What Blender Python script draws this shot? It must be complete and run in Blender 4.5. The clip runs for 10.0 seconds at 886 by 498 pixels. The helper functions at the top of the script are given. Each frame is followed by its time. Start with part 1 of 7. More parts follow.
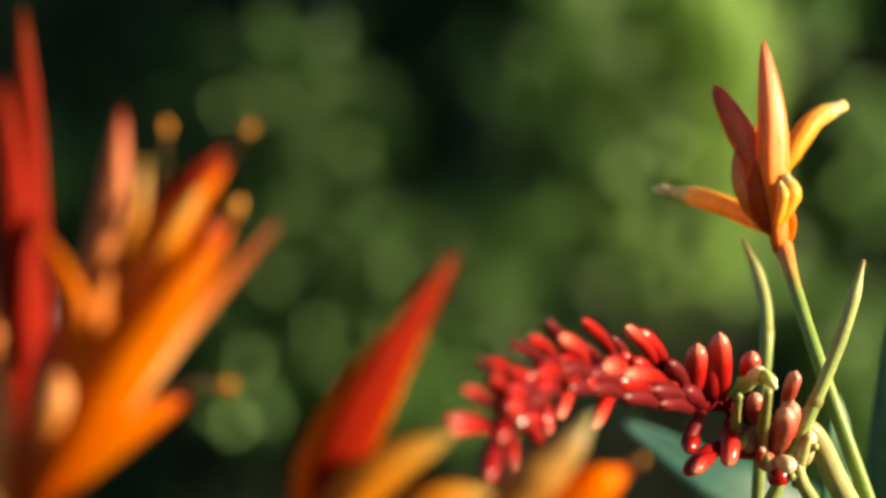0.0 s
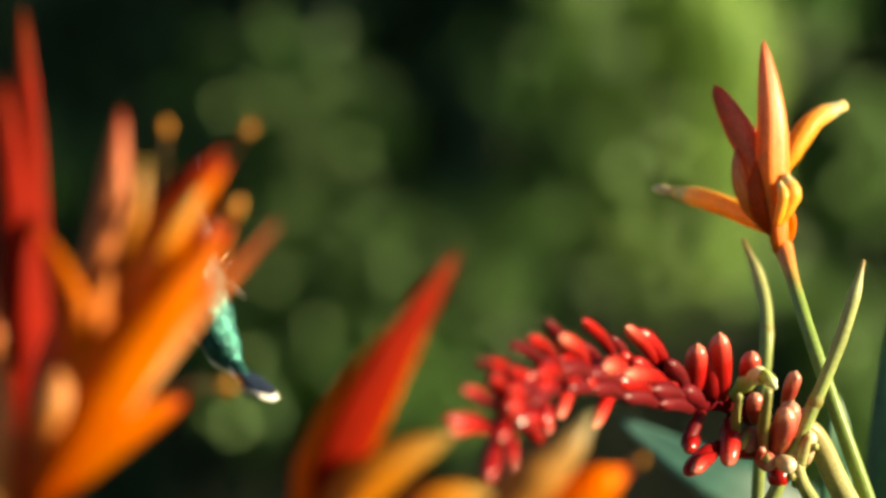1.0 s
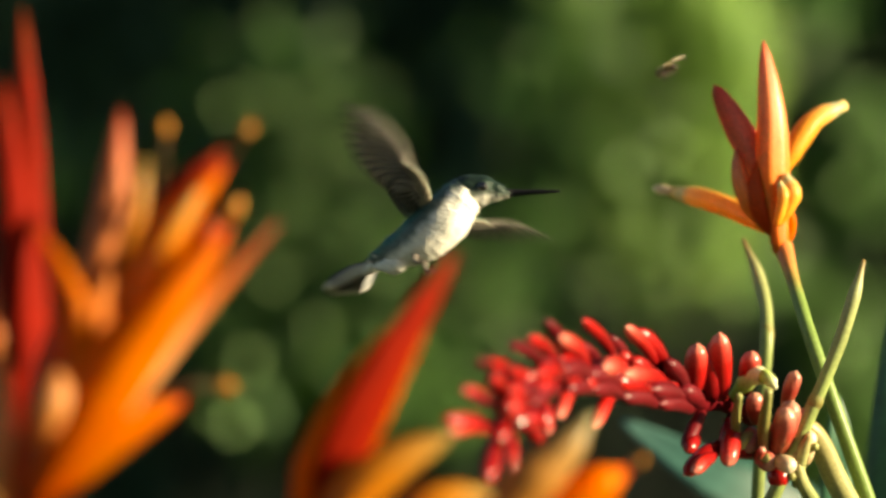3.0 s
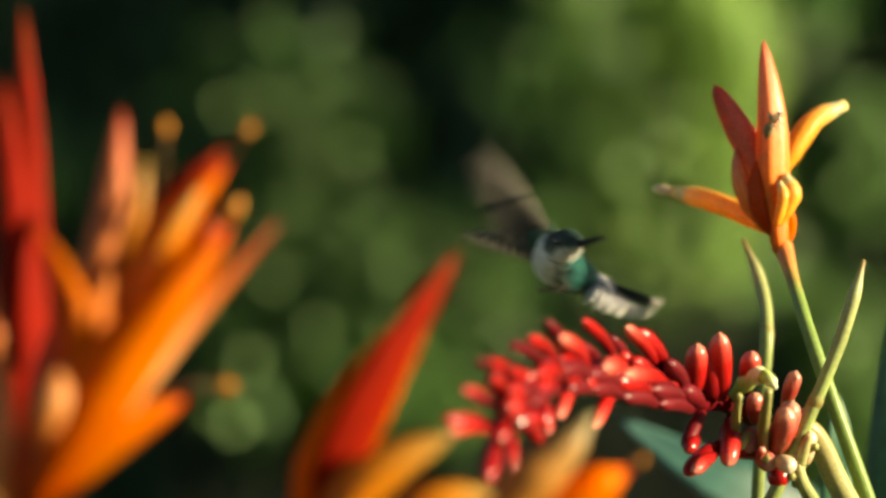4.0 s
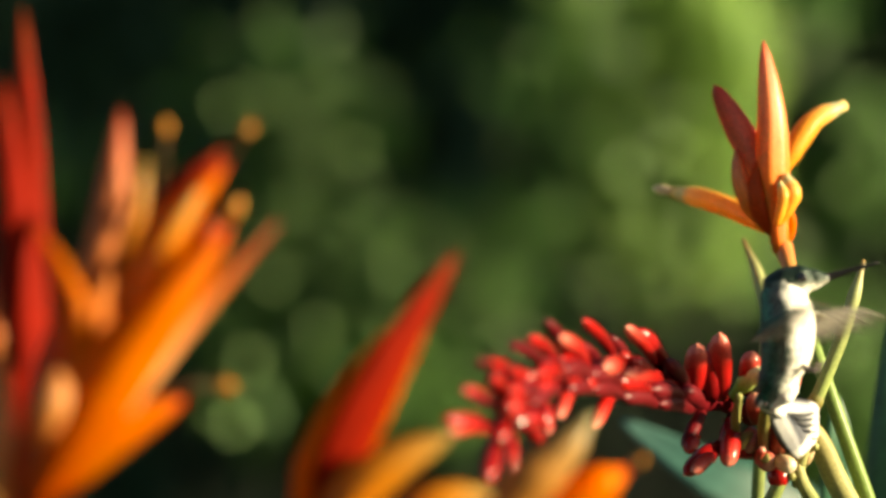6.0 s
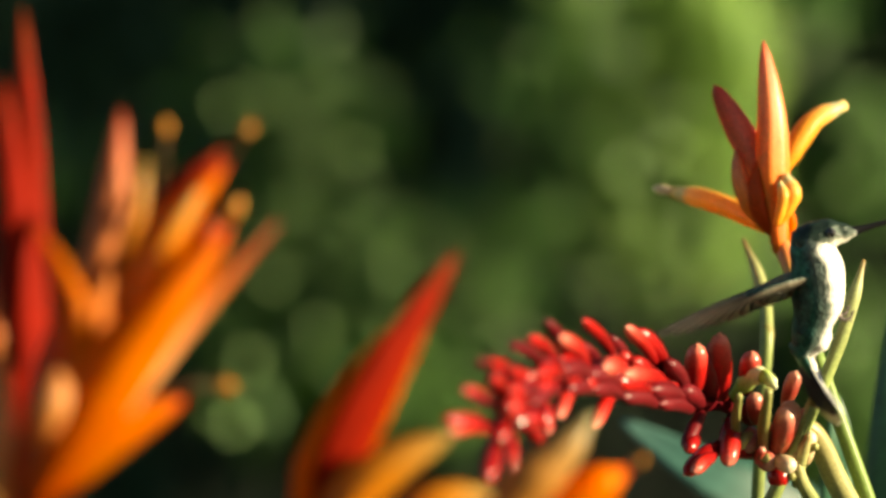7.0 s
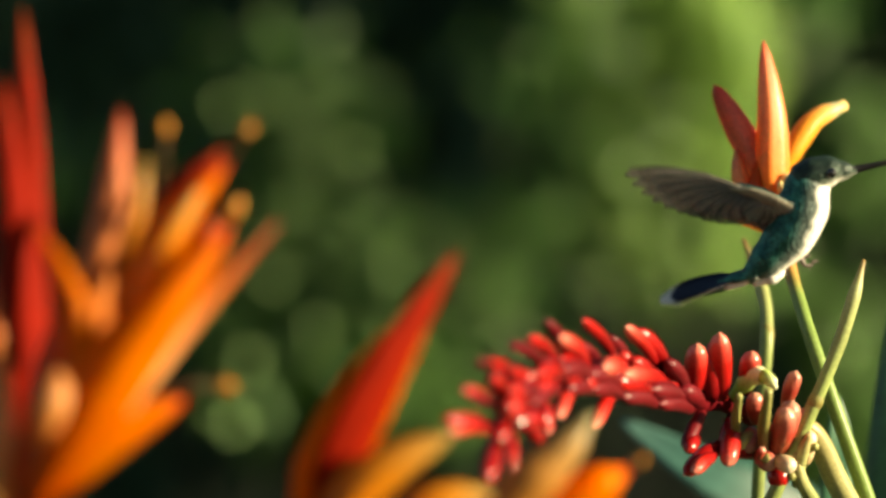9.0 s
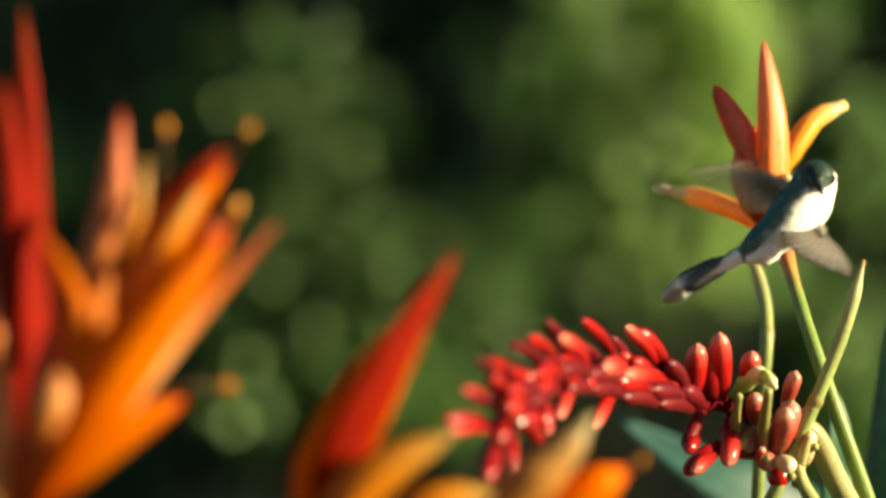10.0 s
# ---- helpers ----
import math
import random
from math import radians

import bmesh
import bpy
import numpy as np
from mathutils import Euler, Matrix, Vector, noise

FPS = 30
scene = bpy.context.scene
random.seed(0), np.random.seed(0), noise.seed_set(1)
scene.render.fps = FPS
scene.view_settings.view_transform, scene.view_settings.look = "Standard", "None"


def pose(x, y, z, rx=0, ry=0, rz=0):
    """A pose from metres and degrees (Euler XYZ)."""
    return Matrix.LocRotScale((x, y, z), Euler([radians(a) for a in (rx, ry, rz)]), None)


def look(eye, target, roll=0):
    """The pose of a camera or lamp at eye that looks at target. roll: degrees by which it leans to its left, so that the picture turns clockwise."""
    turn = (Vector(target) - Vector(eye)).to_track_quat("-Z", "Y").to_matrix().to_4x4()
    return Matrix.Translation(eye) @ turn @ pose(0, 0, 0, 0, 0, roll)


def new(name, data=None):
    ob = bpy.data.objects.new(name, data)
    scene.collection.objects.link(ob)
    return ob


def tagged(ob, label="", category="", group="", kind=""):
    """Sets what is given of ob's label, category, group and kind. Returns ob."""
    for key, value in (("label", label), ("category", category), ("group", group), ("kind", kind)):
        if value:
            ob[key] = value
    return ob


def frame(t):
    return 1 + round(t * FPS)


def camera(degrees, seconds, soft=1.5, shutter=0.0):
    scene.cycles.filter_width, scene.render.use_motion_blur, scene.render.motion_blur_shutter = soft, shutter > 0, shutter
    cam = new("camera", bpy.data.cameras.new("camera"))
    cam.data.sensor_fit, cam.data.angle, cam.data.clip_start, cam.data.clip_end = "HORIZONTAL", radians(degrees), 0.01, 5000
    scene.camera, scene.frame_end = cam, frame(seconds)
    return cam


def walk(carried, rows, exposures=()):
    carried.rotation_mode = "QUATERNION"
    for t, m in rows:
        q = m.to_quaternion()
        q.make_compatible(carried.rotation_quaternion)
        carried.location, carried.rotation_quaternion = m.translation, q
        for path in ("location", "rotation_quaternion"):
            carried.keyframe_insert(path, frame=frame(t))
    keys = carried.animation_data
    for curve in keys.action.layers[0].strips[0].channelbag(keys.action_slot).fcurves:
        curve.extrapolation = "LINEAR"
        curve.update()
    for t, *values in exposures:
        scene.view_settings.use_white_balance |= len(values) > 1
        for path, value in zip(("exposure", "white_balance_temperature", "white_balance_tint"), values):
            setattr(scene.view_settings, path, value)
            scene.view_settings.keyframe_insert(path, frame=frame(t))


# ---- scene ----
cam = camera(12.0, 10.0, soft=2.95, shutter=0.9)
cam.data.dof.use_dof = True
cam.data.dof.focus_distance = 1.59
cam.data.dof.aperture_fstop = 5.3
walk(cam, [(0.0, look((0, 0, 1.3), (0, 2, 1.3))), (10.0, look((0, 0, 1.3), (0, 2, 1.3)))],
     exposures=[(0.0, 1.66, 7350, 6), (10.0, 1.66, 7350, 6)])

# ---- light ----
SUN = Vector((0.935, -0.19, 0.29)).normalized()
world = bpy.data.worlds.new("sky")
scene.world = world
world.use_nodes = True
wn = world.node_tree
sky = wn.nodes.new("ShaderNodeTexSky")
sky.sky_type = "NISHITA"
sky.sun_disc = False
sky.sun_elevation = math.asin(SUN.z)
sky.sun_rotation = math.atan2(SUN.x, SUN.y)
wn.nodes["Background"].inputs["Strength"].default_value = 0.037
wn.links.new(sky.outputs[0], wn.nodes["Background"].inputs["Color"])
sun = new("sun", bpy.data.lights.new("sun", "SUN"))
sun.data.energy = 5.0
sun.data.angle = radians(0.53)
sun.data.color = (1.0, 0.85, 0.61)
sun.matrix_world = look(SUN * 20, (0, 0, 0))


# ---- materials ----
def material(name):
    m = bpy.data.materials.new(name)
    m.use_nodes = True
    return m, m.node_tree.nodes, m.node_tree.links, m.node_tree.nodes["Principled BSDF"]


def ramp(nodes, links, fac, stops):
    r = nodes.new("ShaderNodeValToRGB")
    while len(r.color_ramp.elements) < len(stops):
        r.color_ramp.elements.new(0.5)
    for e, (p, c) in zip(r.color_ramp.elements, stops):
        e.position, e.color = p, (*c, 1)
    links.new(fac, r.inputs[0])
    return r.outputs[0]


def mix(nodes, links, fac, a, b, mode="MIX"):
    n = nodes.new("ShaderNodeMix")
    n.data_type, n.blend_type = "RGBA", mode
    for slot, v in ((0, fac), (6, a), (7, b)):
        if isinstance(v, bpy.types.NodeSocket):
            links.new(v, n.inputs[slot])
        else:
            n.inputs[slot].default_value = v if slot == 0 else (*v, 1)
    return n.outputs[2]


def attribute(nodes, name):
    n = nodes.new("ShaderNodeAttribute")
    n.attribute_name = name
    return n.outputs["Fac"]


def noise_fac(nodes, links, scale, detail=4, stretch=None):
    tc = nodes.new("ShaderNodeTexCoord")
    n = nodes.new("ShaderNodeTexNoise")
    n.inputs["Scale"].default_value, n.inputs["Detail"].default_value = scale, detail
    src = tc.outputs["Object"]
    if stretch:
        mp = nodes.new("ShaderNodeMapping")
        mp.inputs["Scale"].default_value = stretch
        links.new(src, mp.inputs[0])
        src = mp.outputs[0]
    links.new(src, n.inputs["Vector"])
    return n.outputs[0]


def tissue(name, stops, mottle=0.25, rough=0.4, thin=0.3, grain=900, streak=0.0, gloss=0.3, sheen=0.0):
    """Plant tissue: pigment runs along the piece, mottled at two scales, ribbed, lets some light through."""
    m, nodes, links, bsdf = material(name)
    col = ramp(nodes, links, attribute(nodes, "along"), stops)
    dark = [tuple(v * 0.55 for v in c) for _, c in stops]
    colb = ramp(nodes, links, attribute(nodes, "along"), [(p, d) for (p, _), d in zip(stops, dark)])
    n1 = noise_fac(nodes, links, 120, 5)
    f = ramp(nodes, links, n1, [(0.42, (0, 0, 0)), (0.75, (mottle * 2, mottle * 2, mottle * 2))])
    col = mix(nodes, links, f, col, colb)
    n2 = noise_fac(nodes, links, grain, 3)
    f2 = ramp(nodes, links, n2, [(0.35, (0.82, 0.82, 0.82)), (0.7, (1.12, 1.12, 1.12))])
    col = mix(nodes, links, 1.0, col, f2, "MULTIPLY")
    if streak:
        ang = nodes.new("ShaderNodeAttribute")
        ang.attribute_name = "around"
        w = nodes.new("ShaderNodeMath")
        w.operation = "SINE"
        k = nodes.new("ShaderNodeMath")
        k.operation = "MULTIPLY"
        k.inputs[1].default_value = 46
        links.new(ang.outputs["Fac"], k.inputs[0])
        links.new(k.outputs[0], w.inputs[0])
        f3 = ramp(nodes, links, w.outputs[0], [(0.0, (1, 1, 1)), (1.0, (1 - streak, 1 - streak, 1 - streak))])
        col = mix(nodes, links, 1.0, col, f3, "MULTIPLY")
    info = nodes.new("ShaderNodeObjectInfo")
    f4 = ramp(nodes, links, info.outputs["Random"], [(0.0, (0.86, 0.84, 0.84)), (1.0, (1.1, 1.1, 1.1))])
    col = mix(nodes, links, 1.0, col, f4, "MULTIPLY")
    links.new(col, bsdf.inputs["Base Color"])
    bsdf.inputs["Roughness"].default_value = rough
    bsdf.inputs["Specular IOR Level"].default_value = gloss
    bsdf.inputs["Sheen Weight"].default_value = sheen
    bump = nodes.new("ShaderNodeBump")
    bump.inputs["Strength"].default_value = 0.25
    bump.inputs["Distance"].default_value = 0.0004
    links.new(n2, bump.inputs["Height"])
    links.new(bump.outputs[0], bsdf.inputs["Normal"])
    if thin:
        tr = nodes.new("ShaderNodeBsdfTranslucent")
        links.new(col, tr.inputs["Color"])
        ms = nodes.new("ShaderNodeMixShader")
        ms.inputs[0].default_value = thin
        links.new(bsdf.outputs[0], ms.inputs[1])
        links.new(tr.outputs[0], ms.inputs[2])
        links.new(ms.outputs[0], nodes["Material Output"].inputs["Surface"])
    return m


RED_BRACT = tissue("red_bract", [(0.0, (0.36, 0.055, 0.003)), (0.35, (0.30, 0.011, 0.002)), (0.85, (0.30, 0.014, 0.003)), (1.0, (0.34, 0.05, 0.012))], streak=0.12, thin=0.35, rough=0.55, gloss=0.06)
DEEP_BRACT = tissue("deep_red_bract", [(0.0, (0.30, 0.03, 0.002)), (0.3, (0.25, 0.007, 0.0015)), (0.85, (0.26, 0.009, 0.0015)), (1.0, (0.30, 0.022, 0.005))], streak=0.12, thin=0.2, rough=0.6, gloss=0.05)
ROSE_BRACT = tissue("rose_red_bract", [(0.0, (0.86, 0.20, 0.03)), (0.4, (0.84, 0.20, 0.11)), (0.85, (0.72, 0.09, 0.05)), (1.0, (0.64, 0.05, 0.03))], streak=0.1, thin=0.3, gloss=0.5, rough=0.4)
ORANGE_BRACT = tissue("orange_bract", [(0.0, (0.62, 0.075, 0.002)), (0.25, (0.84, 0.19, 0.001)), (0.5, (0.90, 0.25, 0.001)), (0.9, (0.86, 0.21, 0.003)), (1.0, (0.70, 0.08, 0.016))], streak=0.12, thin=0.58, mottle=0.12, gloss=0.1, rough=0.45)
AMBER_BRACT = tissue("amber_bract", [(0.0, (0.80, 0.16, 0.004)), (0.3, (0.84, 0.27, 0.05)), (0.75, (0.82, 0.26, 0.09)), (1.0, (0.68, 0.11, 0.04))], streak=0.1, thin=0.4, mottle=0.1, gloss=0.25, rough=0.45)
PINK_BRACT = tissue("salmon_bract", [(0.0, (0.86, 0.19, 0.01)), (0.3, (0.92, 0.30, 0.04)), (0.75, (0.92, 0.34, 0.13)), (1.0, (0.82, 0.20, 0.10))], streak=0.08, thin=0.4, mottle=0.1, gloss=0.5, rough=0.35)
EMBER_BRACT = tissue("ember_bract", [(0.0, (0.70, 0.07, 0.004)), (1.0, (0.78, 0.12, 0.01))], thin=0.5, gloss=0.3)
FLORET = tissue("orange_floret", [(0.0, (0.90, 0.34, 0.02)), (0.6, (0.92, 0.42, 0.05)), (0.80, (0.90, 0.52, 0.14)), (0.88, (0.50, 0.54, 0.30)), (1.0, (0.85, 0.60, 0.22))], mottle=0.15)
GOLD_FLORET = tissue("golden_floret", [(0.0, (0.6552, 0.1512, 0.0042)), (0.6, (0.6888, 0.252, 0.0126)), (1.0, (0.4368, 0.2856, 0.0672))], mottle=0.15, thin=0.4)
PALE_FLORET = tissue("pale_floret", [(0.0, (0.4704, 0.1478, 0.01344)), (0.6, (0.4435, 0.2016, 0.04032)), (1.0, (0.2419, 0.215, 0.09408))], mottle=0.15)
# pale middle stops paint the overexposed sunlit face of a bract
SUNLIT_BRACT = tissue("sunlit_bract", [(0.0, (0.66, 0.14, 0.004)), (0.3, (0.84, 0.40, 0.11)), (0.55, (0.87, 0.46, 0.18)), (0.8, (0.72, 0.21, 0.04)), (1.0, (0.58, 0.10, 0.05))], streak=0.1, thin=0.35, mottle=0.12, rough=0.45, gloss=0.25)
PINK_BULB = tissue("pink_bulb", [(0.0, (0.6375, 0.17, 0.017)), (0.5, (0.561, 0.238, 0.068)), (1.0, (0.544, 0.204, 0.0595))], gloss=0.25)
ANTHER = tissue("anther", [(0.0, (0.56, 0.22, 0.02)), (1.0, (0.60, 0.25, 0.02))], thin=0.0)
FILAMENT = tissue("filament", [(0.0, (0.10, 0.04, 0.01)), (1.0, (0.08, 0.04, 0.015))], thin=0.1)
STALK = tissue("heliconia_stalk", [(0.0, (0.13, 0.22, 0.045)), (0.66, (0.24, 0.36, 0.09)), (0.72, (0.46, 0.30, 0.08)), (0.80, (0.82, 0.28, 0.09)), (1.0, (0.82, 0.18, 0.02))], thin=0.1, streak=0.1)
GREEN_STALK = tissue("green_stalk", [(0.0, (0.16, 0.22, 0.05)), (0.6, (0.30, 0.38, 0.12)), (0.9, (0.42, 0.46, 0.20)), (1.0, (0.30, 0.20, 0.06))], thin=0.1, streak=0.1)
PALE_STALK = tissue("pale_stalk", [(0.0, (0.20, 0.26, 0.07)), (0.6, (0.42, 0.42, 0.17)), (1.0, (0.34, 0.26, 0.10))], thin=0.1, streak=0.12)
GREEN_CALYX = tissue("green_calyx", [(0.0, (0.20, 0.28, 0.06)), (0.4, (0.42, 0.62, 0.09)), (0.7, (0.76, 0.86, 0.42)), (1.0, (0.90, 0.93, 0.72))], thin=0.25)
OLIVE = tissue("olive_bract", [(0.0, (0.22, 0.12, 0.04)), (0.5, (0.27, 0.25, 0.07)), (1.0, (0.34, 0.36, 0.12))], thin=0.15)
# bud colours darken at the foot as shade and pale at the tip as highlight
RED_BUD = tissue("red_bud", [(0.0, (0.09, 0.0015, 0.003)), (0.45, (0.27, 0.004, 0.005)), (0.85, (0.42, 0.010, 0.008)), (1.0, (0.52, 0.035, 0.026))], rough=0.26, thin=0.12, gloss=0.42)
FADED_BUD = tissue("faded_bud", [(0.0, (0.30, 0.10, 0.04)), (0.35, (0.50, 0.06, 0.04)), (0.7, (0.66, 0.20, 0.14)), (1.0, (0.74, 0.40, 0.27))], rough=0.3, thin=0.2, gloss=0.5, mottle=0.4)
# lit copy of the red bud, with a stronger highlight in its colour
SUNLIT_BUD = tissue("sunlit_bud", [(0.0, (0.20, 0.003, 0.005)), (0.45, (0.44, 0.010, 0.008)), (0.75, (0.62, 0.07, 0.05)), (1.0, (0.74, 0.26, 0.18))], rough=0.27, thin=0.15, gloss=0.5)
CREAM_BUD = tissue("cream_bud", [(0.0, (0.50, 0.34, 0.16)), (0.6, (0.80, 0.64, 0.40)), (1.0, (0.84, 0.72, 0.50))], rough=0.42, thin=0.2, gloss=0.7)
# dusky bud red, also used for buds that lie in shade
DUSK_SHADE_BUD = tissue("dusk_shade_bud", [(0.0, (0.08, 0.002, 0.004)), (1.0, (0.13, 0.006, 0.010))], rough=0.4, thin=0.05, gloss=0.2)
# axis red darkened to hold the shadow of the buds
SHADED_AXIS = tissue("shaded_axis", [(0.0, (0.14, 0.03, 0.015)), (0.15, (0.09, 0.003, 0.006)), (1.0, (0.11, 0.003, 0.006))], thin=0.0, gloss=0.03, rough=0.8)
LEAF = tissue("leaf", [(0.0, (0.0329, 0.1161, 0.0194)), (1.0, (0.0968, 0.2225, 0.0387))], rough=0.5, thin=0.3, grain=60, gloss=0.3)
# leaf colour raised to carry the low sun on the brightest shrub
SUNLIT_LEAF = tissue("sunlit_leaf", [(0.0, (0.19, 0.36, 0.075)), (1.0, (0.32, 0.54, 0.125))], rough=0.5, thin=0.35, grain=60, gloss=0.3)
# extra pale green, so that single leaves pass for sun glints
GLINT_LEAF = tissue("glint_leaf", [(0.0, (0.18, 0.40, 0.08)), (1.0, (0.25, 0.52, 0.11))], rough=0.34, thin=0.25, grain=60, mottle=0.1, gloss=0.07)
# leaf green darkened to carry the deep shade of the wood
SHADE_LEAF = tissue("shade_leaf", [(0.0, (0.02052, 0.06384, 0.03192)), (1.0, (0.03876, 0.1003, 0.04332))], rough=0.6, thin=0.1, grain=60)
BLUE_LEAF = tissue("glossy_leaf", [(0.0, (0.032, 0.13, 0.065)), (1.0, (0.05, 0.16, 0.085))], rough=0.4, thin=0.12, grain=200, streak=0.2, gloss=0.4)
# teal tint stands for reflected sky; the tip is paled as lit
LIT_TIP_LEAF = tissue("lit_tip_leaf", [(0.0, (0.025, 0.08, 0.06)), (0.5, (0.03, 0.10, 0.075)), (0.8, (0.045, 0.13, 0.105)), (1.0, (0.08, 0.18, 0.15))], rough=0.45, thin=0.15, grain=200, streak=0.15, gloss=0.4)
# bark taken near black, its shade being in the colour
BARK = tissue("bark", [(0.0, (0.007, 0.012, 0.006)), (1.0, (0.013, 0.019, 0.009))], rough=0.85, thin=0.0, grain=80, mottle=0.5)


def ground_material():
    m, nodes, links, bsdf = material("ground")
    a = noise_fac(nodes, links, 1.3, 6)
    b = noise_fac(nodes, links, 22, 6)
    c = ramp(nodes, links, a, [(0.35, (0.022, 0.024, 0.012)), (0.55, (0.022, 0.04, 0.012)), (0.75, (0.03, 0.06, 0.015))])
    d = ramp(nodes, links, b, [(0.3, (0.55, 0.55, 0.55)), (0.75, (1.25, 1.2, 1.1))])
    links.new(mix(nodes, links, 1.0, c, d, "MULTIPLY"), bsdf.inputs["Base Color"])
    bsdf.inputs["Roughness"].default_value = 0.95
    bump = nodes.new("ShaderNodeBump")
    bump.inputs["Distance"].default_value = 0.03
    links.new(b, bump.inputs["Height"])
    links.new(bump.outputs[0], bsdf.inputs["Normal"])
    return m


GROUND = ground_material()


# ---- mesh tools ----
def whole(ob):
    """Where a thing or part stands in the world."""
    m = Matrix()
    while ob:
        m, ob = ob.matrix_basis @ m, ob.parent
    return m


def part(name, bm, mat, parent, label="", place=None):
    me = bpy.data.meshes.new(name)
    bmesh.ops.recalc_face_normals(bm, faces=bm.faces)
    bm.to_mesh(me)
    bm.free()
    me.materials.append(mat)
    for p in me.polygons:
        p.use_smooth = True
    ob = new(name, me)
    ob.parent = parent
    ob.matrix_basis = place if place is not None else whole(parent).inverted()
    if label:
        ob["label"] = label
    return ob


def spline(pts, n):
    """n + 1 points on a smooth line through pts, even in their number from point to point, without overshoot."""
    p = [Vector(q) for q in pts]
    t = [0.0]
    for a, b in zip(p, p[1:]):
        t.append(t[-1] + max((b - a).length, 1e-6))
    m = []
    for i in range(len(p)):
        j, k = max(i - 1, 0), min(i + 1, len(p) - 1)
        if 0 < i < len(p) - 1:
            g, h = t[i] - t[i - 1], t[i + 1] - t[i]
            m.append(((p[i] - p[i - 1]) / g * h + (p[i + 1] - p[i]) / h * g) / (g + h))
        else:
            m.append((p[k] - p[j]) / (t[k] - t[j]))
    out = []
    for k in range(n + 1):
        u = k / n * (len(p) - 1)
        i = min(int(u), len(p) - 2)
        u, h = u - i, t[i + 1] - t[i]
        out.append((2 * u ** 3 - 3 * u * u + 1) * p[i] + (u ** 3 - 2 * u * u + u) * h * m[i] + (3 * u * u - 2 * u ** 3) * p[i + 1] + (u ** 3 - u * u) * h * m[i + 1])
    return out


def along_line(vals, u):
    x = u * (len(vals) - 1)
    i = min(int(x), len(vals) - 2)
    s = x - i
    s = s * s * (3 - 2 * s)
    return vals[i] * (1 - s) + vals[i + 1] * s


def loft(bm, pts, side, ring, n):
    """Rings along a smooth line. ring(u) gives offsets (across, out) in metres; side: the direction of 'out' at the start."""
    la = bm.verts.layers.float.get("along") or bm.verts.layers.float.new("along")
    lb = bm.verts.layers.float.get("around") or bm.verts.layers.float.new("around")
    line = spline(pts, n)
    out = Vector(side)
    rows = []
    for k, p in enumerate(line):
        d = (line[min(k + 1, n)] - line[max(k - 1, 0)]).normalized()
        out = (out - d * out.dot(d)).normalized()
        across = d.cross(out)
        row = []
        offs = ring(k / n)
        for j, (x, y) in enumerate(offs):
            v = bm.verts.new(p + across * x + out * y)
            v[la] = k / n
            v[lb] = j / len(offs)
            row.append(v)
        rows.append(row)
    m = len(rows[0])
    for r, s in zip(rows, rows[1:]):
        for j in range(m):
            bm.faces.new((r[j], r[(j + 1) % m], s[(j + 1) % m], s[j]))
    bm.faces.new(rows[0][::-1])
    bm.faces.new(rows[-1])
    return rows


def tube(pts, radii, side=(0, -1, 0), flat=1.0, n=14, sides=12, bm=None, ripple=0.0):
    bm = bm or bmesh.new()

    def ring(u):
        r = along_line(radii, u) * (1 + ripple * math.sin(u * 23))
        return [(r * math.cos(a), r * flat * math.sin(a)) for a in (2 * math.pi * j / sides for j in range(sides))]
    loft(bm, pts, side, ring, n)
    return bm


def boat(pts, half, side, depth=0.6, n=20, thick=0.0006, power=0.75, base=0.35):
    """A folded, keeled bract: a trough open towards side, pointed at its end, with thick lips."""
    bm = bmesh.new()
    m = 7

    def ring(u):
        w = half * ((base + (1 - base) * min(1.0, u / 0.35) ** 0.8) * max(0.0, 1 - max(0, (u - 0.35) / 0.65) ** 2.0) ** power) + 0.0003
        o, i = [], []
        for j in range(m):
            s = 2 * j / (m - 1) - 1
            y = -depth * w * (1 - abs(s) ** 1.15)
            o.append((s * w, y))
            i.append((s * max(w - thick * 1.5, w * 0.5), y + thick * (1.4 - 0.4 * abs(s)) + 0.12 * w * (1 - abs(s))))
        return o + i[::-1]
    loft(bm, pts, side, ring, n)
    return bm


def thing(name, label, category, place=(0, 0, 0), group="", kind=""):
    ob = new(name)
    ob.empty_display_size = 0.02
    ob.location = place
    return tagged(ob, label, category, group, kind)


# ---- ground ----
def build_ground():
    bm = bmesh.new()
    bmesh.ops.create_grid(bm, x_segments=90, y_segments=90, size=1.0)
    for v in bm.verts:
        r = v.co.xy.length
        v.co.xy *= 4 + 900 * r ** 5
        near = math.exp(-(v.co.xy.length / 30) ** 2)
        v.co.z = 0.05 * near * noise.noise(Vector((v.co.x * 0.9, v.co.y * 0.9, 0)))
    g = part("ground", bm, GROUND, None)
    tagged(g, "damp earth with patches of grass under the shrubs", "ground", kind="structure")


build_ground()


# ---- heliconias ----
def heliconia(label, base):
    return thing("heliconia", label, "flower", base, "heliconia flowers")


def bract(plant, mat, pts, half, side, label="", **kw):
    return part("bract", boat(pts, half, side, **kw), mat, plant, label)


def floret(plant, mat, pts, radii, label="", **kw):
    return part("floret", tube(pts, radii, **kw), mat, plant, label)


def stamen(plant, a, b, r=0.0011):
    mid = (Vector(a) + Vector(b)) / 2 + Vector((0.002, 0, 0.003))
    f = part("filament", tube([a, mid, b], [0.0006, 0.0005, 0.0004], n=8, sides=6), FILAMENT, plant)
    d = (Vector(b) - mid).normalized() * r * 1.4
    part("anther", tube([Vector(b) - d, b, Vector(b) + d], [r * 0.5, r, r * 0.45], n=8, sides=8), ANTHER, f, "golden anther")


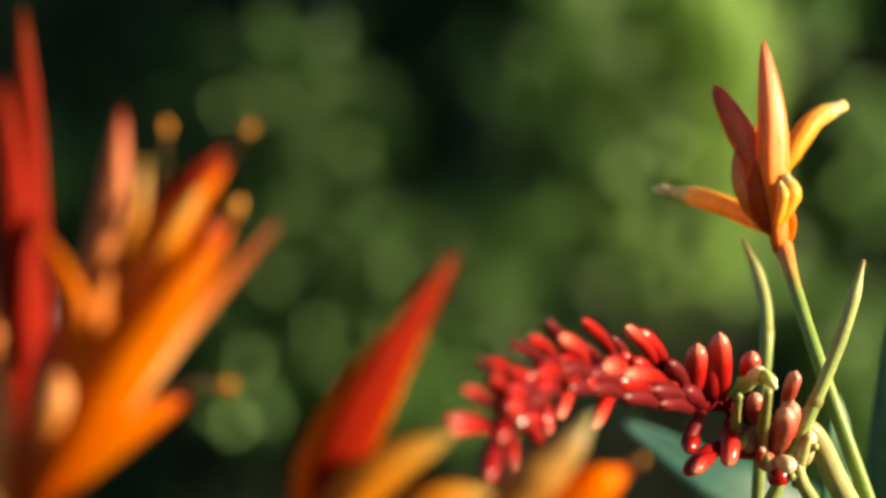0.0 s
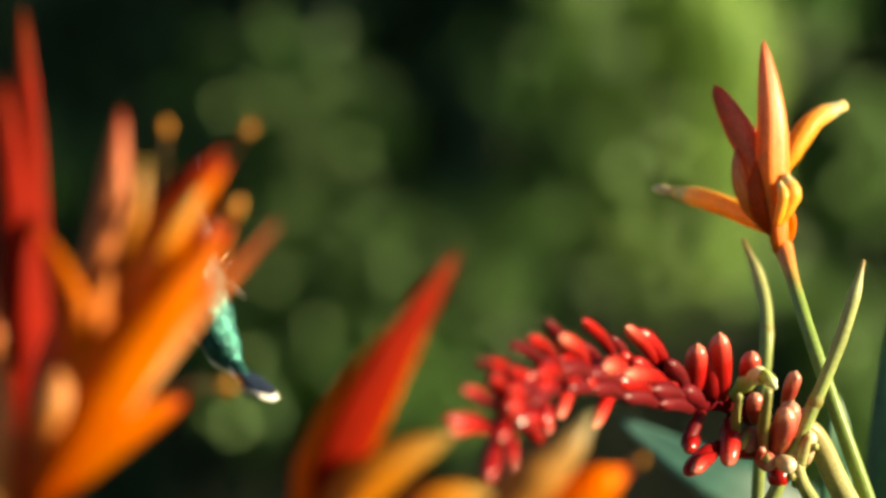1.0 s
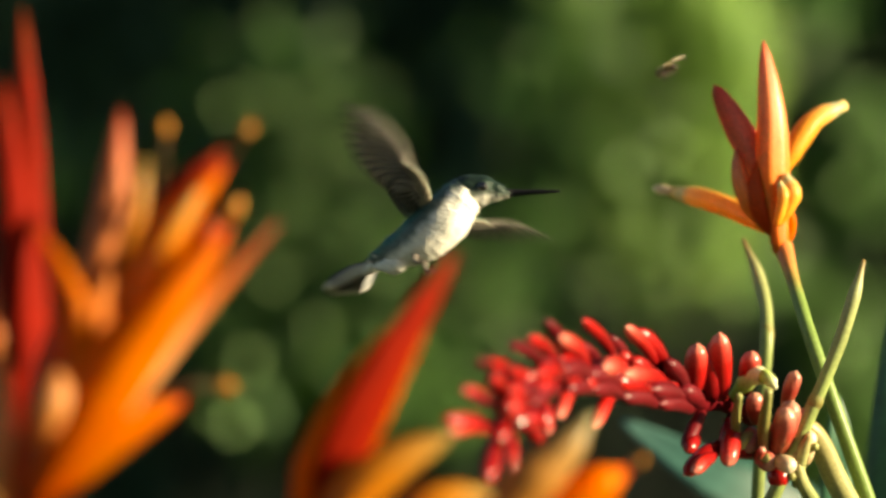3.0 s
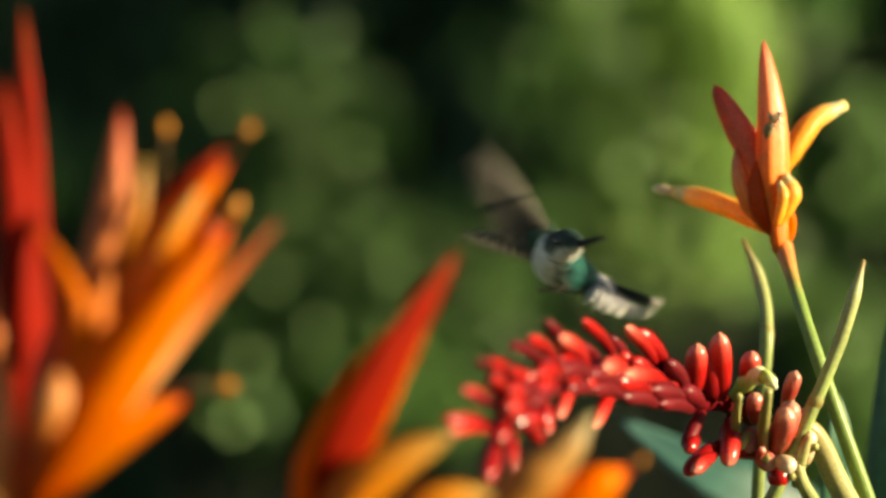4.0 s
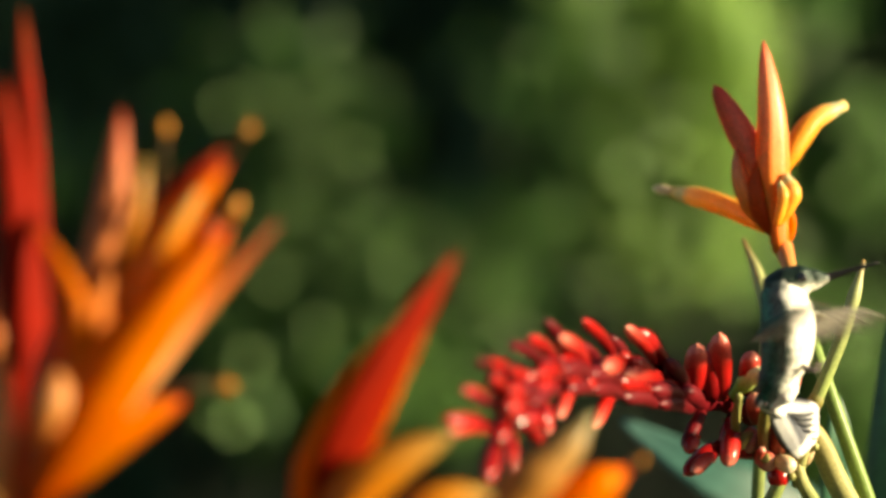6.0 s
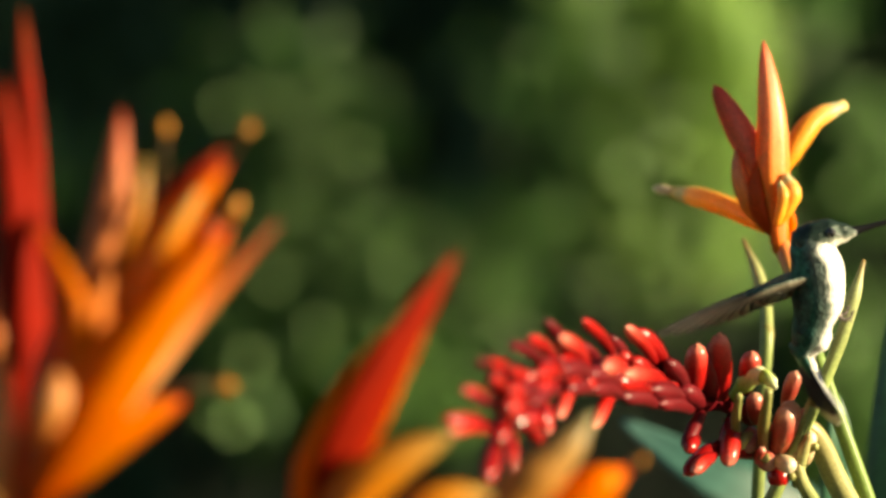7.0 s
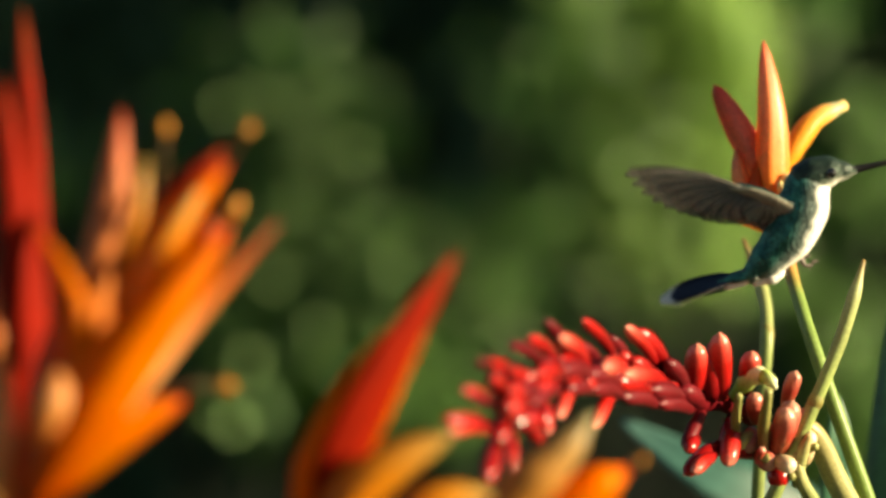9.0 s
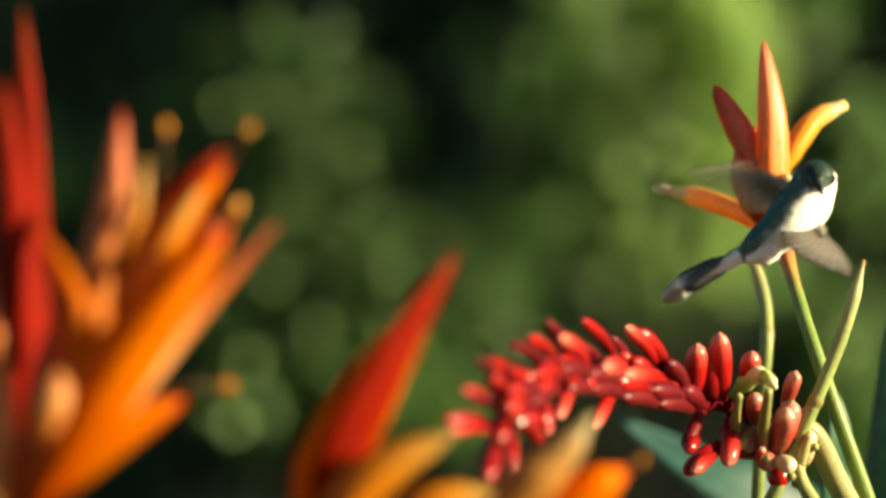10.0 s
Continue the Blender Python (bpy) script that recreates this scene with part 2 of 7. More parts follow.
def small_heliconia():
    h = heliconia("slender orange heliconia with narrow upright bracts on a green stalk", (0.18, 1.62, 0.0))
    part("stalk", tube([(0.215, 1.63, 0.0), (0.20, 1.62, 0.8), (0.1670, 1.6050, 1.1883), (0.1471, 1.6000, 1.2444), (0.1397, 1.6080, 1.2679), (0.1356, 1.6340, 1.2882), (0.1329, 1.6520, 1.3024), (0.1305, 1.6550, 1.3102)],
                       [0.0045, 0.0040, 0.0032, 0.0029, 0.0027, 0.0026, 0.0036, 0.0032], n=60), STALK, h, "green stalk turning orange at the top")
    bract(h, PINK_BRACT, [(0.1323, 1.6500, 1.2980), (0.1291, 1.6520, 1.3290), (0.1289, 1.6520, 1.3512), (0.1258, 1.6550, 1.3819)], 0.0070, (0.4, 1, 0), depth=1.1, label="tall pointed salmon-orange bract")
    bract(h, ROSE_BRACT, [(0.1309, 1.6600, 1.3158), (0.1231, 1.6580, 1.3347), (0.1146, 1.6570, 1.3502), (0.1066, 1.6570, 1.3646)], 0.0060, (0.4, 1, 0.1), depth=1.0, power=0.55, label="red leaning bract")
    bract(h, PINK_BRACT, [(0.1289, 1.6550, 1.3069), (0.1211, 1.6540, 1.3175), (0.1169, 1.6540, 1.3273), (0.1152, 1.6560, 1.3397)], 0.0040, (-0.1, 1, 0.2), depth=0.9, label="short peach bract")
    bract(h, EMBER_BRACT, [(0.1300, 1.6500, 1.3055), (0.1256, 1.6500, 1.3140), (0.1234, 1.6500, 1.3246), (0.1245, 1.6530, 1.3368)], 0.0046, (-0.1, 1, 0.1), depth=0.7, label="deep red core of the bracts")
    floret(h, FLORET, [(0.1267, 1.6520, 1.3086), (0.1157, 1.6720, 1.3155), (0.1056, 1.6900, 1.3199), (0.0940, 1.7100, 1.3229)], [0.0028, 0.0040, 0.0042, 0.0042, 0.0024])
    floret(h, CREAM_BUD, [(0.0949, 1.7100, 1.3227), (0.0906, 1.7150, 1.3239), (0.0862, 1.7200, 1.3247)], [0.0012, 0.0018, 0.0022, 0.0010], "pale floret tip")
    floret(h, FLORET, [(0.1337, 1.6570, 1.3313), (0.1389, 1.6600, 1.3407), (0.1469, 1.6650, 1.3511), (0.1595, 1.6710, 1.3571)], [0.0026, 0.0042, 0.0046, 0.0040, 0.0022], "golden floret with a pale green tip")
    floret(h, FLORET, [(0.1307, 1.6470, 1.3102), (0.1342, 1.6460, 1.3161), (0.1364, 1.6460, 1.3218), (0.1334, 1.6480, 1.3289)], [0.0022, 0.0032, 0.0038, 0.0020])
    floret(h, FLORET, [(0.1300, 1.6430, 1.3090), (0.1317, 1.6430, 1.3156), (0.1326, 1.6430, 1.3211), (0.1314, 1.6450, 1.3262)], [0.0014, 0.0022, 0.0024, 0.0012])
    floret(h, ORANGE_BRACT, [(0.1326, 1.6490, 1.3007), (0.1360, 1.6520, 1.3064), (0.1362, 1.6520, 1.3117), (0.1342, 1.6520, 1.3175)], [0.0014, 0.0022, 0.0024, 0.0012])


def large_heliconia():
    h = heliconia("large orange heliconia with a fan of waxy bracts, close by", (-0.12, 1.22, 0.0))
    part("stalk", tube([(-0.14, 1.24, 0.0), (-0.13, 1.23, 0.8), (-0.1264, 1.2180, 1.2071), (-0.1199, 1.2180, 1.2283)], [0.00713, 0.00605, 0.00508, 0.00562], n=40), STALK, h)
    bract(h, RED_BRACT, [(-0.1278, 1.2640, 1.2053), (-0.1235, 1.2590, 1.2647), (-0.1232, 1.2590, 1.3187), (-0.1261, 1.2640, 1.3717)], 0.0062, (0.4, 0.9, 0), depth=0.9, label="tall orange-red bract")
    bract(h, DEEP_BRACT, [(-0.1305, 1.2420, 1.2069), (-0.1254, 1.2370, 1.2570), (-0.1257, 1.2370, 1.3018), (-0.1295, 1.2420, 1.3501)], 0.0074, (0.3, 0.9, 0), depth=0.9, label="deep red upright bract")
    bract(h, SUNLIT_BRACT, [(-0.1315, 1.2200, 1.2004), (-0.1288, 1.2160, 1.2317), (-0.1285, 1.2160, 1.2578), (-0.1315, 1.2200, 1.2936)], 0.00540, (0.2, 0.9, 0), depth=0.8, label="upright bract coloured pale as sunlit")
    bract(h, AMBER_BRACT, [(-0.1017, 1.2260, 1.2574), (-0.1003, 1.2230, 1.2870), (-0.0964, 1.2230, 1.3116), (-0.0934, 1.2260, 1.3403)], 0.00583, (0.2, 1, 0), depth=0.8, label="upright salmon-brown bract")
    floret(h, GOLD_FLORET, [(-0.0943, 1.2150, 1.2806), (-0.0913, 1.2120, 1.2969), (-0.0879, 1.2120, 1.3115), (-0.0857, 1.2150, 1.3256)], [0.00194, 0.00281, 0.00302, 0.00238, 0.00108], "golden floret")
    bract(h, RED_BRACT, [(-0.0968, 1.2260, 1.2739), (-0.0867, 1.2230, 1.2969), (-0.0769, 1.2230, 1.3157), (-0.0638, 1.2260, 1.3289)], 0.00562, (0.1, 1, 0.1), depth=0.8, label="red edge of an orange bract")
    bract(h, ORANGE_BRACT, [(-0.0952, 1.2160, 1.2708), (-0.0851, 1.2120, 1.2937), (-0.0746, 1.2120, 1.3107), (-0.0623, 1.2160, 1.3246)], 0.00540, (0.2, 1, 0.2), depth=0.8)
    floret(h, GOLD_FLORET, [(-0.0918, 1.2040, 1.2776), (-0.0860, 1.2010, 1.2897), (-0.0779, 1.2010, 1.3034), (-0.0697, 1.2040, 1.3166)], [0.00194, 0.00302, 0.00324, 0.00281, 0.00108], "golden floret")
    # filler blade whose red stands for the shade between the bracts
    bract(h, EMBER_BRACT, [(-0.1098, 1.2150, 1.2318), (-0.0947, 1.2100, 1.2645), (-0.0801, 1.2100, 1.2872), (-0.0650, 1.2150, 1.3091)], 0.00670, (0.1, 1, 0.1), depth=0.7, label="added red bract standing in for the red shade inside the fan")
    bract(h, ORANGE_BRACT, [(-0.1179, 1.1980, 1.2263), (-0.0995, 1.1900, 1.2563), (-0.0817, 1.1900, 1.2807), (-0.0601, 1.1980, 1.3072)], 0.0100, (0.1, 1, 0.1), depth=0.7, label="broad orange bract")
    bract(h, SUNLIT_BRACT, [(-0.1091, 1.2070, 1.2338), (-0.0921, 1.2010, 1.2564), (-0.0760, 1.2010, 1.2754), (-0.0476, 1.2070, 1.3073)], 0.0044, (0.1, 1, 0.2), depth=0.7, power=1.2, label="orange bract coloured pale as a sunlit edge, with a pink tip")
    bract(h, EMBER_BRACT, [(-0.1129, 1.2140, 1.2286), (-0.1058, 1.2070, 1.2597), (-0.1074, 1.2070, 1.2824), (-0.1165, 1.2100, 1.3067)], 0.00648, (-0.2, 1, 0), depth=0.7, power=1.2, label="red back of a curved bract")
    bract(h, ORANGE_BRACT, [(-0.1093, 1.2010, 1.2293), (-0.1014, 1.1930, 1.2618), (-0.1033, 1.1930, 1.2834), (-0.1136, 1.1970, 1.3058)], 0.00497, (-0.1, 1, 0), depth=0.7, power=1.2, label="curved orange bract")
    bract(h, ORANGE_BRACT, [(-0.1220, 1.2070, 1.2241), (-0.1071, 1.2030, 1.2381), (-0.0926, 1.2030, 1.2477), (-0.0740, 1.2100, 1.2570)], 0.0074, (0, 1, 0.3), depth=0.7, label="low orange bract")
    # second filler, again for the red shade in the gaps
    bract(h, EMBER_BRACT, [(-0.1248, 1.2180, 1.2153), (-0.1162, 1.2140, 1.2416), (-0.1113, 1.2140, 1.2676), (-0.1101, 1.2180, 1.2806)], 0.00734, (0, 1, 0.1), depth=0.7, label="added red bract standing in for the red shade inside the fan")
    floret(h, PINK_BULB, [(-0.1129, 1.1830, 1.2462), (-0.1101, 1.1770, 1.2536), (-0.1082, 1.1770, 1.2591), (-0.1078, 1.1830, 1.2653)], [0.0020, 0.0042, 0.0048, 0.0040, 0.0013], "swollen pale salmon floret")
    stamen(h, (-0.0852, 1.2180, 1.3067), (-0.0802, 1.2180, 1.3351), 0.00162)
    stamen(h, (-0.0741, 1.2180, 1.3067), (-0.0562, 1.2180, 1.3345), 0.00151)
    stamen(h, (-0.0709, 1.2180, 1.2953), (-0.0601, 1.2180, 1.3119), 0.00205)
    stamen(h, (-0.0864, 1.2070, 1.2549), (-0.0627, 1.2180, 1.2605), 0.00173)


def middle_heliconia():
    h = heliconia("orange heliconia with one tall red bract and golden florets", (-0.03, 1.25, 0.0))
    part("stalk", tube([(-0.05, 1.27, 0.0), (-0.04, 1.26, 0.8), (-0.0140, 1.2470, 1.1798), (-0.0107, 1.2470, 1.1999)], [0.00698, 0.00599, 0.00499, 0.00548], n=40), STALK, h)
    bract(h, RED_BRACT, [(-0.0374, 1.2470, 1.2032), (-0.0306, 1.2420, 1.2352), (-0.0157, 1.2420, 1.2669), (0.0040, 1.2470, 1.2985)], 0.0090, (-0.6, 0.8, 0.1), depth=0.3, label="tall red bract with orange edges")
    bract(h, ORANGE_BRACT, [(-0.0401, 1.2530, 1.1994), (-0.0351, 1.2510, 1.2314), (-0.0208, 1.2510, 1.2599), (-0.0024, 1.2550, 1.2867)], 0.0100, (0.1, 1, 0.1), depth=0.5)
    bract(h, GOLD_FLORET, [(-0.0405, 1.2370, 1.2056), (-0.0271, 1.2340, 1.2274), (-0.0139, 1.2340, 1.2373), (0.0027, 1.2370, 1.2454)], 0.00718, (0, 1, 0.3), depth=0.7, label="golden bract")
    bract(h, GOLD_FLORET, [(-0.0172, 1.2370, 1.2040), (-0.0073, 1.2350, 1.2223), (0.0026, 1.2350, 1.2265), (0.0143, 1.2370, 1.2280)], 0.00599, (0, 1, 0.3), depth=0.7)
    floret(h, PALE_FLORET, [(0.0077, 1.2470, 1.2049), (0.0218, 1.2440, 1.2268), (0.0327, 1.2440, 1.2368), (0.0445, 1.2470, 1.2509)], [0.00448, 0.00698, 0.00778, 0.00548, 0.00140], "golden floret with a pale green tip")
    floret(h, ORANGE_BRACT, [(0.0195, 1.2520, 1.2045), (0.0361, 1.2480, 1.2232), (0.0462, 1.2480, 1.2299), (0.0539, 1.2520, 1.2339)], [0.00399, 0.00658, 0.00618, 0.00200])
    stamen(h, (0.0514, 1.2520, 1.2314), (0.0589, 1.2520, 1.2372), 0.00120)


small_heliconia()
large_heliconia()
middle_heliconia()


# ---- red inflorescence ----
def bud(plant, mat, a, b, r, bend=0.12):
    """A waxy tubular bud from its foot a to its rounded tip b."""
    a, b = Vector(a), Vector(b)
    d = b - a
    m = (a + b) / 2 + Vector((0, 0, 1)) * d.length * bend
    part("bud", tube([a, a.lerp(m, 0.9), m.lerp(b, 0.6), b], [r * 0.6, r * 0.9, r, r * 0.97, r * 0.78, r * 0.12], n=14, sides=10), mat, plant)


def red_flower():
    h = thing("red_flower_spike", "arching spike of waxy red buds on a pale green stalk", "flower", (0.22, 1.58, 0))
    part("stalk", tube([(0.26, 1.60, 0.0), (0.24, 1.60, 0.8), (0.1670, 1.6050, 1.1797), (0.1485, 1.5920, 1.2127), (0.1394, 1.5850, 1.2301), (0.1303, 1.5780, 1.2378)],
                       [0.00579, 0.00531, 0.00483, 0.00463, 0.00434, 0.00290], n=50), PALE_STALK, h, "thick pale stalk")
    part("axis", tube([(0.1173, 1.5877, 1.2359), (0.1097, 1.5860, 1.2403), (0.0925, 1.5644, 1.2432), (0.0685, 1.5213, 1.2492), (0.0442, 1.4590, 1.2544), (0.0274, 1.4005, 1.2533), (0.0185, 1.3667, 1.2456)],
                      [0.0030, 0.0034, 0.0038, 0.0040, 0.0038, 0.0034, 0.0026], n=40, ripple=0.08), SHADED_AXIS, h, "red arching axis, coloured dark for its shade")
    # the drooping end
    bud(h, RED_BUD, (0.0160, 1.3500, 1.2435), (0.0000, 1.3310, 1.2461), 0.00199, 0.05)
    bud(h, SUNLIT_BUD, (0.0148, 1.3455, 1.2416), (0.0021, 1.3110, 1.2431), 0.00221, 0.05)
    bud(h, RED_BUD, (0.0160, 1.3500, 1.2508), (0.0061, 1.3310, 1.2554), 0.00199, 0.05)
    bud(h, DUSK_SHADE_BUD, (0.0175, 1.3560, 1.2488), (0.0097, 1.3310, 1.2528), 0.00178, 0.05)
    bud(h, DUSK_SHADE_BUD, (0.0224, 1.3747, 1.2580), (0.0110, 1.3435, 1.2641), 0.00181, 0.05)
    bud(h, RED_BUD, (0.0237, 1.3800, 1.2571), (0.0152, 1.3470, 1.2640), 0.00181, 0.05)
    bud(h, RED_BUD, (0.0200, 1.3658, 1.2484), (0.0158, 1.3380, 1.2599), 0.00292, 0.05)
    bud(h, RED_BUD, (0.0243, 1.3822, 1.2472), (0.0215, 1.3433, 1.2550), 0.00386, 0.05)
    bud(h, RED_BUD, (0.0269, 1.3920, 1.2474), (0.0275, 1.3810, 1.2597), 0.00296, 0.05)
    bud(h, RED_BUD, (0.0274, 1.3935, 1.2462), (0.0348, 1.4060, 1.2563), 0.00320, 0.05)
    bud(h, RED_BUD, (0.0224, 1.3747, 1.2451), (0.0209, 1.3410, 1.2493), 0.00451, 0.05)
    bud(h, RED_BUD, (0.0224, 1.3747, 1.2425), (0.0310, 1.3885, 1.2438), 0.00383, 0.05)
    bud(h, RED_BUD, (0.0263, 1.3898, 1.2419), (0.0324, 1.4010, 1.2358), 0.00273, 0.05)
    bud(h, RED_BUD, (0.0175, 1.3560, 1.2391), (0.0140, 1.3325, 1.2264), 0.00289, 0.05)
    bud(h, SUNLIT_BUD, (0.0226, 1.3755, 1.2392), (0.0216, 1.3645, 1.2275), 0.00226, 0.05)
    bud(h, RED_BUD, (0.0194, 1.3635, 1.2443), (0.0181, 1.3430, 1.2388), 0.00314, 0.05)
    bud(h, DUSK_SHADE_BUD, (0.0345, 1.4198, 1.2601), (0.0220, 1.3845, 1.2685), 0.00210, 0.05)
    bud(h, RED_BUD, (0.0394, 1.4370, 1.2604), (0.0286, 1.3980, 1.2705), 0.00235, 0.05)
    bud(h, RED_BUD, (0.0331, 1.4145, 1.2507), (0.0336, 1.4055, 1.2405), 0.00255, 0.05)
    bud(h, SUNLIT_BUD, (0.0360, 1.4250, 1.2466), (0.0349, 1.4120, 1.2379), 0.00187, 0.05)
    bud(h, RED_BUD, (0.0388, 1.4347, 1.2520), (0.0308, 1.3950, 1.2533), 0.00306, 0.05)
    bud(h, DUSK_SHADE_BUD, (0.0420, 1.4460, 1.2567), (0.0331, 1.4145, 1.2622), 0.00237, 0.05)
    bud(h, RED_BUD, (0.0294, 1.4010, 1.2512), (0.0222, 1.3647, 1.2607), 0.00253, 0.05)
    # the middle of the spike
    bud(h, DUSK_SHADE_BUD, (0.0437, 1.4508, 1.2628), (0.0345, 1.4250, 1.2757), 0.00238, 0.05)
    bud(h, SUNLIT_BUD, (0.0506, 1.4700, 1.2583), (0.0393, 1.4185, 1.2701), 0.00314, 0.05)
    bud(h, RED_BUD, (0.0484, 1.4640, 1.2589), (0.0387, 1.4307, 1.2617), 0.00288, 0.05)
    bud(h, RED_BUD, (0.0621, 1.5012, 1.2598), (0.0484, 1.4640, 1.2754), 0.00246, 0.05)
    bud(h, DUSK_SHADE_BUD, (0.0554, 1.4832, 1.2603), (0.0469, 1.4672, 1.2671), 0.00194, 0.05)
    bud(h, DUSK_SHADE_BUD, (0.0666, 1.5110, 1.2596), (0.0592, 1.4988, 1.2692), 0.00223, 0.05)
    bud(h, SUNLIT_BUD, (0.0778, 1.5318, 1.2574), (0.0648, 1.4965, 1.2724), 0.00276, 0.05)
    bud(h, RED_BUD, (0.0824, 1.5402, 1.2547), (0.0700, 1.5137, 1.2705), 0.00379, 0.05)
    bud(h, SUNLIT_BUD, (0.0657, 1.5093, 1.2548), (0.0555, 1.4636, 1.2585), 0.00396, 0.05)
    bud(h, SUNLIT_BUD, (0.0824, 1.5402, 1.2493), (0.0640, 1.4877, 1.2554), 0.00354, 0.05)
    bud(h, SUNLIT_BUD, (0.0608, 1.4976, 1.2491), (0.0523, 1.4620, 1.2377), 0.00270, 0.05)
    bud(h, SUNLIT_BUD, (0.0454, 1.4556, 1.2544), (0.0390, 1.4230, 1.2428), 0.00262, 0.05)
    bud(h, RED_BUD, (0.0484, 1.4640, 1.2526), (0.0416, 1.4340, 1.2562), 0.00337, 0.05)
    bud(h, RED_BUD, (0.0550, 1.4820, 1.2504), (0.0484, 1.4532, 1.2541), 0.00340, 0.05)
    bud(h, DUSK_SHADE_BUD, (0.0606, 1.4970, 1.2479), (0.0551, 1.4732, 1.2507), 0.00320, 0.05)
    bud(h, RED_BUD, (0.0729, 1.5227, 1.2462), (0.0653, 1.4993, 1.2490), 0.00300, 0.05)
    bud(h, DUSK_SHADE_BUD, (0.0842, 1.5435, 1.2438), (0.0769, 1.5210, 1.2462), 0.00304, 0.05)
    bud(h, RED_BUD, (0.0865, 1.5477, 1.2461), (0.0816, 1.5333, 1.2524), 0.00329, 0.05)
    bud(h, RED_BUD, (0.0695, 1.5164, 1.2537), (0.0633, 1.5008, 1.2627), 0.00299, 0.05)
    bud(h, DUSK_SHADE_BUD, (0.0594, 1.4940, 1.2544), (0.0531, 1.4732, 1.2606), 0.00294, 0.05)
    # short buds added over the front of the axis, mostly coloured for its shade
    bud(h, DUSK_SHADE_BUD, (0.0886, 1.5437, 1.2439), (0.0742, 1.5128, 1.2495), 0.00378, 0.05)
    bud(h, DUSK_SHADE_BUD, (0.0909, 1.5476, 1.2409), (0.0776, 1.5191, 1.2440), 0.00304, 0.05)
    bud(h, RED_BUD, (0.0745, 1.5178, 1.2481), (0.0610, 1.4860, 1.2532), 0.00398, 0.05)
    bud(h, DUSK_SHADE_BUD, (0.0767, 1.5220, 1.2439), (0.0632, 1.4920, 1.2474), 0.00323, 0.05)
    bud(h, DUSK_SHADE_BUD, (0.0623, 1.4940, 1.2517), (0.0500, 1.4560, 1.2565), 0.00390, 0.05)
    bud(h, DUSK_SHADE_BUD, (0.0634, 1.4970, 1.2480), (0.0510, 1.4590, 1.2513), 0.00318, 0.05)
    bud(h, DUSK_SHADE_BUD, (0.0512, 1.4640, 1.2551), (0.0393, 1.4245, 1.2589), 0.00359, 0.05)
    bud(h, DUSK_SHADE_BUD, (0.0501, 1.4610, 1.2512), (0.0423, 1.4344, 1.2521), 0.00311, 0.05)
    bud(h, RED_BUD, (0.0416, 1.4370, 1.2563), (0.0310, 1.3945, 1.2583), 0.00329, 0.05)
    bud(h, DUSK_SHADE_BUD, (0.0384, 1.4258, 1.2524), (0.0290, 1.3870, 1.2489), 0.00303, 0.05)
    bud(h, DUSK_SHADE_BUD, (0.0311, 1.3995, 1.2533), (0.0240, 1.3682, 1.2525), 0.00321, 0.05)
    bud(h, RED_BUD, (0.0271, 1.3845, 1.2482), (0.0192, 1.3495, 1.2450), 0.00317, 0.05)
    bud(h, DUSK_SHADE_BUD, (0.0949, 1.5528, 1.2428), (0.0867, 1.5357, 1.2487), 0.00381, 0.05)
    bud(h, DUSK_SHADE_BUD, (0.0893, 1.5449, 1.2484), (0.0810, 1.5253, 1.2593), 0.00328, 0.05)
    bud(h, RED_BUD, (0.0756, 1.5199, 1.2533), (0.0676, 1.5003, 1.2600), 0.00323, 0.05)
    # the foot of the spike
    bud(h, SUNLIT_BUD, (0.0925, 1.5577, 1.2462), (0.0934, 1.5477, 1.2653), 0.00434, 0.0)
    bud(h, RED_BUD, (0.0998, 1.5669, 1.2446), (0.0983, 1.5632, 1.2624), 0.00386, 0.0)
    bud(h, SUNLIT_BUD, (0.1040, 1.5721, 1.2444), (0.1021, 1.5570, 1.2692), 0.00438, 0.0)
    bud(h, RED_BUD, (0.1007, 1.5681, 1.2442), (0.1005, 1.5641, 1.2666), 0.00334, 0.0)
    bud(h, SUNLIT_BUD, (0.1134, 1.5799, 1.2463), (0.1151, 1.5685, 1.2618), 0.00415, 0.0)
    bud(h, FADED_BUD, (0.1169, 1.5758, 1.2350), (0.1161, 1.5707, 1.2466), 0.00335, 0.0)
    bud(h, FADED_BUD, (0.1285, 1.5834, 1.2415), (0.1324, 1.5784, 1.2544), 0.00311, 0.0)
    bud(h, FADED_BUD, (0.1243, 1.5726, 1.2229), (0.1299, 1.5641, 1.2439), 0.00490, 0.0)
    bud(h, FADED_BUD, (0.1254, 1.5709, 1.2263), (0.1273, 1.5576, 1.2408), 0.00438, 0.0)
    bud(h, FADED_BUD, (0.1321, 1.5803, 1.2276), (0.1365, 1.5774, 1.2409), 0.00285, 0.0)
    bud(h, CREAM_BUD, (0.1353, 1.5732, 1.2199), (0.1371, 1.5697, 1.2323), 0.00284, 0.0)
    bud(h, DUSK_SHADE_BUD, (0.0962, 1.5623, 1.2393), (0.0885, 1.5458, 1.2265), 0.00282, 0.05)
    bud(h, RED_BUD, (0.0935, 1.5535, 1.2301), (0.0895, 1.5423, 1.2260), 0.00281, 0.05)
    bud(h, RED_BUD, (0.1090, 1.5784, 1.2374), (0.1051, 1.5644, 1.2245), 0.00388, 0.05)
    bud(h, SUNLIT_BUD, (0.1085, 1.5704, 1.2335), (0.1049, 1.5550, 1.2200), 0.00387, 0.05)
    bud(h, RED_BUD, (0.1058, 1.5744, 1.2274), (0.0885, 1.5458, 1.2171), 0.00361, 0.05)
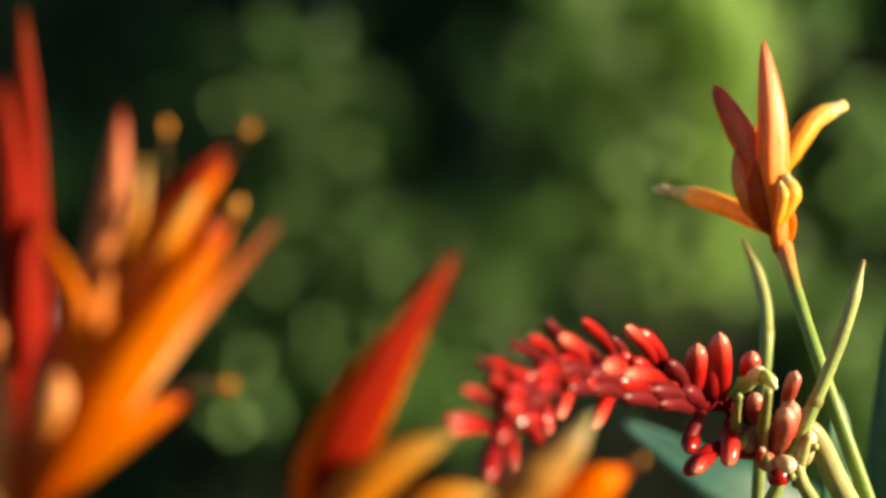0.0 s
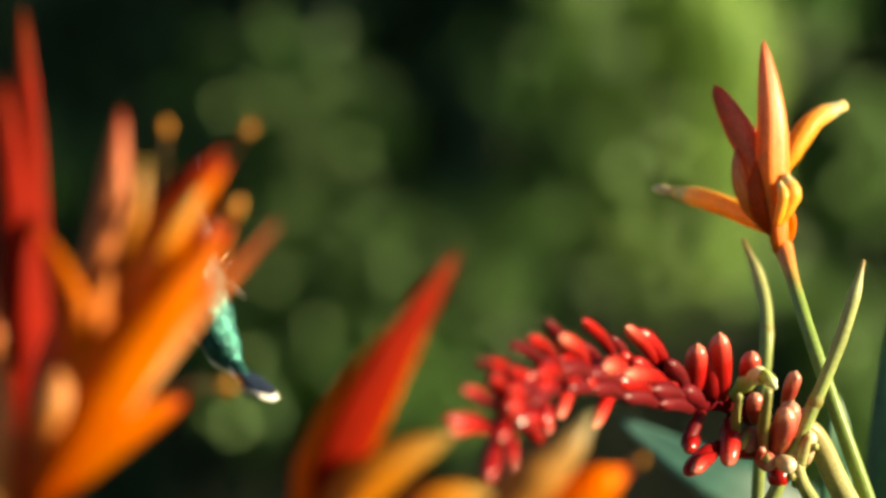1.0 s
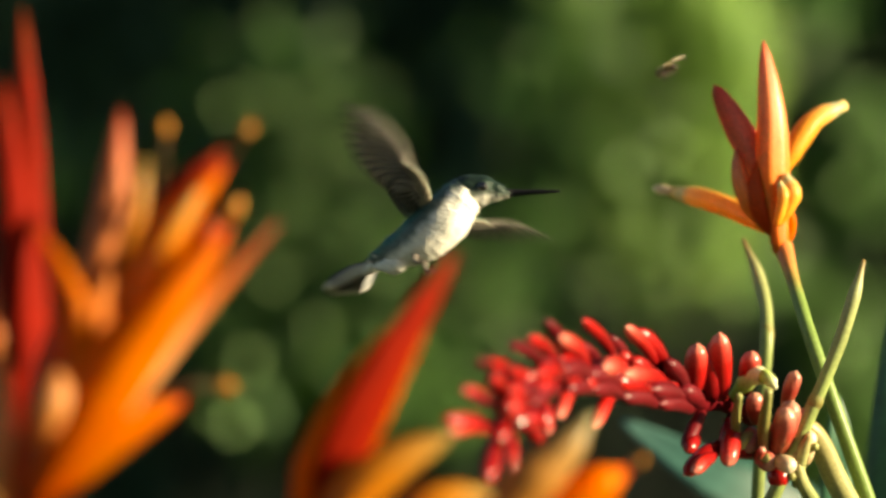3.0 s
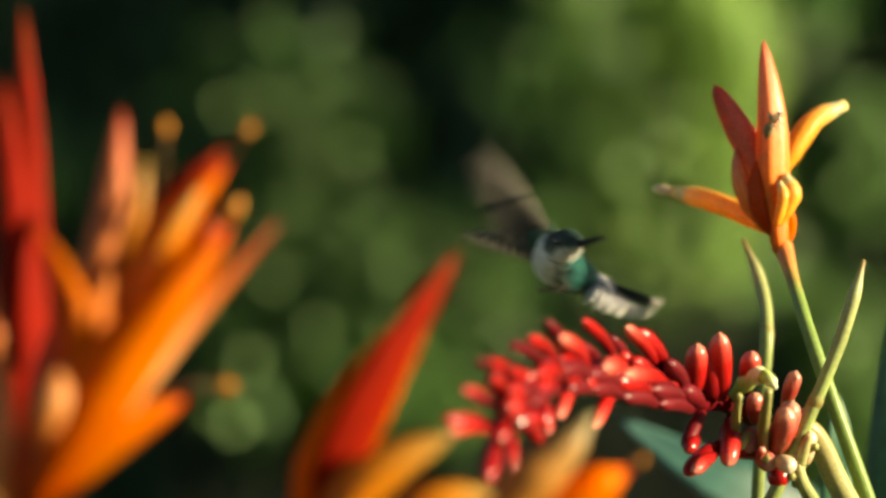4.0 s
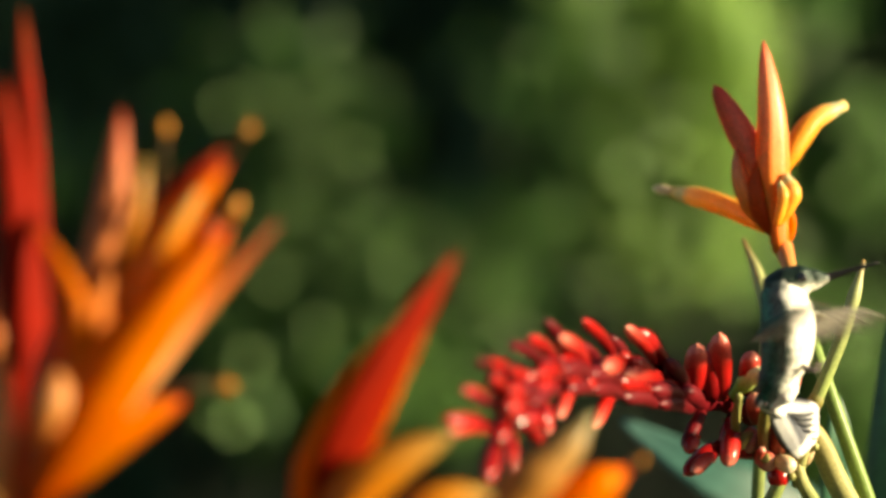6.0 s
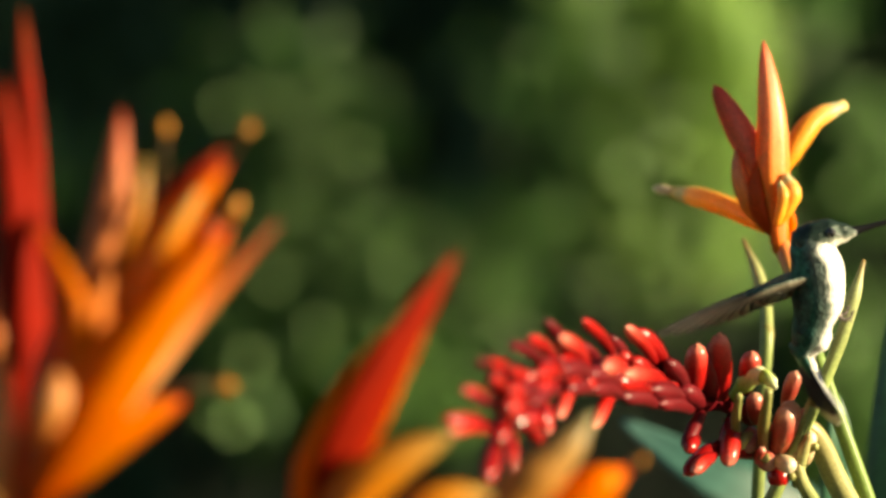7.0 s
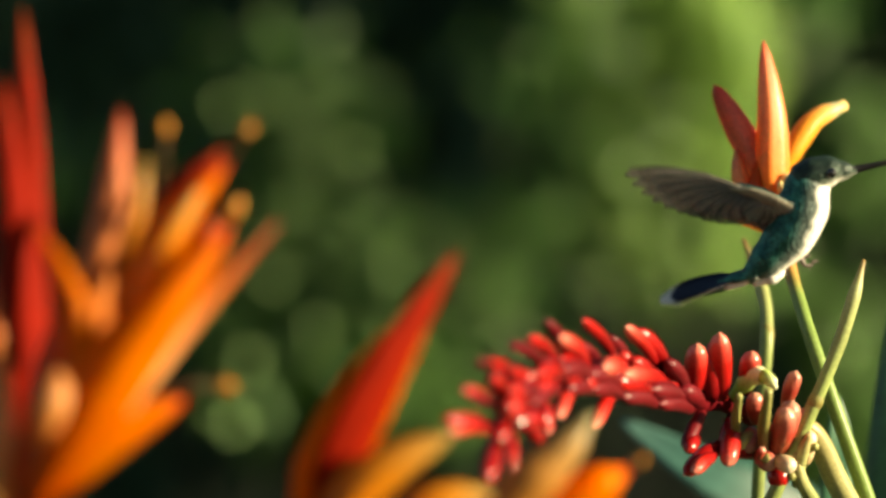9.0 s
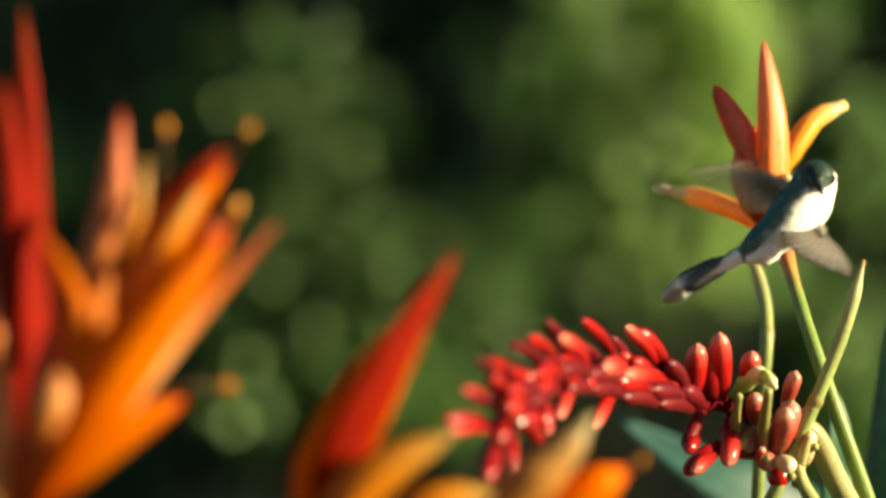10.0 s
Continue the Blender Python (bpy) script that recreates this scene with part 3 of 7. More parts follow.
    bud(h, SUNLIT_BUD, (0.1001, 1.5581, 1.2236), (0.0915, 1.5397, 1.2183), 0.00281, 0.05)
    bud(h, RED_BUD, (0.1203, 1.5815, 1.2224), (0.1080, 1.5698, 1.2251), 0.00337, 0.05)
    bud(h, FADED_BUD, (0.1175, 1.5730, 1.2241), (0.1225, 1.5663, 1.2190), 0.00387, 0.0)
    bud(h, RED_BUD, (0.1255, 1.5768, 1.2227), (0.1250, 1.5708, 1.2111), 0.00439, 0.0)
    bud(h, CREAM_BUD, (0.1240, 1.5686, 1.2218), (0.1302, 1.5622, 1.2187), 0.00334, 0.0)
    bud(h, FADED_BUD, (0.1158, 1.5785, 1.2323), (0.1135, 1.5701, 1.2242), 0.00337, 0.05)
    # stalklets and calyx
    part("calyx", tube([(0.1076, 1.5923, 1.2394), (0.1117, 1.5780, 1.2478), (0.1161, 1.5718, 1.2530), (0.1234, 1.5647, 1.2511)], [0.00097, 0.00251, 0.00386, 0.00405, 0.00116], flat=0.8), GREEN_CALYX, h, "fresh green split calyx")
    part("calyx", tube([(0.1168, 1.5729, 1.2522), (0.1205, 1.5657, 1.2520), (0.1238, 1.5647, 1.2482)], [0.00145, 0.00290, 0.00251, 0.00097], flat=0.8), GREEN_CALYX, h, "pale green calyx lip")
    part("stalklet", tube([(0.1097, 1.5710, 1.2265), (0.1084, 1.5610, 1.2374), (0.1090, 1.5510, 1.2461)], [0.00154, 0.00183, 0.00135]), OLIVE, h)
    part("stalklet", tube([(0.1192, 1.5710, 1.2244), (0.1187, 1.5590, 1.2354), (0.1194, 1.5460, 1.2480)], [0.00193, 0.00232, 0.00164]), OLIVE, h)
    part("stalklet", tube([(0.1324, 1.5780, 1.2114), (0.1335, 1.5710, 1.2223), (0.1361, 1.5670, 1.2309)], [0.00193, 0.00251, 0.00251, 0.00116]), PALE_STALK, h)
    part("stalklet", tube([(0.1388, 1.5780, 1.2050), (0.1337, 1.5730, 1.2138), (0.1313, 1.5700, 1.2244)], [0.00290, 0.00251, 0.00135]), PALE_STALK, h)
    part("stalklet", tube([(0.1316, 1.5810, 1.2239), (0.1335, 1.5780, 1.2325), (0.1388, 1.5780, 1.2452)], [0.00174, 0.00193, 0.00135]), OLIVE, h)
    # slim buds, mostly in the shade colour, set round the axis, leaning towards its end
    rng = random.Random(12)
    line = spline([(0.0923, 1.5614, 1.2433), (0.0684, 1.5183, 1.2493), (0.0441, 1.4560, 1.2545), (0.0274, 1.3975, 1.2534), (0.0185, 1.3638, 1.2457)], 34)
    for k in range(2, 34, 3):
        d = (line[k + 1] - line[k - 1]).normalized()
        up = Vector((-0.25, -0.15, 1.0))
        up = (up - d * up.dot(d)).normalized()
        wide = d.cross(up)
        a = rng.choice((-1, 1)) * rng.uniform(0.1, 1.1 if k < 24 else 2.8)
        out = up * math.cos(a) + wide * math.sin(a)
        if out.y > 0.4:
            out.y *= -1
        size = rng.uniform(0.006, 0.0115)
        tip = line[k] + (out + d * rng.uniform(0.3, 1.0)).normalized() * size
        bud(h, rng.choice((RED_BUD, DUSK_SHADE_BUD, DUSK_SHADE_BUD)), line[k] + out * 0.002, tip, rng.uniform(0.0014, 0.0020), 0.05)
    # small brown bracts about the foot
    for k in range(9):
        p = Vector((0.1149, 1.5700, 1.2265)).lerp(Vector((0.1353, 1.5750, 1.2179)), k / 8) + Vector((0, rng.uniform(-0.006, 0.004), rng.uniform(-0.006, 0.007)))
        tip = p + Vector((rng.uniform(-0.006, 0.006), -0.002, rng.uniform(-0.007, 0.008)))
        bud(h, (OLIVE, FADED_BUD, OLIVE)[k % 3], p, tip, rng.uniform(0.0014, 0.0024))


red_flower()


def bare_stalk(label, pts, radii, joint):
    h = thing("bare_flower_stalk", label, "stalk", (pts[0][0], pts[0][1], 0))
    part("stem", tube(pts, radii, n=60, sides=12), GREEN_STALK, h)
    a, b = Vector(joint[0]), Vector(joint[1])
    part("joint", tube([a, a.lerp(b, 0.5), b], [0.0022, 0.0030, 0.0023], n=10, sides=12), OLIVE, h, "brown joint ring")


bare_stalk("pale green bare stalk with a brown joint", [(0.1200, 1.6600, 0.0000), (0.1200, 1.6600, 0.8000), (0.1233, 1.6550, 1.1982), (0.1252, 1.6500, 1.2428), (0.1267, 1.6500, 1.2649), (0.1271, 1.6550, 1.2736), (0.1256, 1.6700, 1.2868), (0.1208, 1.6950, 1.3037)],
           [0.003, 0.003, 0.0026, 0.0023, 0.0027, 0.0025, 0.0028, 0.0009], ((0.1270, 1.6500, 1.2622), (0.1269, 1.6520, 1.2704)))
bare_stalk("pale green bare stalk leaning across its neighbour", [(0.05, 1.60, 0.0), (0.06, 1.59, 0.8), (0.1153, 1.5750, 1.1904), (0.1309, 1.5720, 1.2243), (0.1408, 1.5720, 1.2475), (0.1484, 1.5720, 1.2665), (0.1530, 1.5720, 1.2812), (0.1573, 1.5750, 1.2960)],
           [0.004, 0.0035, 0.003, 0.0026, 0.0025, 0.0026, 0.0026, 0.0008], ((0.1374, 1.5720, 1.2395), (0.1404, 1.5720, 1.2467)))


# ---- broad leaves ----
def blade(pts, half, side, n=20, sag=0.12):
    bm = bmesh.new()

    def ring(u):
        w = half * (math.sin(math.pi * min(1, 0.06 + 0.94 * u) ** 0.8) ** 0.75) + 0.0008
        o = [(s * w, abs(s) * w * 0.25 + sag * w * math.sin(3 * u + 2 * s)) for s in (-1, -0.5, 0, 0.5, 1)]
        return o + [(x, y - 0.0005) for x, y in reversed(o)]
    loft(bm, pts, side, ring, n)
    return bm


def broad_leaf(label, pts, half, side, mat):
    h = thing("broad_leaf", label, "leaf", pts[0], "broad leaves")
    part("blade", blade(pts[1:], half, side), mat, h)
    part("petiole", tube([(pts[0][0], pts[0][1], 0), (pts[0][0], pts[0][1], pts[1][2] * 0.6), pts[1]], [0.004, 0.0035, 0.002], n=30, sides=8), GREEN_STALK, h)


broad_leaf("dark glossy broad leaf standing upright", [(0.215, 1.74, 0.0), (0.1880, 1.7400, 1.0996), (0.1894, 1.7400, 1.1696), (0.1908, 1.7400, 1.2279), (0.1910, 1.7500, 1.2932)], 0.0165, (-0.3, -1, 0.2), BLUE_LEAF)
broad_leaf("glossy leaf below the red spike, tinted as sky reflection, tip pale as lit", [(0.16, 1.90, 0.0), (0.1875, 1.9000, 1.1576), (0.1535, 1.8900, 1.1824), (0.1200, 1.8800, 1.1982), (0.0800, 1.9000, 1.2233)], 0.0165, (0.3, -0.8, 0.6), LIT_TIP_LEAF)
broad_leaf("blue-green leaf behind the crossing stalks", [(0.20, 1.73, 0.0), (0.1614, 1.7300, 1.1750), (0.1610, 1.7300, 1.1982), (0.1623, 1.7300, 1.2214), (0.1614, 1.7300, 1.2399)], 0.0065, (0.3, -1, 0.4), BLUE_LEAF)


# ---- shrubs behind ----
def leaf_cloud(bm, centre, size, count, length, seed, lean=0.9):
    """Many small folded leaves, scattered thickest towards the outside of an uneven clump, turned somewhat to the light
    and tipped to the camera to brighten them.
    """
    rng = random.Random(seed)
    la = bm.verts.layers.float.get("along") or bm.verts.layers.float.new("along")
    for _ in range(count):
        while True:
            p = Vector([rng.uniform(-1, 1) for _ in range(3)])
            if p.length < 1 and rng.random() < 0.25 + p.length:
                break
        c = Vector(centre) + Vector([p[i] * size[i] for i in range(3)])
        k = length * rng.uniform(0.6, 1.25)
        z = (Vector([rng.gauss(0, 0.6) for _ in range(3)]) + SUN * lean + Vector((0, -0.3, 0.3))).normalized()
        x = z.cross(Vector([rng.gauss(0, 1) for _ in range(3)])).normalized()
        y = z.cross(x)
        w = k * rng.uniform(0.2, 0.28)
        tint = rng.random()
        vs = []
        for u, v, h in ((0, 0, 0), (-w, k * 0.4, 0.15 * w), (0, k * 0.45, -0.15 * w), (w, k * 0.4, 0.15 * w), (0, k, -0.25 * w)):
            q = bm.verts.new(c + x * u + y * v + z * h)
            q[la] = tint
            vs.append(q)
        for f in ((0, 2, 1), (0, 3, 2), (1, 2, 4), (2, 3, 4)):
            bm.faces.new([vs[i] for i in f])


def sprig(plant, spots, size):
    """Single leaves at the outside, turned between the sun and the camera, added as stand-ins for sun glints."""
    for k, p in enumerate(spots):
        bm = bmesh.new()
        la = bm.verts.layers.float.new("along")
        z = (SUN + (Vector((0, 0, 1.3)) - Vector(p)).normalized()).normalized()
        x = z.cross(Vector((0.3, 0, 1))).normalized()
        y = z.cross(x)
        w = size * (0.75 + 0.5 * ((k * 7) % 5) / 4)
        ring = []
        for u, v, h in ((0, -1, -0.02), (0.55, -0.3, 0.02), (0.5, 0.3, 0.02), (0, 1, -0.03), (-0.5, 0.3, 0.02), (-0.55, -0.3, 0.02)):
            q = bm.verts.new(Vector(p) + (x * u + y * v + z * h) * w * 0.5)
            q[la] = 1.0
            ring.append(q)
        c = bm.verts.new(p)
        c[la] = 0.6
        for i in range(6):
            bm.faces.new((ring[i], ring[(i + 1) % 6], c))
        part("leaf", bm, GLINT_LEAF, plant)


def shrub(name, label, category, foot, clumps, mat, length, seed, trunk=0.014, lean=0.6):
    h = thing(name, label, category, foot)
    rng = random.Random(seed)
    foot = Vector(foot)
    top = sum((Vector(c[0]) for c in clumps), Vector()) / len(clumps)
    fork = foot.lerp(top, 0.45)
    part("trunk", tube([foot - Vector((0, 0, 0.05)), foot.lerp(fork, 0.5) + Vector((0.03, 0.02, 0)), fork], [trunk * 1.4, trunk, trunk * 0.8], n=12, sides=10), BARK, h)
    for c in clumps:
        e = Vector(c[0])
        m = fork.lerp(e, 0.5) + Vector((rng.uniform(-0.08, 0.08), rng.uniform(-0.08, 0.08), 0.06))
        part("limb", tube([fork, m, e], [trunk * 0.4, trunk * 0.22, trunk * 0.08], n=10, sides=7), BARK, h)
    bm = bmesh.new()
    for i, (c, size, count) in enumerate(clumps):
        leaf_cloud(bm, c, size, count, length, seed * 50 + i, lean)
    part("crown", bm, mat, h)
    return h


def hedge():
    rng = random.Random(5)
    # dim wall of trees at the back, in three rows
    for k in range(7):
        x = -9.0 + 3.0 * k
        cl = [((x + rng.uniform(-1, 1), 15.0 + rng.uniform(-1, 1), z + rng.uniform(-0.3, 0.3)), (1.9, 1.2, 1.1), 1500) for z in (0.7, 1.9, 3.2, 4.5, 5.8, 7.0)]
        shrub("tree", "tall dark tree in the shaded wood", "tree", (x, 15.1, 0), cl, SHADE_LEAF, 0.19, 40 + k, 0.12)
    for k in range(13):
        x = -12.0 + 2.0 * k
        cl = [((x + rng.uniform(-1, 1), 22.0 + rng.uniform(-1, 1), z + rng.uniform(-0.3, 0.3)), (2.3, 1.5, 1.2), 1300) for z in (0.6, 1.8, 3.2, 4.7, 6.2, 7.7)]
        shrub("tree", "tall dark tree in the shaded wood", "tree", (x, 22.1, 0), cl, SHADE_LEAF, 0.40, 100 + k, 0.14)
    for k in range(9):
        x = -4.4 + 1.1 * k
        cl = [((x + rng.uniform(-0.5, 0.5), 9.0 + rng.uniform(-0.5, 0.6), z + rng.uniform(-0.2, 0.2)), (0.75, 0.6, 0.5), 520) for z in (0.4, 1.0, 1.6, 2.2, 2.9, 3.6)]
        shrub("tree", "dark leafy tree in deep shade behind the flowers", "tree", (x, 9.1, 0), cl, SHADE_LEAF, 0.13, 20 + k, 0.06)
    # unseen trees added at the side to keep the low sun off the trees at the back
    for k, (x, y) in enumerate(((5.0, 7.9), (5.8, 8.9), (6.6, 10.2), (7.2, 13.4), (7.6, 15.2), (8.3, 20.0), (8.5, 22.0))):
        cl = [((x + rng.uniform(-0.4, 0.4), y + rng.uniform(-0.3, 0.3), z + rng.uniform(-0.3, 0.3)), (1.3, 1.0, 0.9), 1200) for z in (0.6, 1.6, 2.6, 3.6, 4.6, 5.6)]
        shrub("tree", "unseen tree added to keep the low sun off the back", "tree", (x, y, 0), cl, SHADE_LEAF, 0.28, 60 + k, 0.12)
    # an unseen open crown, added so that the sun dapples the shrubs
    cl = [((5.2 + rng.uniform(-0.4, 0.4), y, z), (0.6, 0.42, 0.34), 42) for y in (4.25, 4.7) for z in (3.0, 3.45)]
    shrub("tree", "unseen loose-crowned tree added to dapple the shrubs", "tree", (5.2, 4.5, 0), cl, SHADE_LEAF, 0.20, 71, 0.08)
    # shrubs at the edge of the clearing
    def tufts(spots, size, count):
        return [(p, (size * rng.uniform(0.8, 1.3), size * 1.3, size * rng.uniform(0.6, 1.0)), int(count * rng.uniform(0.7, 1.3))) for p in spots]

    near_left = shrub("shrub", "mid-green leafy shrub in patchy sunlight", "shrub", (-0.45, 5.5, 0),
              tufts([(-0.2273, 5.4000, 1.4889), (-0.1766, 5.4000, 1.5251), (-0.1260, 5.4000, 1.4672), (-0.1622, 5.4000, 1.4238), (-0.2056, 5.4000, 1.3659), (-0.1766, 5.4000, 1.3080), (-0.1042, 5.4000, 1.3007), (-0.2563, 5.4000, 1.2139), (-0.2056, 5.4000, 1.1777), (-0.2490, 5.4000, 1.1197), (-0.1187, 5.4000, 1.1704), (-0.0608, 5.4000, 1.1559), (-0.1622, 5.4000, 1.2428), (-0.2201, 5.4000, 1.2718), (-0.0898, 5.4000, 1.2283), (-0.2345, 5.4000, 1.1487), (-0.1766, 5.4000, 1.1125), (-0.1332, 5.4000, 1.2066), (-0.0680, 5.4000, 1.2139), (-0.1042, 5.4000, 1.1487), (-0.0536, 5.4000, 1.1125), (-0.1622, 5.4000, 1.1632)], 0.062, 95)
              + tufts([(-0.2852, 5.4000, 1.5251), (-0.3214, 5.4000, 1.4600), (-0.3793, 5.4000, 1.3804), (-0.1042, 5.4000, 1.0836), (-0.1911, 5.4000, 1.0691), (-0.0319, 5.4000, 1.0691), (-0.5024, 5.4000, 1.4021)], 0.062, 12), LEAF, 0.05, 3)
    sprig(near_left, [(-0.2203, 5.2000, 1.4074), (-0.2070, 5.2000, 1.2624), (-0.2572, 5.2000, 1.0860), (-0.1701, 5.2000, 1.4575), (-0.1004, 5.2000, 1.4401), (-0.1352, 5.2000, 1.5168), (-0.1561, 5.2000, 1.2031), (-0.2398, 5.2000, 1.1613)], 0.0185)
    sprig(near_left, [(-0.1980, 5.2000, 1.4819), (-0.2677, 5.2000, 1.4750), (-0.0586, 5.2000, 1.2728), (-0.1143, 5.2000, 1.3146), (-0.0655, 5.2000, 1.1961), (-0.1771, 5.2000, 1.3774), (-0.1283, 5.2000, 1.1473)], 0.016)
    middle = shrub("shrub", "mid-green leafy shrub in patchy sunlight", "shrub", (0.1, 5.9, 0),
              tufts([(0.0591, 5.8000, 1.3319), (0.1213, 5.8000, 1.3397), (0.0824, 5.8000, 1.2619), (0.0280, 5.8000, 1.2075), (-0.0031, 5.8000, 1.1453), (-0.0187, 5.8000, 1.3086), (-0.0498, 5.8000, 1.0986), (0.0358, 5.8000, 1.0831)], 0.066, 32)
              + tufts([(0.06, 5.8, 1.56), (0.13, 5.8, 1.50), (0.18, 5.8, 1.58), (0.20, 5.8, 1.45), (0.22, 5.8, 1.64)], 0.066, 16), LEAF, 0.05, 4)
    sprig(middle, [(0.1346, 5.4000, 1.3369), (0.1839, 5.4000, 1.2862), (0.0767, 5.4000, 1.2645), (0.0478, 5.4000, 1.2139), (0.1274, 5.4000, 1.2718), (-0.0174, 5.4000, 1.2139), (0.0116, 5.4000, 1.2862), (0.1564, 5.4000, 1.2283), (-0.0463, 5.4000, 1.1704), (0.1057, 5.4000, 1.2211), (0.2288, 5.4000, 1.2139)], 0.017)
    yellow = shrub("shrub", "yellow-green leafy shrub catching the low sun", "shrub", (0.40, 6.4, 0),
              tufts([(0.2838, 6.3000, 1.5627), (0.3429, 6.3000, 1.5795), (0.3936, 6.3000, 1.5711), (0.2753, 6.3000, 1.4866), (0.3344, 6.3000, 1.4866), (0.3851, 6.3000, 1.4951), (0.2753, 6.3000, 1.4106), (0.3344, 6.3000, 1.4022), (0.2922, 6.3000, 1.3346), (0.3513, 6.3000, 1.3262), (0.2584, 6.3000, 1.6218), (0.3176, 6.3000, 1.6387), (0.3851, 6.3000, 1.6387), (0.3936, 6.3000, 1.4191), (0.2483, 6.3000, 1.5711), (0.2500, 6.3000, 1.4866), (0.2542, 6.3000, 1.4022), (0.2601, 6.3000, 1.3346)], 0.080, 560), SUNLIT_LEAF, 0.06, 5, lean=1.2)
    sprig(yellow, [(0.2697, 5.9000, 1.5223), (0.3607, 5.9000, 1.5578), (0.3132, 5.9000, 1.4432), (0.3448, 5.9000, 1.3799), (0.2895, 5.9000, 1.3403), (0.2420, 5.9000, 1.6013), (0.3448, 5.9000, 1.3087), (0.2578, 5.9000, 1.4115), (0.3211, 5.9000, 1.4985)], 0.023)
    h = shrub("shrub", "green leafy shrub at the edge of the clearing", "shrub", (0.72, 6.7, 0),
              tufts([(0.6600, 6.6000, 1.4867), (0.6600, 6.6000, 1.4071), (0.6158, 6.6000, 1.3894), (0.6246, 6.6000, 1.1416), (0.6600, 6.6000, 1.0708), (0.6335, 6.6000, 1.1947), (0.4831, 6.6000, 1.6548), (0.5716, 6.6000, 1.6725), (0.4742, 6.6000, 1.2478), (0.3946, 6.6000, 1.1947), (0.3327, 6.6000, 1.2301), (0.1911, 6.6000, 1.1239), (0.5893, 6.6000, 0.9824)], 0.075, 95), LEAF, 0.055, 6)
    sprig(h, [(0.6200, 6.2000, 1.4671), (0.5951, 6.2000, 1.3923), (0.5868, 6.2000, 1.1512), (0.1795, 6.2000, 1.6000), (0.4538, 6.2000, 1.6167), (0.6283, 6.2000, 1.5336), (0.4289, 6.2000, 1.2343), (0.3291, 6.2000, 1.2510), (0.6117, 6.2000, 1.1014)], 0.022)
    # more of these glint leaves, scattered at the edge of each shrub
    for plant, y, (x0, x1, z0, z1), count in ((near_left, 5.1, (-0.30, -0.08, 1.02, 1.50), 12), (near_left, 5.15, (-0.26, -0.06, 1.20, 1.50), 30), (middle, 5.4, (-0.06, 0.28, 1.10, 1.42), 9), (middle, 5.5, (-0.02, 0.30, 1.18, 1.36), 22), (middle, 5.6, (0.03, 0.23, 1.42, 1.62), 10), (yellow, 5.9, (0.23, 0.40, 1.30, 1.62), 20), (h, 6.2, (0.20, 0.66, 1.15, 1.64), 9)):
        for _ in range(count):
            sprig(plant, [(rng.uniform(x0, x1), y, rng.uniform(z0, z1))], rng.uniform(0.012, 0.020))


hedge()


# ---- hummingbird ----
def plumage(name, top, low, low_spread=0.5, gloss=0.35, flank=(0.155, 0.22, 0.165), bands=(0.22, 0.42, 0.53, 0.74), metal=0.9):
    """Scaly feathers: the back's colour runs into the belly's, with a fine scaled relief."""
    m, nodes, links, bsdf = material(name)
    tc = nodes.new("ShaderNodeTexCoord")
    mp = nodes.new("ShaderNodeMapping")
    mp.inputs["Scale"].default_value = (1.0, 0.6, 1.0)
    links.new(tc.outputs["Object"], mp.inputs[0])
    vo = nodes.new("ShaderNodeTexVoronoi")
    vo.inputs["Scale"].default_value = 1050
    links.new(mp.outputs[0], vo.inputs["Vector"])
    n = noise_fac(nodes, links, 260, 5)
    b = attribute(nodes, "belly")
    add = nodes.new("ShaderNodeMath")
    add.operation = "MULTIPLY_ADD"
    add.inputs[1].default_value, add.inputs[2].default_value = low_spread, -low_spread / 2
    links.new(n, add.inputs[0])
    s = nodes.new("ShaderNodeMath")
    links.new(b, s.inputs[0])
    links.new(add.outputs[0], s.inputs[1])
    scale = ramp(nodes, links, vo.outputs["Distance"], [(0.0, (1.2, 1.2, 1.2)), (0.55, (0.7, 0.7, 0.7)), (0.9, (0.5, 0.5, 0.5))])
    up = mix(nodes, links, 1.0, ramp(nodes, links, n, [(0.3, top[0]), (0.7, top[1])]), scale, "MULTIPLY")
    dn = ramp(nodes, links, n, [(0.35, low[0]), (0.65, low[1])])
    scaly = ramp(nodes, links, vo.outputs["Distance"], [(0.0, tuple(min(1, 1.5 * v) for v in flank)), (0.5, flank), (0.9, tuple(0.5 * v for v in flank))])
    f = ramp(nodes, links, s.outputs[0], [(bands[0], (0, 0, 0)), (bands[1], (1, 1, 1))])
    f2 = ramp(nodes, links, s.outputs[0], [(bands[2], (0, 0, 0)), (bands[3], (1, 1, 1))])
    links.new(mix(nodes, links, f2, mix(nodes, links, f, up, scaly), dn), bsdf.inputs["Base Color"])
    inv = ramp(nodes, links, s.outputs[0], [(0.20, (metal, metal, metal)), (0.42, (0, 0, 0))])
    links.new(inv, bsdf.inputs["Metallic"])
    bsdf.inputs["Roughness"].default_value = gloss
    bsdf.inputs["Specular IOR Level"].default_value = 0.3
    bump = nodes.new("ShaderNodeBump")
    bump.inputs["Strength"].default_value, bump.inputs["Distance"].default_value = 0.7, 0.0005
    links.new(vo.outputs["Distance"], bump.inputs["Height"])
    folds = nodes.new("ShaderNodeBump")
    folds.inputs["Strength"].default_value, folds.inputs["Distance"].default_value = 0.8, 0.0016
    links.new(noise_fac(nodes, links, 190, 3, (1.0, 0.55, 1.0)), folds.inputs["Height"])
    links.new(folds.outputs[0], bump.inputs["Normal"])
    links.new(bump.outputs[0], bsdf.inputs["Normal"])
    return m


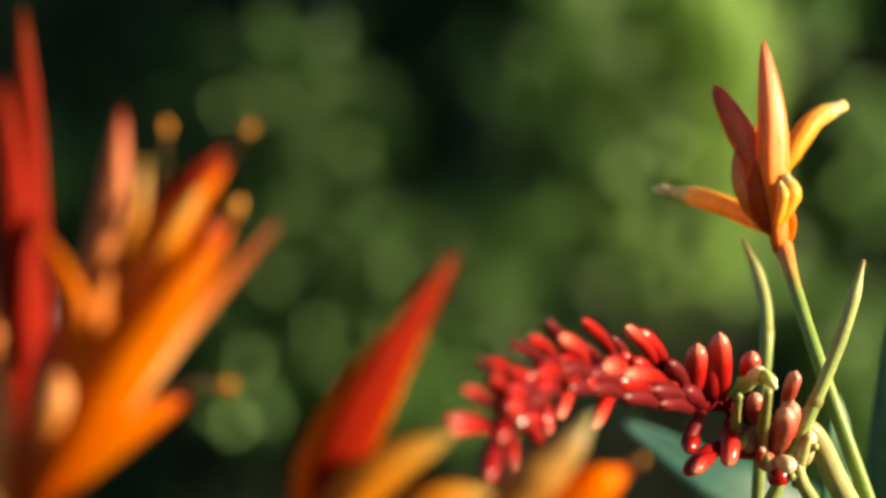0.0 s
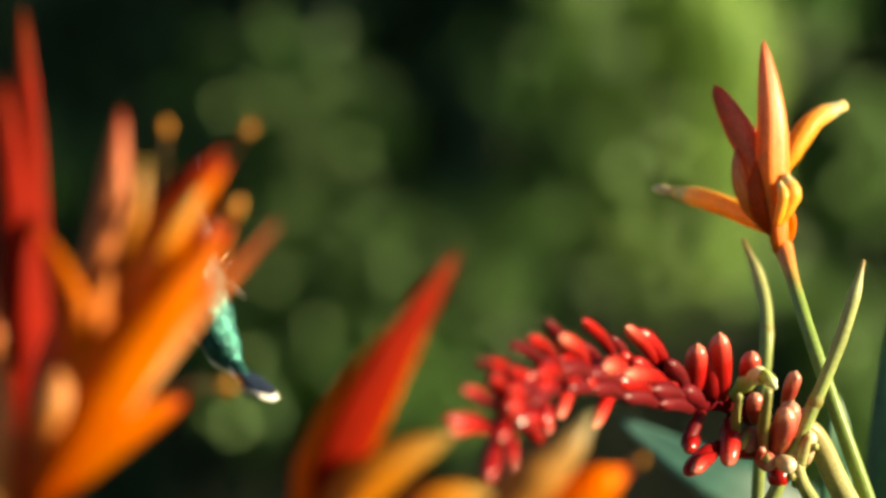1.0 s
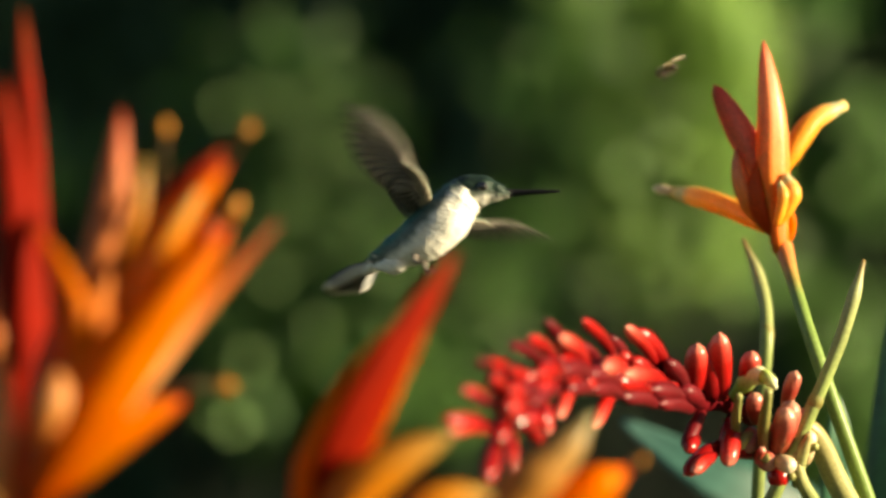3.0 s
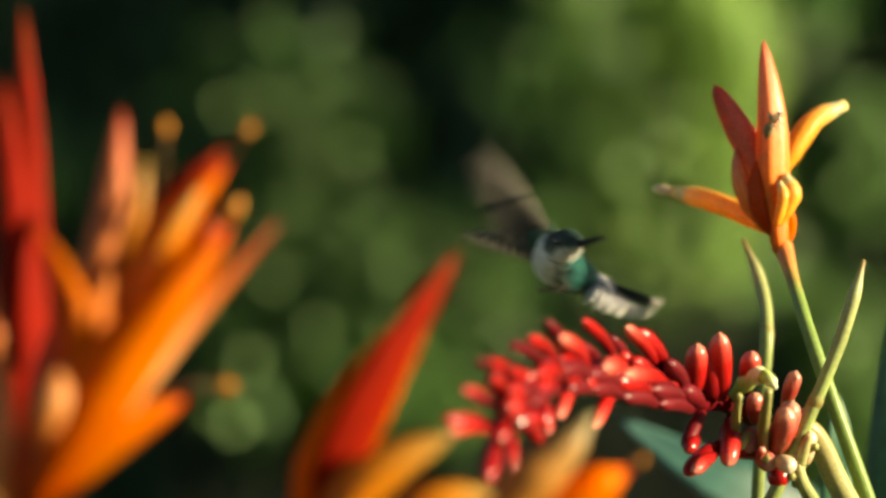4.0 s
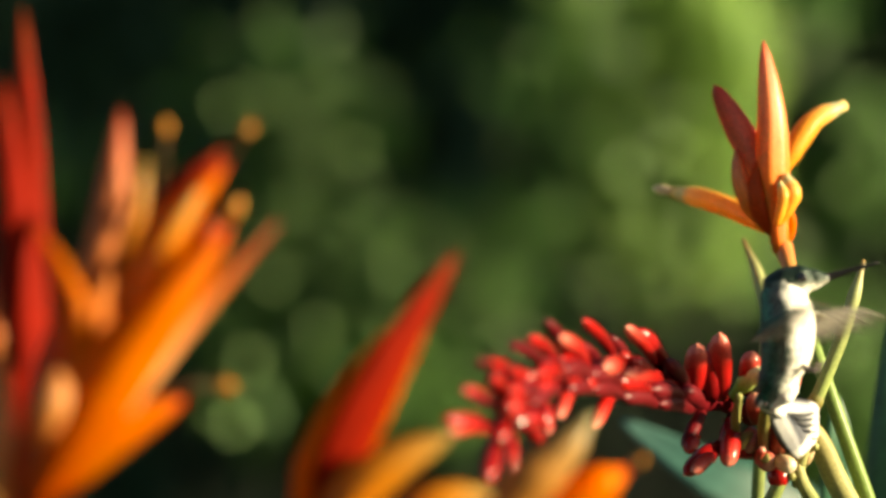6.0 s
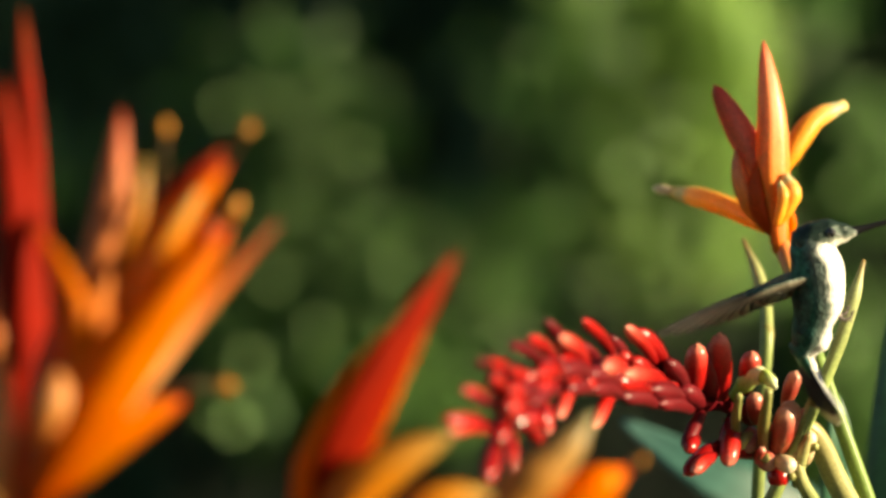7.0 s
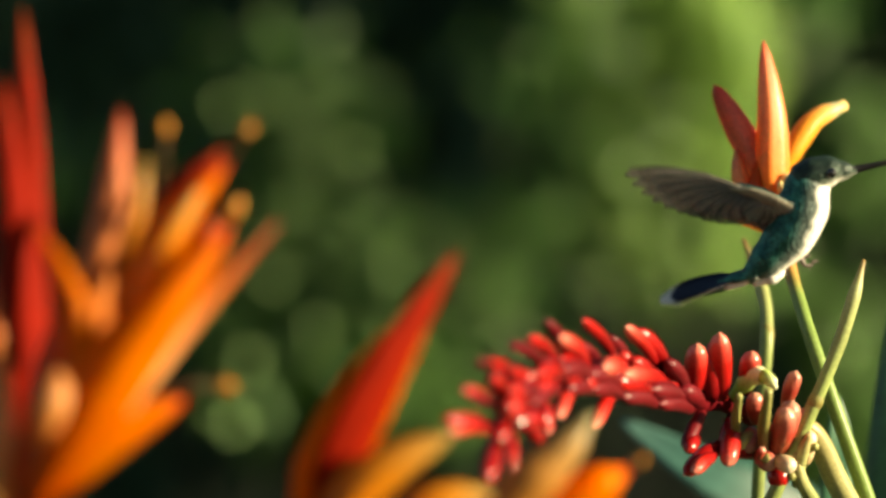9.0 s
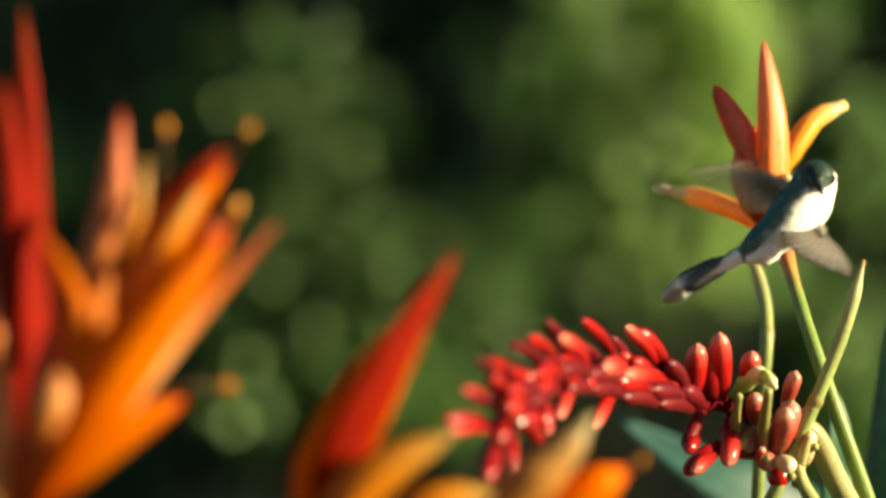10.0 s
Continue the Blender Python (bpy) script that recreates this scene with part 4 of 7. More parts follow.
def vane(name, stops, rough=0.45, thin=0.35, metal=0.0, under=None, sheer=0.0):
    """A feather's vane, with fine slanting barbs."""
    m, nodes, links, bsdf = material(name)
    col = ramp(nodes, links, attribute(nodes, "along"), stops)
    if under:
        pale = ramp(nodes, links, attribute(nodes, "along"), under)
        col = mix(nodes, links, attribute(nodes, "under"), col, pale)
    n = noise_fac(nodes, links, 500, 3, (1, 5, 1))
    f = ramp(nodes, links, n, [(0.3, (0.72, 0.72, 0.72)), (0.7, (1.18, 1.18, 1.18))])
    col = mix(nodes, links, 1.0, col, f, "MULTIPLY")
    links.new(col, bsdf.inputs["Base Color"])
    bsdf.inputs["Roughness"].default_value = rough
    bsdf.inputs["Metallic"].default_value = metal
    bsdf.inputs["Specular IOR Level"].default_value = 0.2
    if thin:
        tr = nodes.new("ShaderNodeBsdfTranslucent")
        links.new(col, tr.inputs["Color"])
        ms = nodes.new("ShaderNodeMixShader")
        ms.inputs[0].default_value = thin
        links.new(bsdf.outputs[0], ms.inputs[1])
        links.new(tr.outputs[0], ms.inputs[2])
        last = ms.outputs[0]
        if sheer:
            clear = nodes.new("ShaderNodeBsdfTransparent")
            see = nodes.new("ShaderNodeMixShader")
            see.inputs[0].default_value = sheer
            links.new(last, see.inputs[1])
            links.new(clear.outputs[0], see.inputs[2])
            last = see.outputs[0]
        links.new(last, nodes["Material Output"].inputs["Surface"])
    return m


def plain(name, c, rough, metal=0.0, coat=0.0, spec=0.5):
    m, nodes, links, bsdf = material(name)
    n = noise_fac(nodes, links, 700, 3)
    links.new(ramp(nodes, links, n, [(0.3, tuple(v * 0.75 for v in c)), (0.7, tuple(v * 1.2 for v in c))]), bsdf.inputs["Base Color"])
    bsdf.inputs["Roughness"].default_value, bsdf.inputs["Metallic"].default_value = rough, metal
    bsdf.inputs["Coat Weight"].default_value = coat
    bsdf.inputs["Specular IOR Level"].default_value = spec
    return m


BODY = plumage("body_plumage", [(0.008, 0.042, 0.046), (0.05, 0.25, 0.20)], [(0.66, 0.65, 0.57), (0.80, 0.79, 0.71)], 0.3, gloss=0.42, flank=(0.075, 0.105, 0.09), metal=0.62)
HEAD = plumage("head_plumage", [(0.012, 0.026, 0.020), (0.03, 0.06, 0.04)], [(0.66, 0.65, 0.57), (0.80, 0.78, 0.70)], gloss=0.42, flank=(0.14, 0.165, 0.13), bands=(0.3, 0.45, 0.5, 0.66), metal=0.2)
DOWN = plain("white_down", (0.76, 0.75, 0.69), 0.9)
FLIGHT = vane("flight_feather", [(0.0, (0.13, 0.12, 0.10)), (0.6, (0.19, 0.175, 0.145)), (1.0, (0.10, 0.09, 0.075))], thin=0.4, under=[(0.0, (0.36, 0.34, 0.29)), (0.6, (0.44, 0.415, 0.36)), (1.0, (0.24, 0.22, 0.19))], sheer=0.46)
COVERT = plumage("wing_coverts", [(0.04, 0.10, 0.07), (0.08, 0.20, 0.13)], [(0.16, 0.14, 0.10), (0.22, 0.20, 0.15)])
TAILF = vane("tail_feather", [(0.0, (0.03, 0.10, 0.09)), (0.25, (0.015, 0.03, 0.055)), (0.84, (0.012, 0.016, 0.035)), (0.89, (0.75, 0.74, 0.68)), (1.0, (0.82, 0.80, 0.75))], 0.55, 0.2, 0.0, [(0.0, (0.74, 0.74, 0.71)), (0.5, (0.66, 0.67, 0.66)), (0.72, (0.50, 0.51, 0.52)), (0.84, (0.48, 0.49, 0.50)), (0.89, (0.8, 0.79, 0.74)), (1.0, (0.82, 0.8, 0.75))])
BILL = plain("bill_horn", (0.010, 0.010, 0.011), 0.5, spec=0.15)
EYE = plain("eye", (0.006, 0.005, 0.005), 0.06, coat=1.0)
FOOT = plain("foot_skin", (0.13, 0.105, 0.09), 0.6)


def bellied(bm, level=-0.12, fore=0.2):
    """Writes how far round towards the underside each vertex lies."""
    lay = bm.verts.layers.float.new("belly")
    bmesh.ops.recalc_face_normals(bm, faces=bm.faces)
    bm.normal_update()
    for v in bm.verts:
        v[lay] = max(0.0, min(1.0, 0.5 - 0.6 * (v.normal.z - level) + fore * min(1, max(-1, v.co.y / 0.02))))
    return bm


def feather(length, width, sweep, thick=0.00022, tipw=0.45):
    """One feather along -y from its quill at the origin: sweep bends it sideways."""
    bm = bmesh.new()

    def ring(u):
        w = width / 2 * min(1, 0.25 + u * 2.2) * (1 - max(0, (u - 0.62) / 0.38) ** 2.2 * (1 - tipw * 0.4)) + 0.0001
        t = thick * (1.15 - u)
        return [(-w, 0), (-0.4 * w, t + 0.05 * w), (0.15 * w, t + 0.06 * w), (w, 0.02 * w), (0.15 * w, -t + 0.05 * w), (-0.4 * w, -t + 0.02 * w)]
    bm.verts.layers.float.new("under")
    rows = loft(bm, [(0, 0, 0), (sweep * 0.3 * length, -length * 0.5, 0), (sweep * length, -length, -0.03 * length)], (0, 0, 1), ring, 9)
    lay = bm.verts.layers.float["under"]
    for row in rows:
        for v in row[4:]:
            v[lay] = 1.0
    return bm


def build_wing(bird, side):
    """side 1: right, -1: left. Span along x, leading edge towards +y."""
    arm = tube([(0, -0.001, 0), (side * 0.008, 0.001, 0.0002), (side * 0.017, 0.0025, 0), (side * 0.026, 0.001, -0.0002)], [0.0030, 0.0030, 0.0022, 0.0007], side=(0, 0, 1), flat=0.45, n=14)
    wing = part("wing", bellied(arm), COVERT, bird, "brown-grey wing with long narrow flight feathers", Matrix.Translation((side * 0.0065, 0.008, 0.0045)))
    for k in range(10):
        u = k / 9
        fan = 66 - 61 * u ** 0.8
        length = 0.0115 + 0.0315 * u ** 0.9
        root = (side * (0.012 + 0.008 * u), 0.0005 + 0.0018 * u, -0.0004 + 0.00012 * k)
        part("primary", feather(length, 0.0104 - 0.0030 * u, side * -0.05), FLIGHT, wing, "", pose(*root, 0, 0, side * (90 - fan)))
    for k in range(6):
        u = k / 5
        root = (side * (0.001 + 0.0105 * u), -0.0006, -0.0006 - 0.00012 * k)
        part("secondary", feather(0.0108 + 0.0005 * u, 0.0072, 0), FLIGHT, wing, "", pose(*root, 0, 0, side * (-6 + 28 * u)))
    for k in range(7):
        u = k / 6
        root = (side * (0.003 + 0.015 * u), 0.0008, 0.0010)
        part("covert", feather(0.0095, 0.0052, 0), COVERT, wing, "", pose(*root, 4, 0, side * (-6 + 40 * u)))
    return wing


def hummingbird():
    bird = thing("hummingbird", "small green hummingbird with a white belly and dark tail", "bird")
    body = tube([(0, -0.0225, 0.0012), (0, -0.012, -0.0012), (0, 0.0, -0.0020), (0, 0.010, 0.0002), (0, 0.0185, 0.0042), (0, 0.023, 0.0062)],
                [0.0032, 0.0070, 0.0096, 0.0099, 0.0084, 0.0066], side=(0, 0, 1), n=30, sides=22)
    part("body", bellied(body), BODY, bird, "scaly iridescent green back and white belly", Matrix())
    part("vent_tuft", tube([(0, -0.008, -0.0062), (0, -0.015, -0.0052), (0, -0.0225, -0.0022)], [0.0030, 0.0046, 0.0016], n=14, ripple=0.05), DOWN, bird, "fluffy white vent feathers", Matrix())
    head = part("head", bellied(tube([(0, -0.0052, -0.0010), (0, -0.0030, -0.0006), (0, 0.0030, 0.0004), (0, 0.0085, 0.0008), (0, 0.0135, 0.0000), (0, 0.0185, -0.0010)],
                                     [0.0036, 0.0064, 0.0071, 0.0062, 0.0039, 0.0015], side=(0, 0, 1), flat=0.96, n=24, sides=20), -0.42, -0.12), HEAD, bird, "green crown and whitish throat", Matrix.Translation((0, 0.020, 0.0062)))
    part("upper_bill", tube([(0, 0.0165, -0.0004), (0, 0.025, -0.0006), (0, 0.0375, -0.0008)], [0.0016, 0.0012, 0.0010, 0.0005], side=(0, 0, 1), n=12, sides=8), BILL, head, "long black bill", Matrix())
    part("lower_bill", tube([(0, 0.0165, -0.0015), (0, 0.025, -0.0013), (0, 0.0370, -0.0011)], [0.0010, 0.0006, 0.0004, 0.00015], side=(0, 0, 1), n=12, sides=8), BILL, head, "", Matrix())
    for s in (1, -1):
        bm = bmesh.new()
        bmesh.ops.create_uvsphere(bm, u_segments=14, v_segments=10, radius=0.0021)
        part("eye", bm, EYE, head, "round black eye", Matrix.Translation((s * 0.0050, 0.0088, 0.0009)))
        leg = part("foot", tube([(0, 0, 0), (s * 0.0008, -0.001, -0.0028), (s * 0.0008, 0.0008, -0.0052)], [0.0011, 0.0007, 0.0005], n=8, sides=7), FOOT, bird, "tiny pinkish foot", Matrix.Translation((s * 0.0034, -0.0045, -0.0098)))
        for a in (-35, 0, 35, 180):
            q = Matrix.Rotation(radians(a), 3, "Z")
            toe = [Vector((s * 0.0008, 0.0008, -0.0050)) + q @ Vector(v) for v in ((0, 0, 0), (0, 0.0014, 0.0002), (0, 0.0024, -0.0008))]
            part("toe", tube(toe, [0.0004, 0.00035, 0.00012], n=6, sides=6), FOOT, leg, "", Matrix())
    right, left = build_wing(bird, 1), build_wing(bird, -1)
    tail = part("tail", bellied(tube([(0, 0.003, 0), (0, -0.004, 0), (0, -0.012, 0)], [0.0036, 0.0034, 0.0012], side=(0, 0, 1), flat=0.6, n=10)), BODY, bird, "fan of dark blue-black feathers with white tips", Matrix.Translation((0, -0.0205, 0.0012)))
    part("undertail_covert", tube([(0, 0.002, -0.0022), (0, -0.006, -0.0022), (0, -0.016, -0.0016)], [0.0022, 0.0028, 0.0006], side=(0, 0, 1), flat=0.6, n=10, ripple=0.05), DOWN, tail, "white undertail feathers", Matrix())
    fan = []
    for k in range(10):
        fan.append(part("tail_feather", feather(0.033 - 0.0012 * abs(k - 4.5), 0.0078, 0, 0.0003, 0.9), TAILF, tail, "", pose(0, -0.002, -0.00006 * (k - 4.5) ** 2, 0, (k - 4.5) * -8, (k - 4.5) * 3)))
    return bird, head, tail, right, left, fan


bird, bird_head, bird_tail, right_wing, left_wing, tail_fan = hummingbird()


# ---- insect ----
BEE = plain("insect_body", (0.20, 0.15, 0.06), 0.7)
BEE_DARK = plain("insect_dark", (0.05, 0.035, 0.02), 0.4)
GAUZE = vane("insect_wing", [(0.0, (0.5, 0.45, 0.32)), (1.0, (0.55, 0.5, 0.38))], 0.3, 0.5)


def insect():
    b = thing("flying_insect", "small yellow-brown bee with clear wings, in flight", "insect")
    part("thorax", tube([(0, -0.0016, 0), (0, 0, 0.0003), (0, 0.0016, 0)], [0.0007, 0.0017, 0.0008], n=8, sides=9), BEE, b, "", Matrix())
    part("abdomen", tube([(0, -0.0012, 0), (0, -0.0036, -0.0008), (0, -0.0064, -0.0022)], [0.0008, 0.0018, 0.0016, 0.0003], n=12, sides=9, ripple=0.06), BEE, b, "", Matrix())
    part("head", tube([(0, 0.0015, 0), (0, 0.0024, -0.0002), (0, 0.0032, -0.0005)], [0.0007, 0.0012, 0.0005], n=8, sides=9), BEE_DARK, b, "", Matrix())
    for s in (1, -1):
        for a, k in ((20, 0.0062), (-12, 0.0046)):
            part("wing", feather(k, 0.0022, 0, 0.00006, 0.9), GAUZE, b, "", pose(s * 0.0008, 0.0002, 0.0014, 0, -s * 35, s * (90 + a)))
        for y in (0.001, -0.0003, -0.0014):
            part("leg", tube([(s * 0.0008, y, -0.0008), (s * 0.0024, y, -0.0014), (s * 0.0026, y - 0.0008, -0.0036)], [0.0002, 0.0002, 0.0001], n=6, sides=5), BEE_DARK, b, "", Matrix())
    return b


bee = insect()
bee.scale = (1.2, 1.2, 1.2)


# ---- movement ----
def motions():
    walk(bird, [
        (0.000, pose(-0.1336, 1.5000, 1.2642, 112.0, 15.6, -163.3)),
        (0.100, pose(-0.1255, 1.5000, 1.2672, 112.0, 15.6, -163.3)),
        (0.200, pose(-0.1169, 1.5000, 1.2706, 109.8, 13.9, -168.7)),
        (0.300, pose(-0.1117, 1.5000, 1.2735, 108.9, 9.2, -168.7)),
        (0.400, pose(-0.1085, 1.5000, 1.2763, 101.3, 10.0, 180.0)),
        (0.500, pose(-0.1070, 1.5000, 1.2767, 99.9, 8.1, 168.7)),
        (0.600, pose(-0.1052, 1.5000, 1.2785, 90.5, 8.8, 143.1)),
        (0.700, pose(-0.1023, 1.5000, 1.2780, 81.8, 7.5, 101.3)),
        (0.800, pose(-0.0955, 1.5000, 1.2778, 75.5, -0.1, 66.1)),
        (0.900, pose(-0.0849, 1.5000, 1.2769, 71.4, -15.7, 37.1)),
        (1.000, pose(-0.0828, 1.5000, 1.2776, 71.5, -15.6, 37.1)),
        (1.067, pose(-0.0831, 1.5050, 1.2804, 69.4, 1.8, 82.5)),
        (1.100, pose(-0.0834, 1.5100, 1.2833, 80.6, 15.5, 129.4)),
        (1.200, pose(-0.0816, 1.5200, 1.2866, 89.0, 17.8, 157.7)),
        (1.300, pose(-0.0749, 1.5300, 1.2891, 91.4, 16.8, 142.5)),
        (1.400, pose(-0.0702, 1.5300, 1.2930, 87.9, 8.4, 124.3)),
        (1.500, pose(-0.0774, 1.5321, 1.2899, 98.2, -16.9, 116.1)),
        (1.533, pose(-0.0734, 1.5341, 1.2915, 100.4, -6.9, 88.9)),
        (1.600, pose(-0.0655, 1.5400, 1.2948, 90.7, 11.2, 34.6)),
        (1.700, pose(-0.0640, 1.5400, 1.2944, 81.3, 7.7, -19.2)),
        (1.733, pose(-0.0619, 1.5450, 1.2949, 76.5, 0.1, -61.2)),
        (1.800, pose(-0.0598, 1.5500, 1.2953, 77.9, -8.8, -103.0)),
        (1.900, pose(-0.0572, 1.5500, 1.2955, 72.0, -30.2, -137.0)),
        (2.000, pose(-0.0482, 1.5093, 1.2992, 93.3, -52.0, -145.4)),
        (2.033, pose(-0.0496, 1.5500, 1.2967, 39.8, -11.0, -93.8)),
        (2.100, pose(-0.0490, 1.5500, 1.2960, 37.5, 21.2, -67.6)),
        (2.200, pose(-0.0441, 1.5500, 1.2959, 56.6, 39.3, -38.7)),
        (2.300, pose(-0.0425, 1.5550, 1.2964, 50.3, 37.1, -46.8)),
        (2.400, pose(-0.0411, 1.5600, 1.3009, 41.9, 2.3, -84.1)),
        (2.500, pose(-0.0372, 1.5566, 1.3021, 31.0, -22.4, -106.6)),
        (2.600, pose(-0.0383, 1.5650, 1.3046, 48.9, -39.4, -136.6)),
        (2.700, pose(-0.0298, 1.5700, 1.3055, 47.5, -44.2, -137.4)),
        (2.900, pose(-0.0138, 1.5900, 1.3067, 37.9, -32.9, -126.2)),
        (3.100, pose(-0.0016, 1.6100, 1.3052, 28.7, -14.3, -122.5)),
        (3.300, pose(0.0087, 1.6300, 1.3029, 25.0, 4.8, -122.3)),
        (3.500, pose(0.0185, 1.6450, 1.2994, 37.4, 35.0, -116.8)),
        (3.600, pose(0.0211, 1.6525, 1.3001, 115.5, 40.3, -28.7)),
        (3.700, pose(0.0237, 1.6600, 1.3008, 144.1, -13.5, 14.0)),
        (3.800, pose(0.0288, 1.6600, 1.2968, 139.6, -31.1, 7.4)),
        (3.900, pose(0.0370, 1.6650, 1.2936, 138.8, -43.4, 13.0)),
        (3.933, pose(0.0415, 1.6728, 1.2925, 105.3, -64.3, 48.1)),
        (4.000, pose(0.0494, 1.6592, 1.2929, 43.6, -66.5, 109.2)),
        (4.100, pose(0.0524, 1.6750, 1.2892, 119.7, -68.2, 33.7)),
        (4.200, pose(0.0565, 1.6750, 1.2868, 19.0, -56.5, 140.4)),
        (4.300, pose(0.0616, 1.6800, 1.2862, 7.6, -28.2, 155.8)),
        (4.400, pose(0.0681, 1.6800, 1.2848, -9.1, 7.9, -175.5)),
        (4.500, pose(0.0693, 1.5848, 1.2930, -29.5, -23.0, -159.9)),
        (4.600, pose(0.0783, 1.6700, 1.2838, -9.4, 22.4, -168.7)),
        (4.700, pose(0.0801, 1.6600, 1.2847, -12.3, 27.6, -147.2)),
        (4.800, pose(0.0849, 1.6500, 1.2820, -5.9, 26.1, -137.9)),
        (4.900, pose(0.0928, 1.6400, 1.2705, 30.7, 28.7, -104.1)),
        (5.000, pose(0.0992, 1.6200, 1.2660, 32.5, 17.9, -92.1)),
        (5.100, pose(0.1025, 1.6000, 1.2607, 58.2, 10.4, -94.7)),
        (5.200, pose(0.1021, 1.5300, 1.2623, 55.3, 4.7, -98.2)),
        (5.300, pose(0.1032, 1.4850, 1.2629, 60.2, -9.6, -93.0)),
        (5.400, pose(0.1124, 1.5050, 1.2644, 52.0, 26.4, -114.4)),
        (5.500, pose(0.1145, 1.5063, 1.2653, 80.2, 51.5, -88.3)),
        (5.600, pose(0.1148, 1.5050, 1.2660, 69.4, 45.4, -113.6)),
        (5.700, pose(0.1185, 1.5050, 1.2665, 70.0, 38.6, -110.8)),
        (5.900, pose(0.1207, 1.5100, 1.2640, 77.8, -1.0, -108.2)),
        (6.200, pose(0.1270, 1.5450, 1.2674, 73.1, -0.7, -102.3)),
        (6.500, pose(0.1309, 1.5450, 1.2713, 72.4, 1.0, -96.3)),
        (6.800, pose(0.1343, 1.5450, 1.2763, 72.5, 4.5, -85.4)),
        (6.900, pose(0.1368, 1.5450, 1.2809, 80.1, 4.4, -81.9)),
        (7.000, pose(0.1359, 1.5494, 1.2820, 81.1, 11.5, -83.8)),
        (7.100, pose(0.1362, 1.5450, 1.2831, 77.1, 4.8, -82.0)),
        (7.200, pose(0.1370, 1.5450, 1.2858, 80.4, 4.3, -81.9)),
        (7.300, pose(0.1367, 1.5450, 1.2868, 76.7, 2.8, -90.6)),
        (7.400, pose(0.1354, 1.5450, 1.2874, 76.3, 2.8, -90.6)),
        (7.500, pose(0.1343, 1.5529, 1.2933, 75.8, 22.1, -88.9)),
        (7.600, pose(0.1335, 1.5450, 1.2899, 71.6, 2.8, -90.7)),
        (7.700, pose(0.1320, 1.5450, 1.2903, 66.4, 7.6, -80.0)),
        (7.800, pose(0.1324, 1.5450, 1.2916, 65.1, 10.5, -74.9)),
        (7.900, pose(0.1279, 1.5450, 1.2939, 60.9, 20.2, -63.2)),
        (8.000, pose(0.1296, 1.5450, 1.2995, 57.1, 21.8, -64.7)),
        (8.100, pose(0.1298, 1.5450, 1.2998, 57.0, 21.9, -64.7)),
        (8.200, pose(0.1286, 1.5450, 1.3002, 56.1, 22.3, -65.1)),
        (8.300, pose(0.1260, 1.5450, 1.3017, 52.3, 23.9, -66.5)),
        (8.400, pose(0.1263, 1.5450, 1.3024, 49.4, 25.0, -67.6)),
        (8.500, pose(0.1246, 1.5557, 1.3056, 43.9, 35.7, -90.2)),
        (8.600, pose(0.1237, 1.5450, 1.3038, 53.0, 23.6, -66.2)),
        (8.700, pose(0.1256, 1.5450, 1.3046, 49.0, 16.6, -76.0)),
        (8.800, pose(0.1268, 1.5450, 1.3063, 52.6, 15.7, -75.0)),
        (8.900, pose(0.1263, 1.5450, 1.3064, 54.7, 14.6, -75.0)),
        (9.000, pose(0.1255, 1.5450, 1.3065, 55.4, 14.5, -74.8)),
        (9.100, pose(0.1254, 1.5450, 1.3069, 54.8, 14.6, -75.0)),
        (9.200, pose(0.1251, 1.5450, 1.3072, 56.7, 14.1, -74.5)),
        (9.300, pose(0.1264, 1.5450, 1.3075, 55.3, -1.4, -97.0)),
        (9.400, pose(0.1243, 1.5450, 1.3070, 54.7, -7.1, -104.8)),
        (9.500, pose(0.1234, 1.5450, 1.3073, 49.0, -13.0, -108.7)),
        (9.600, pose(0.1234, 1.5450, 1.3070, 51.9, -12.2, -109.5)),
        (9.700, pose(0.1233, 1.5450, 1.3075, 52.3, -13.9, -111.8)),
        (9.800, pose(0.1235, 1.5450, 1.3091, 50.4, -17.0, -118.0)),
        (9.900, pose(0.1248, 1.5450, 1.3111, 47.7, -22.1, -120.3)),
        (10.000, pose(0.1269, 1.5571, 1.3108, 49.5, -34.4, -107.6)),
    ])
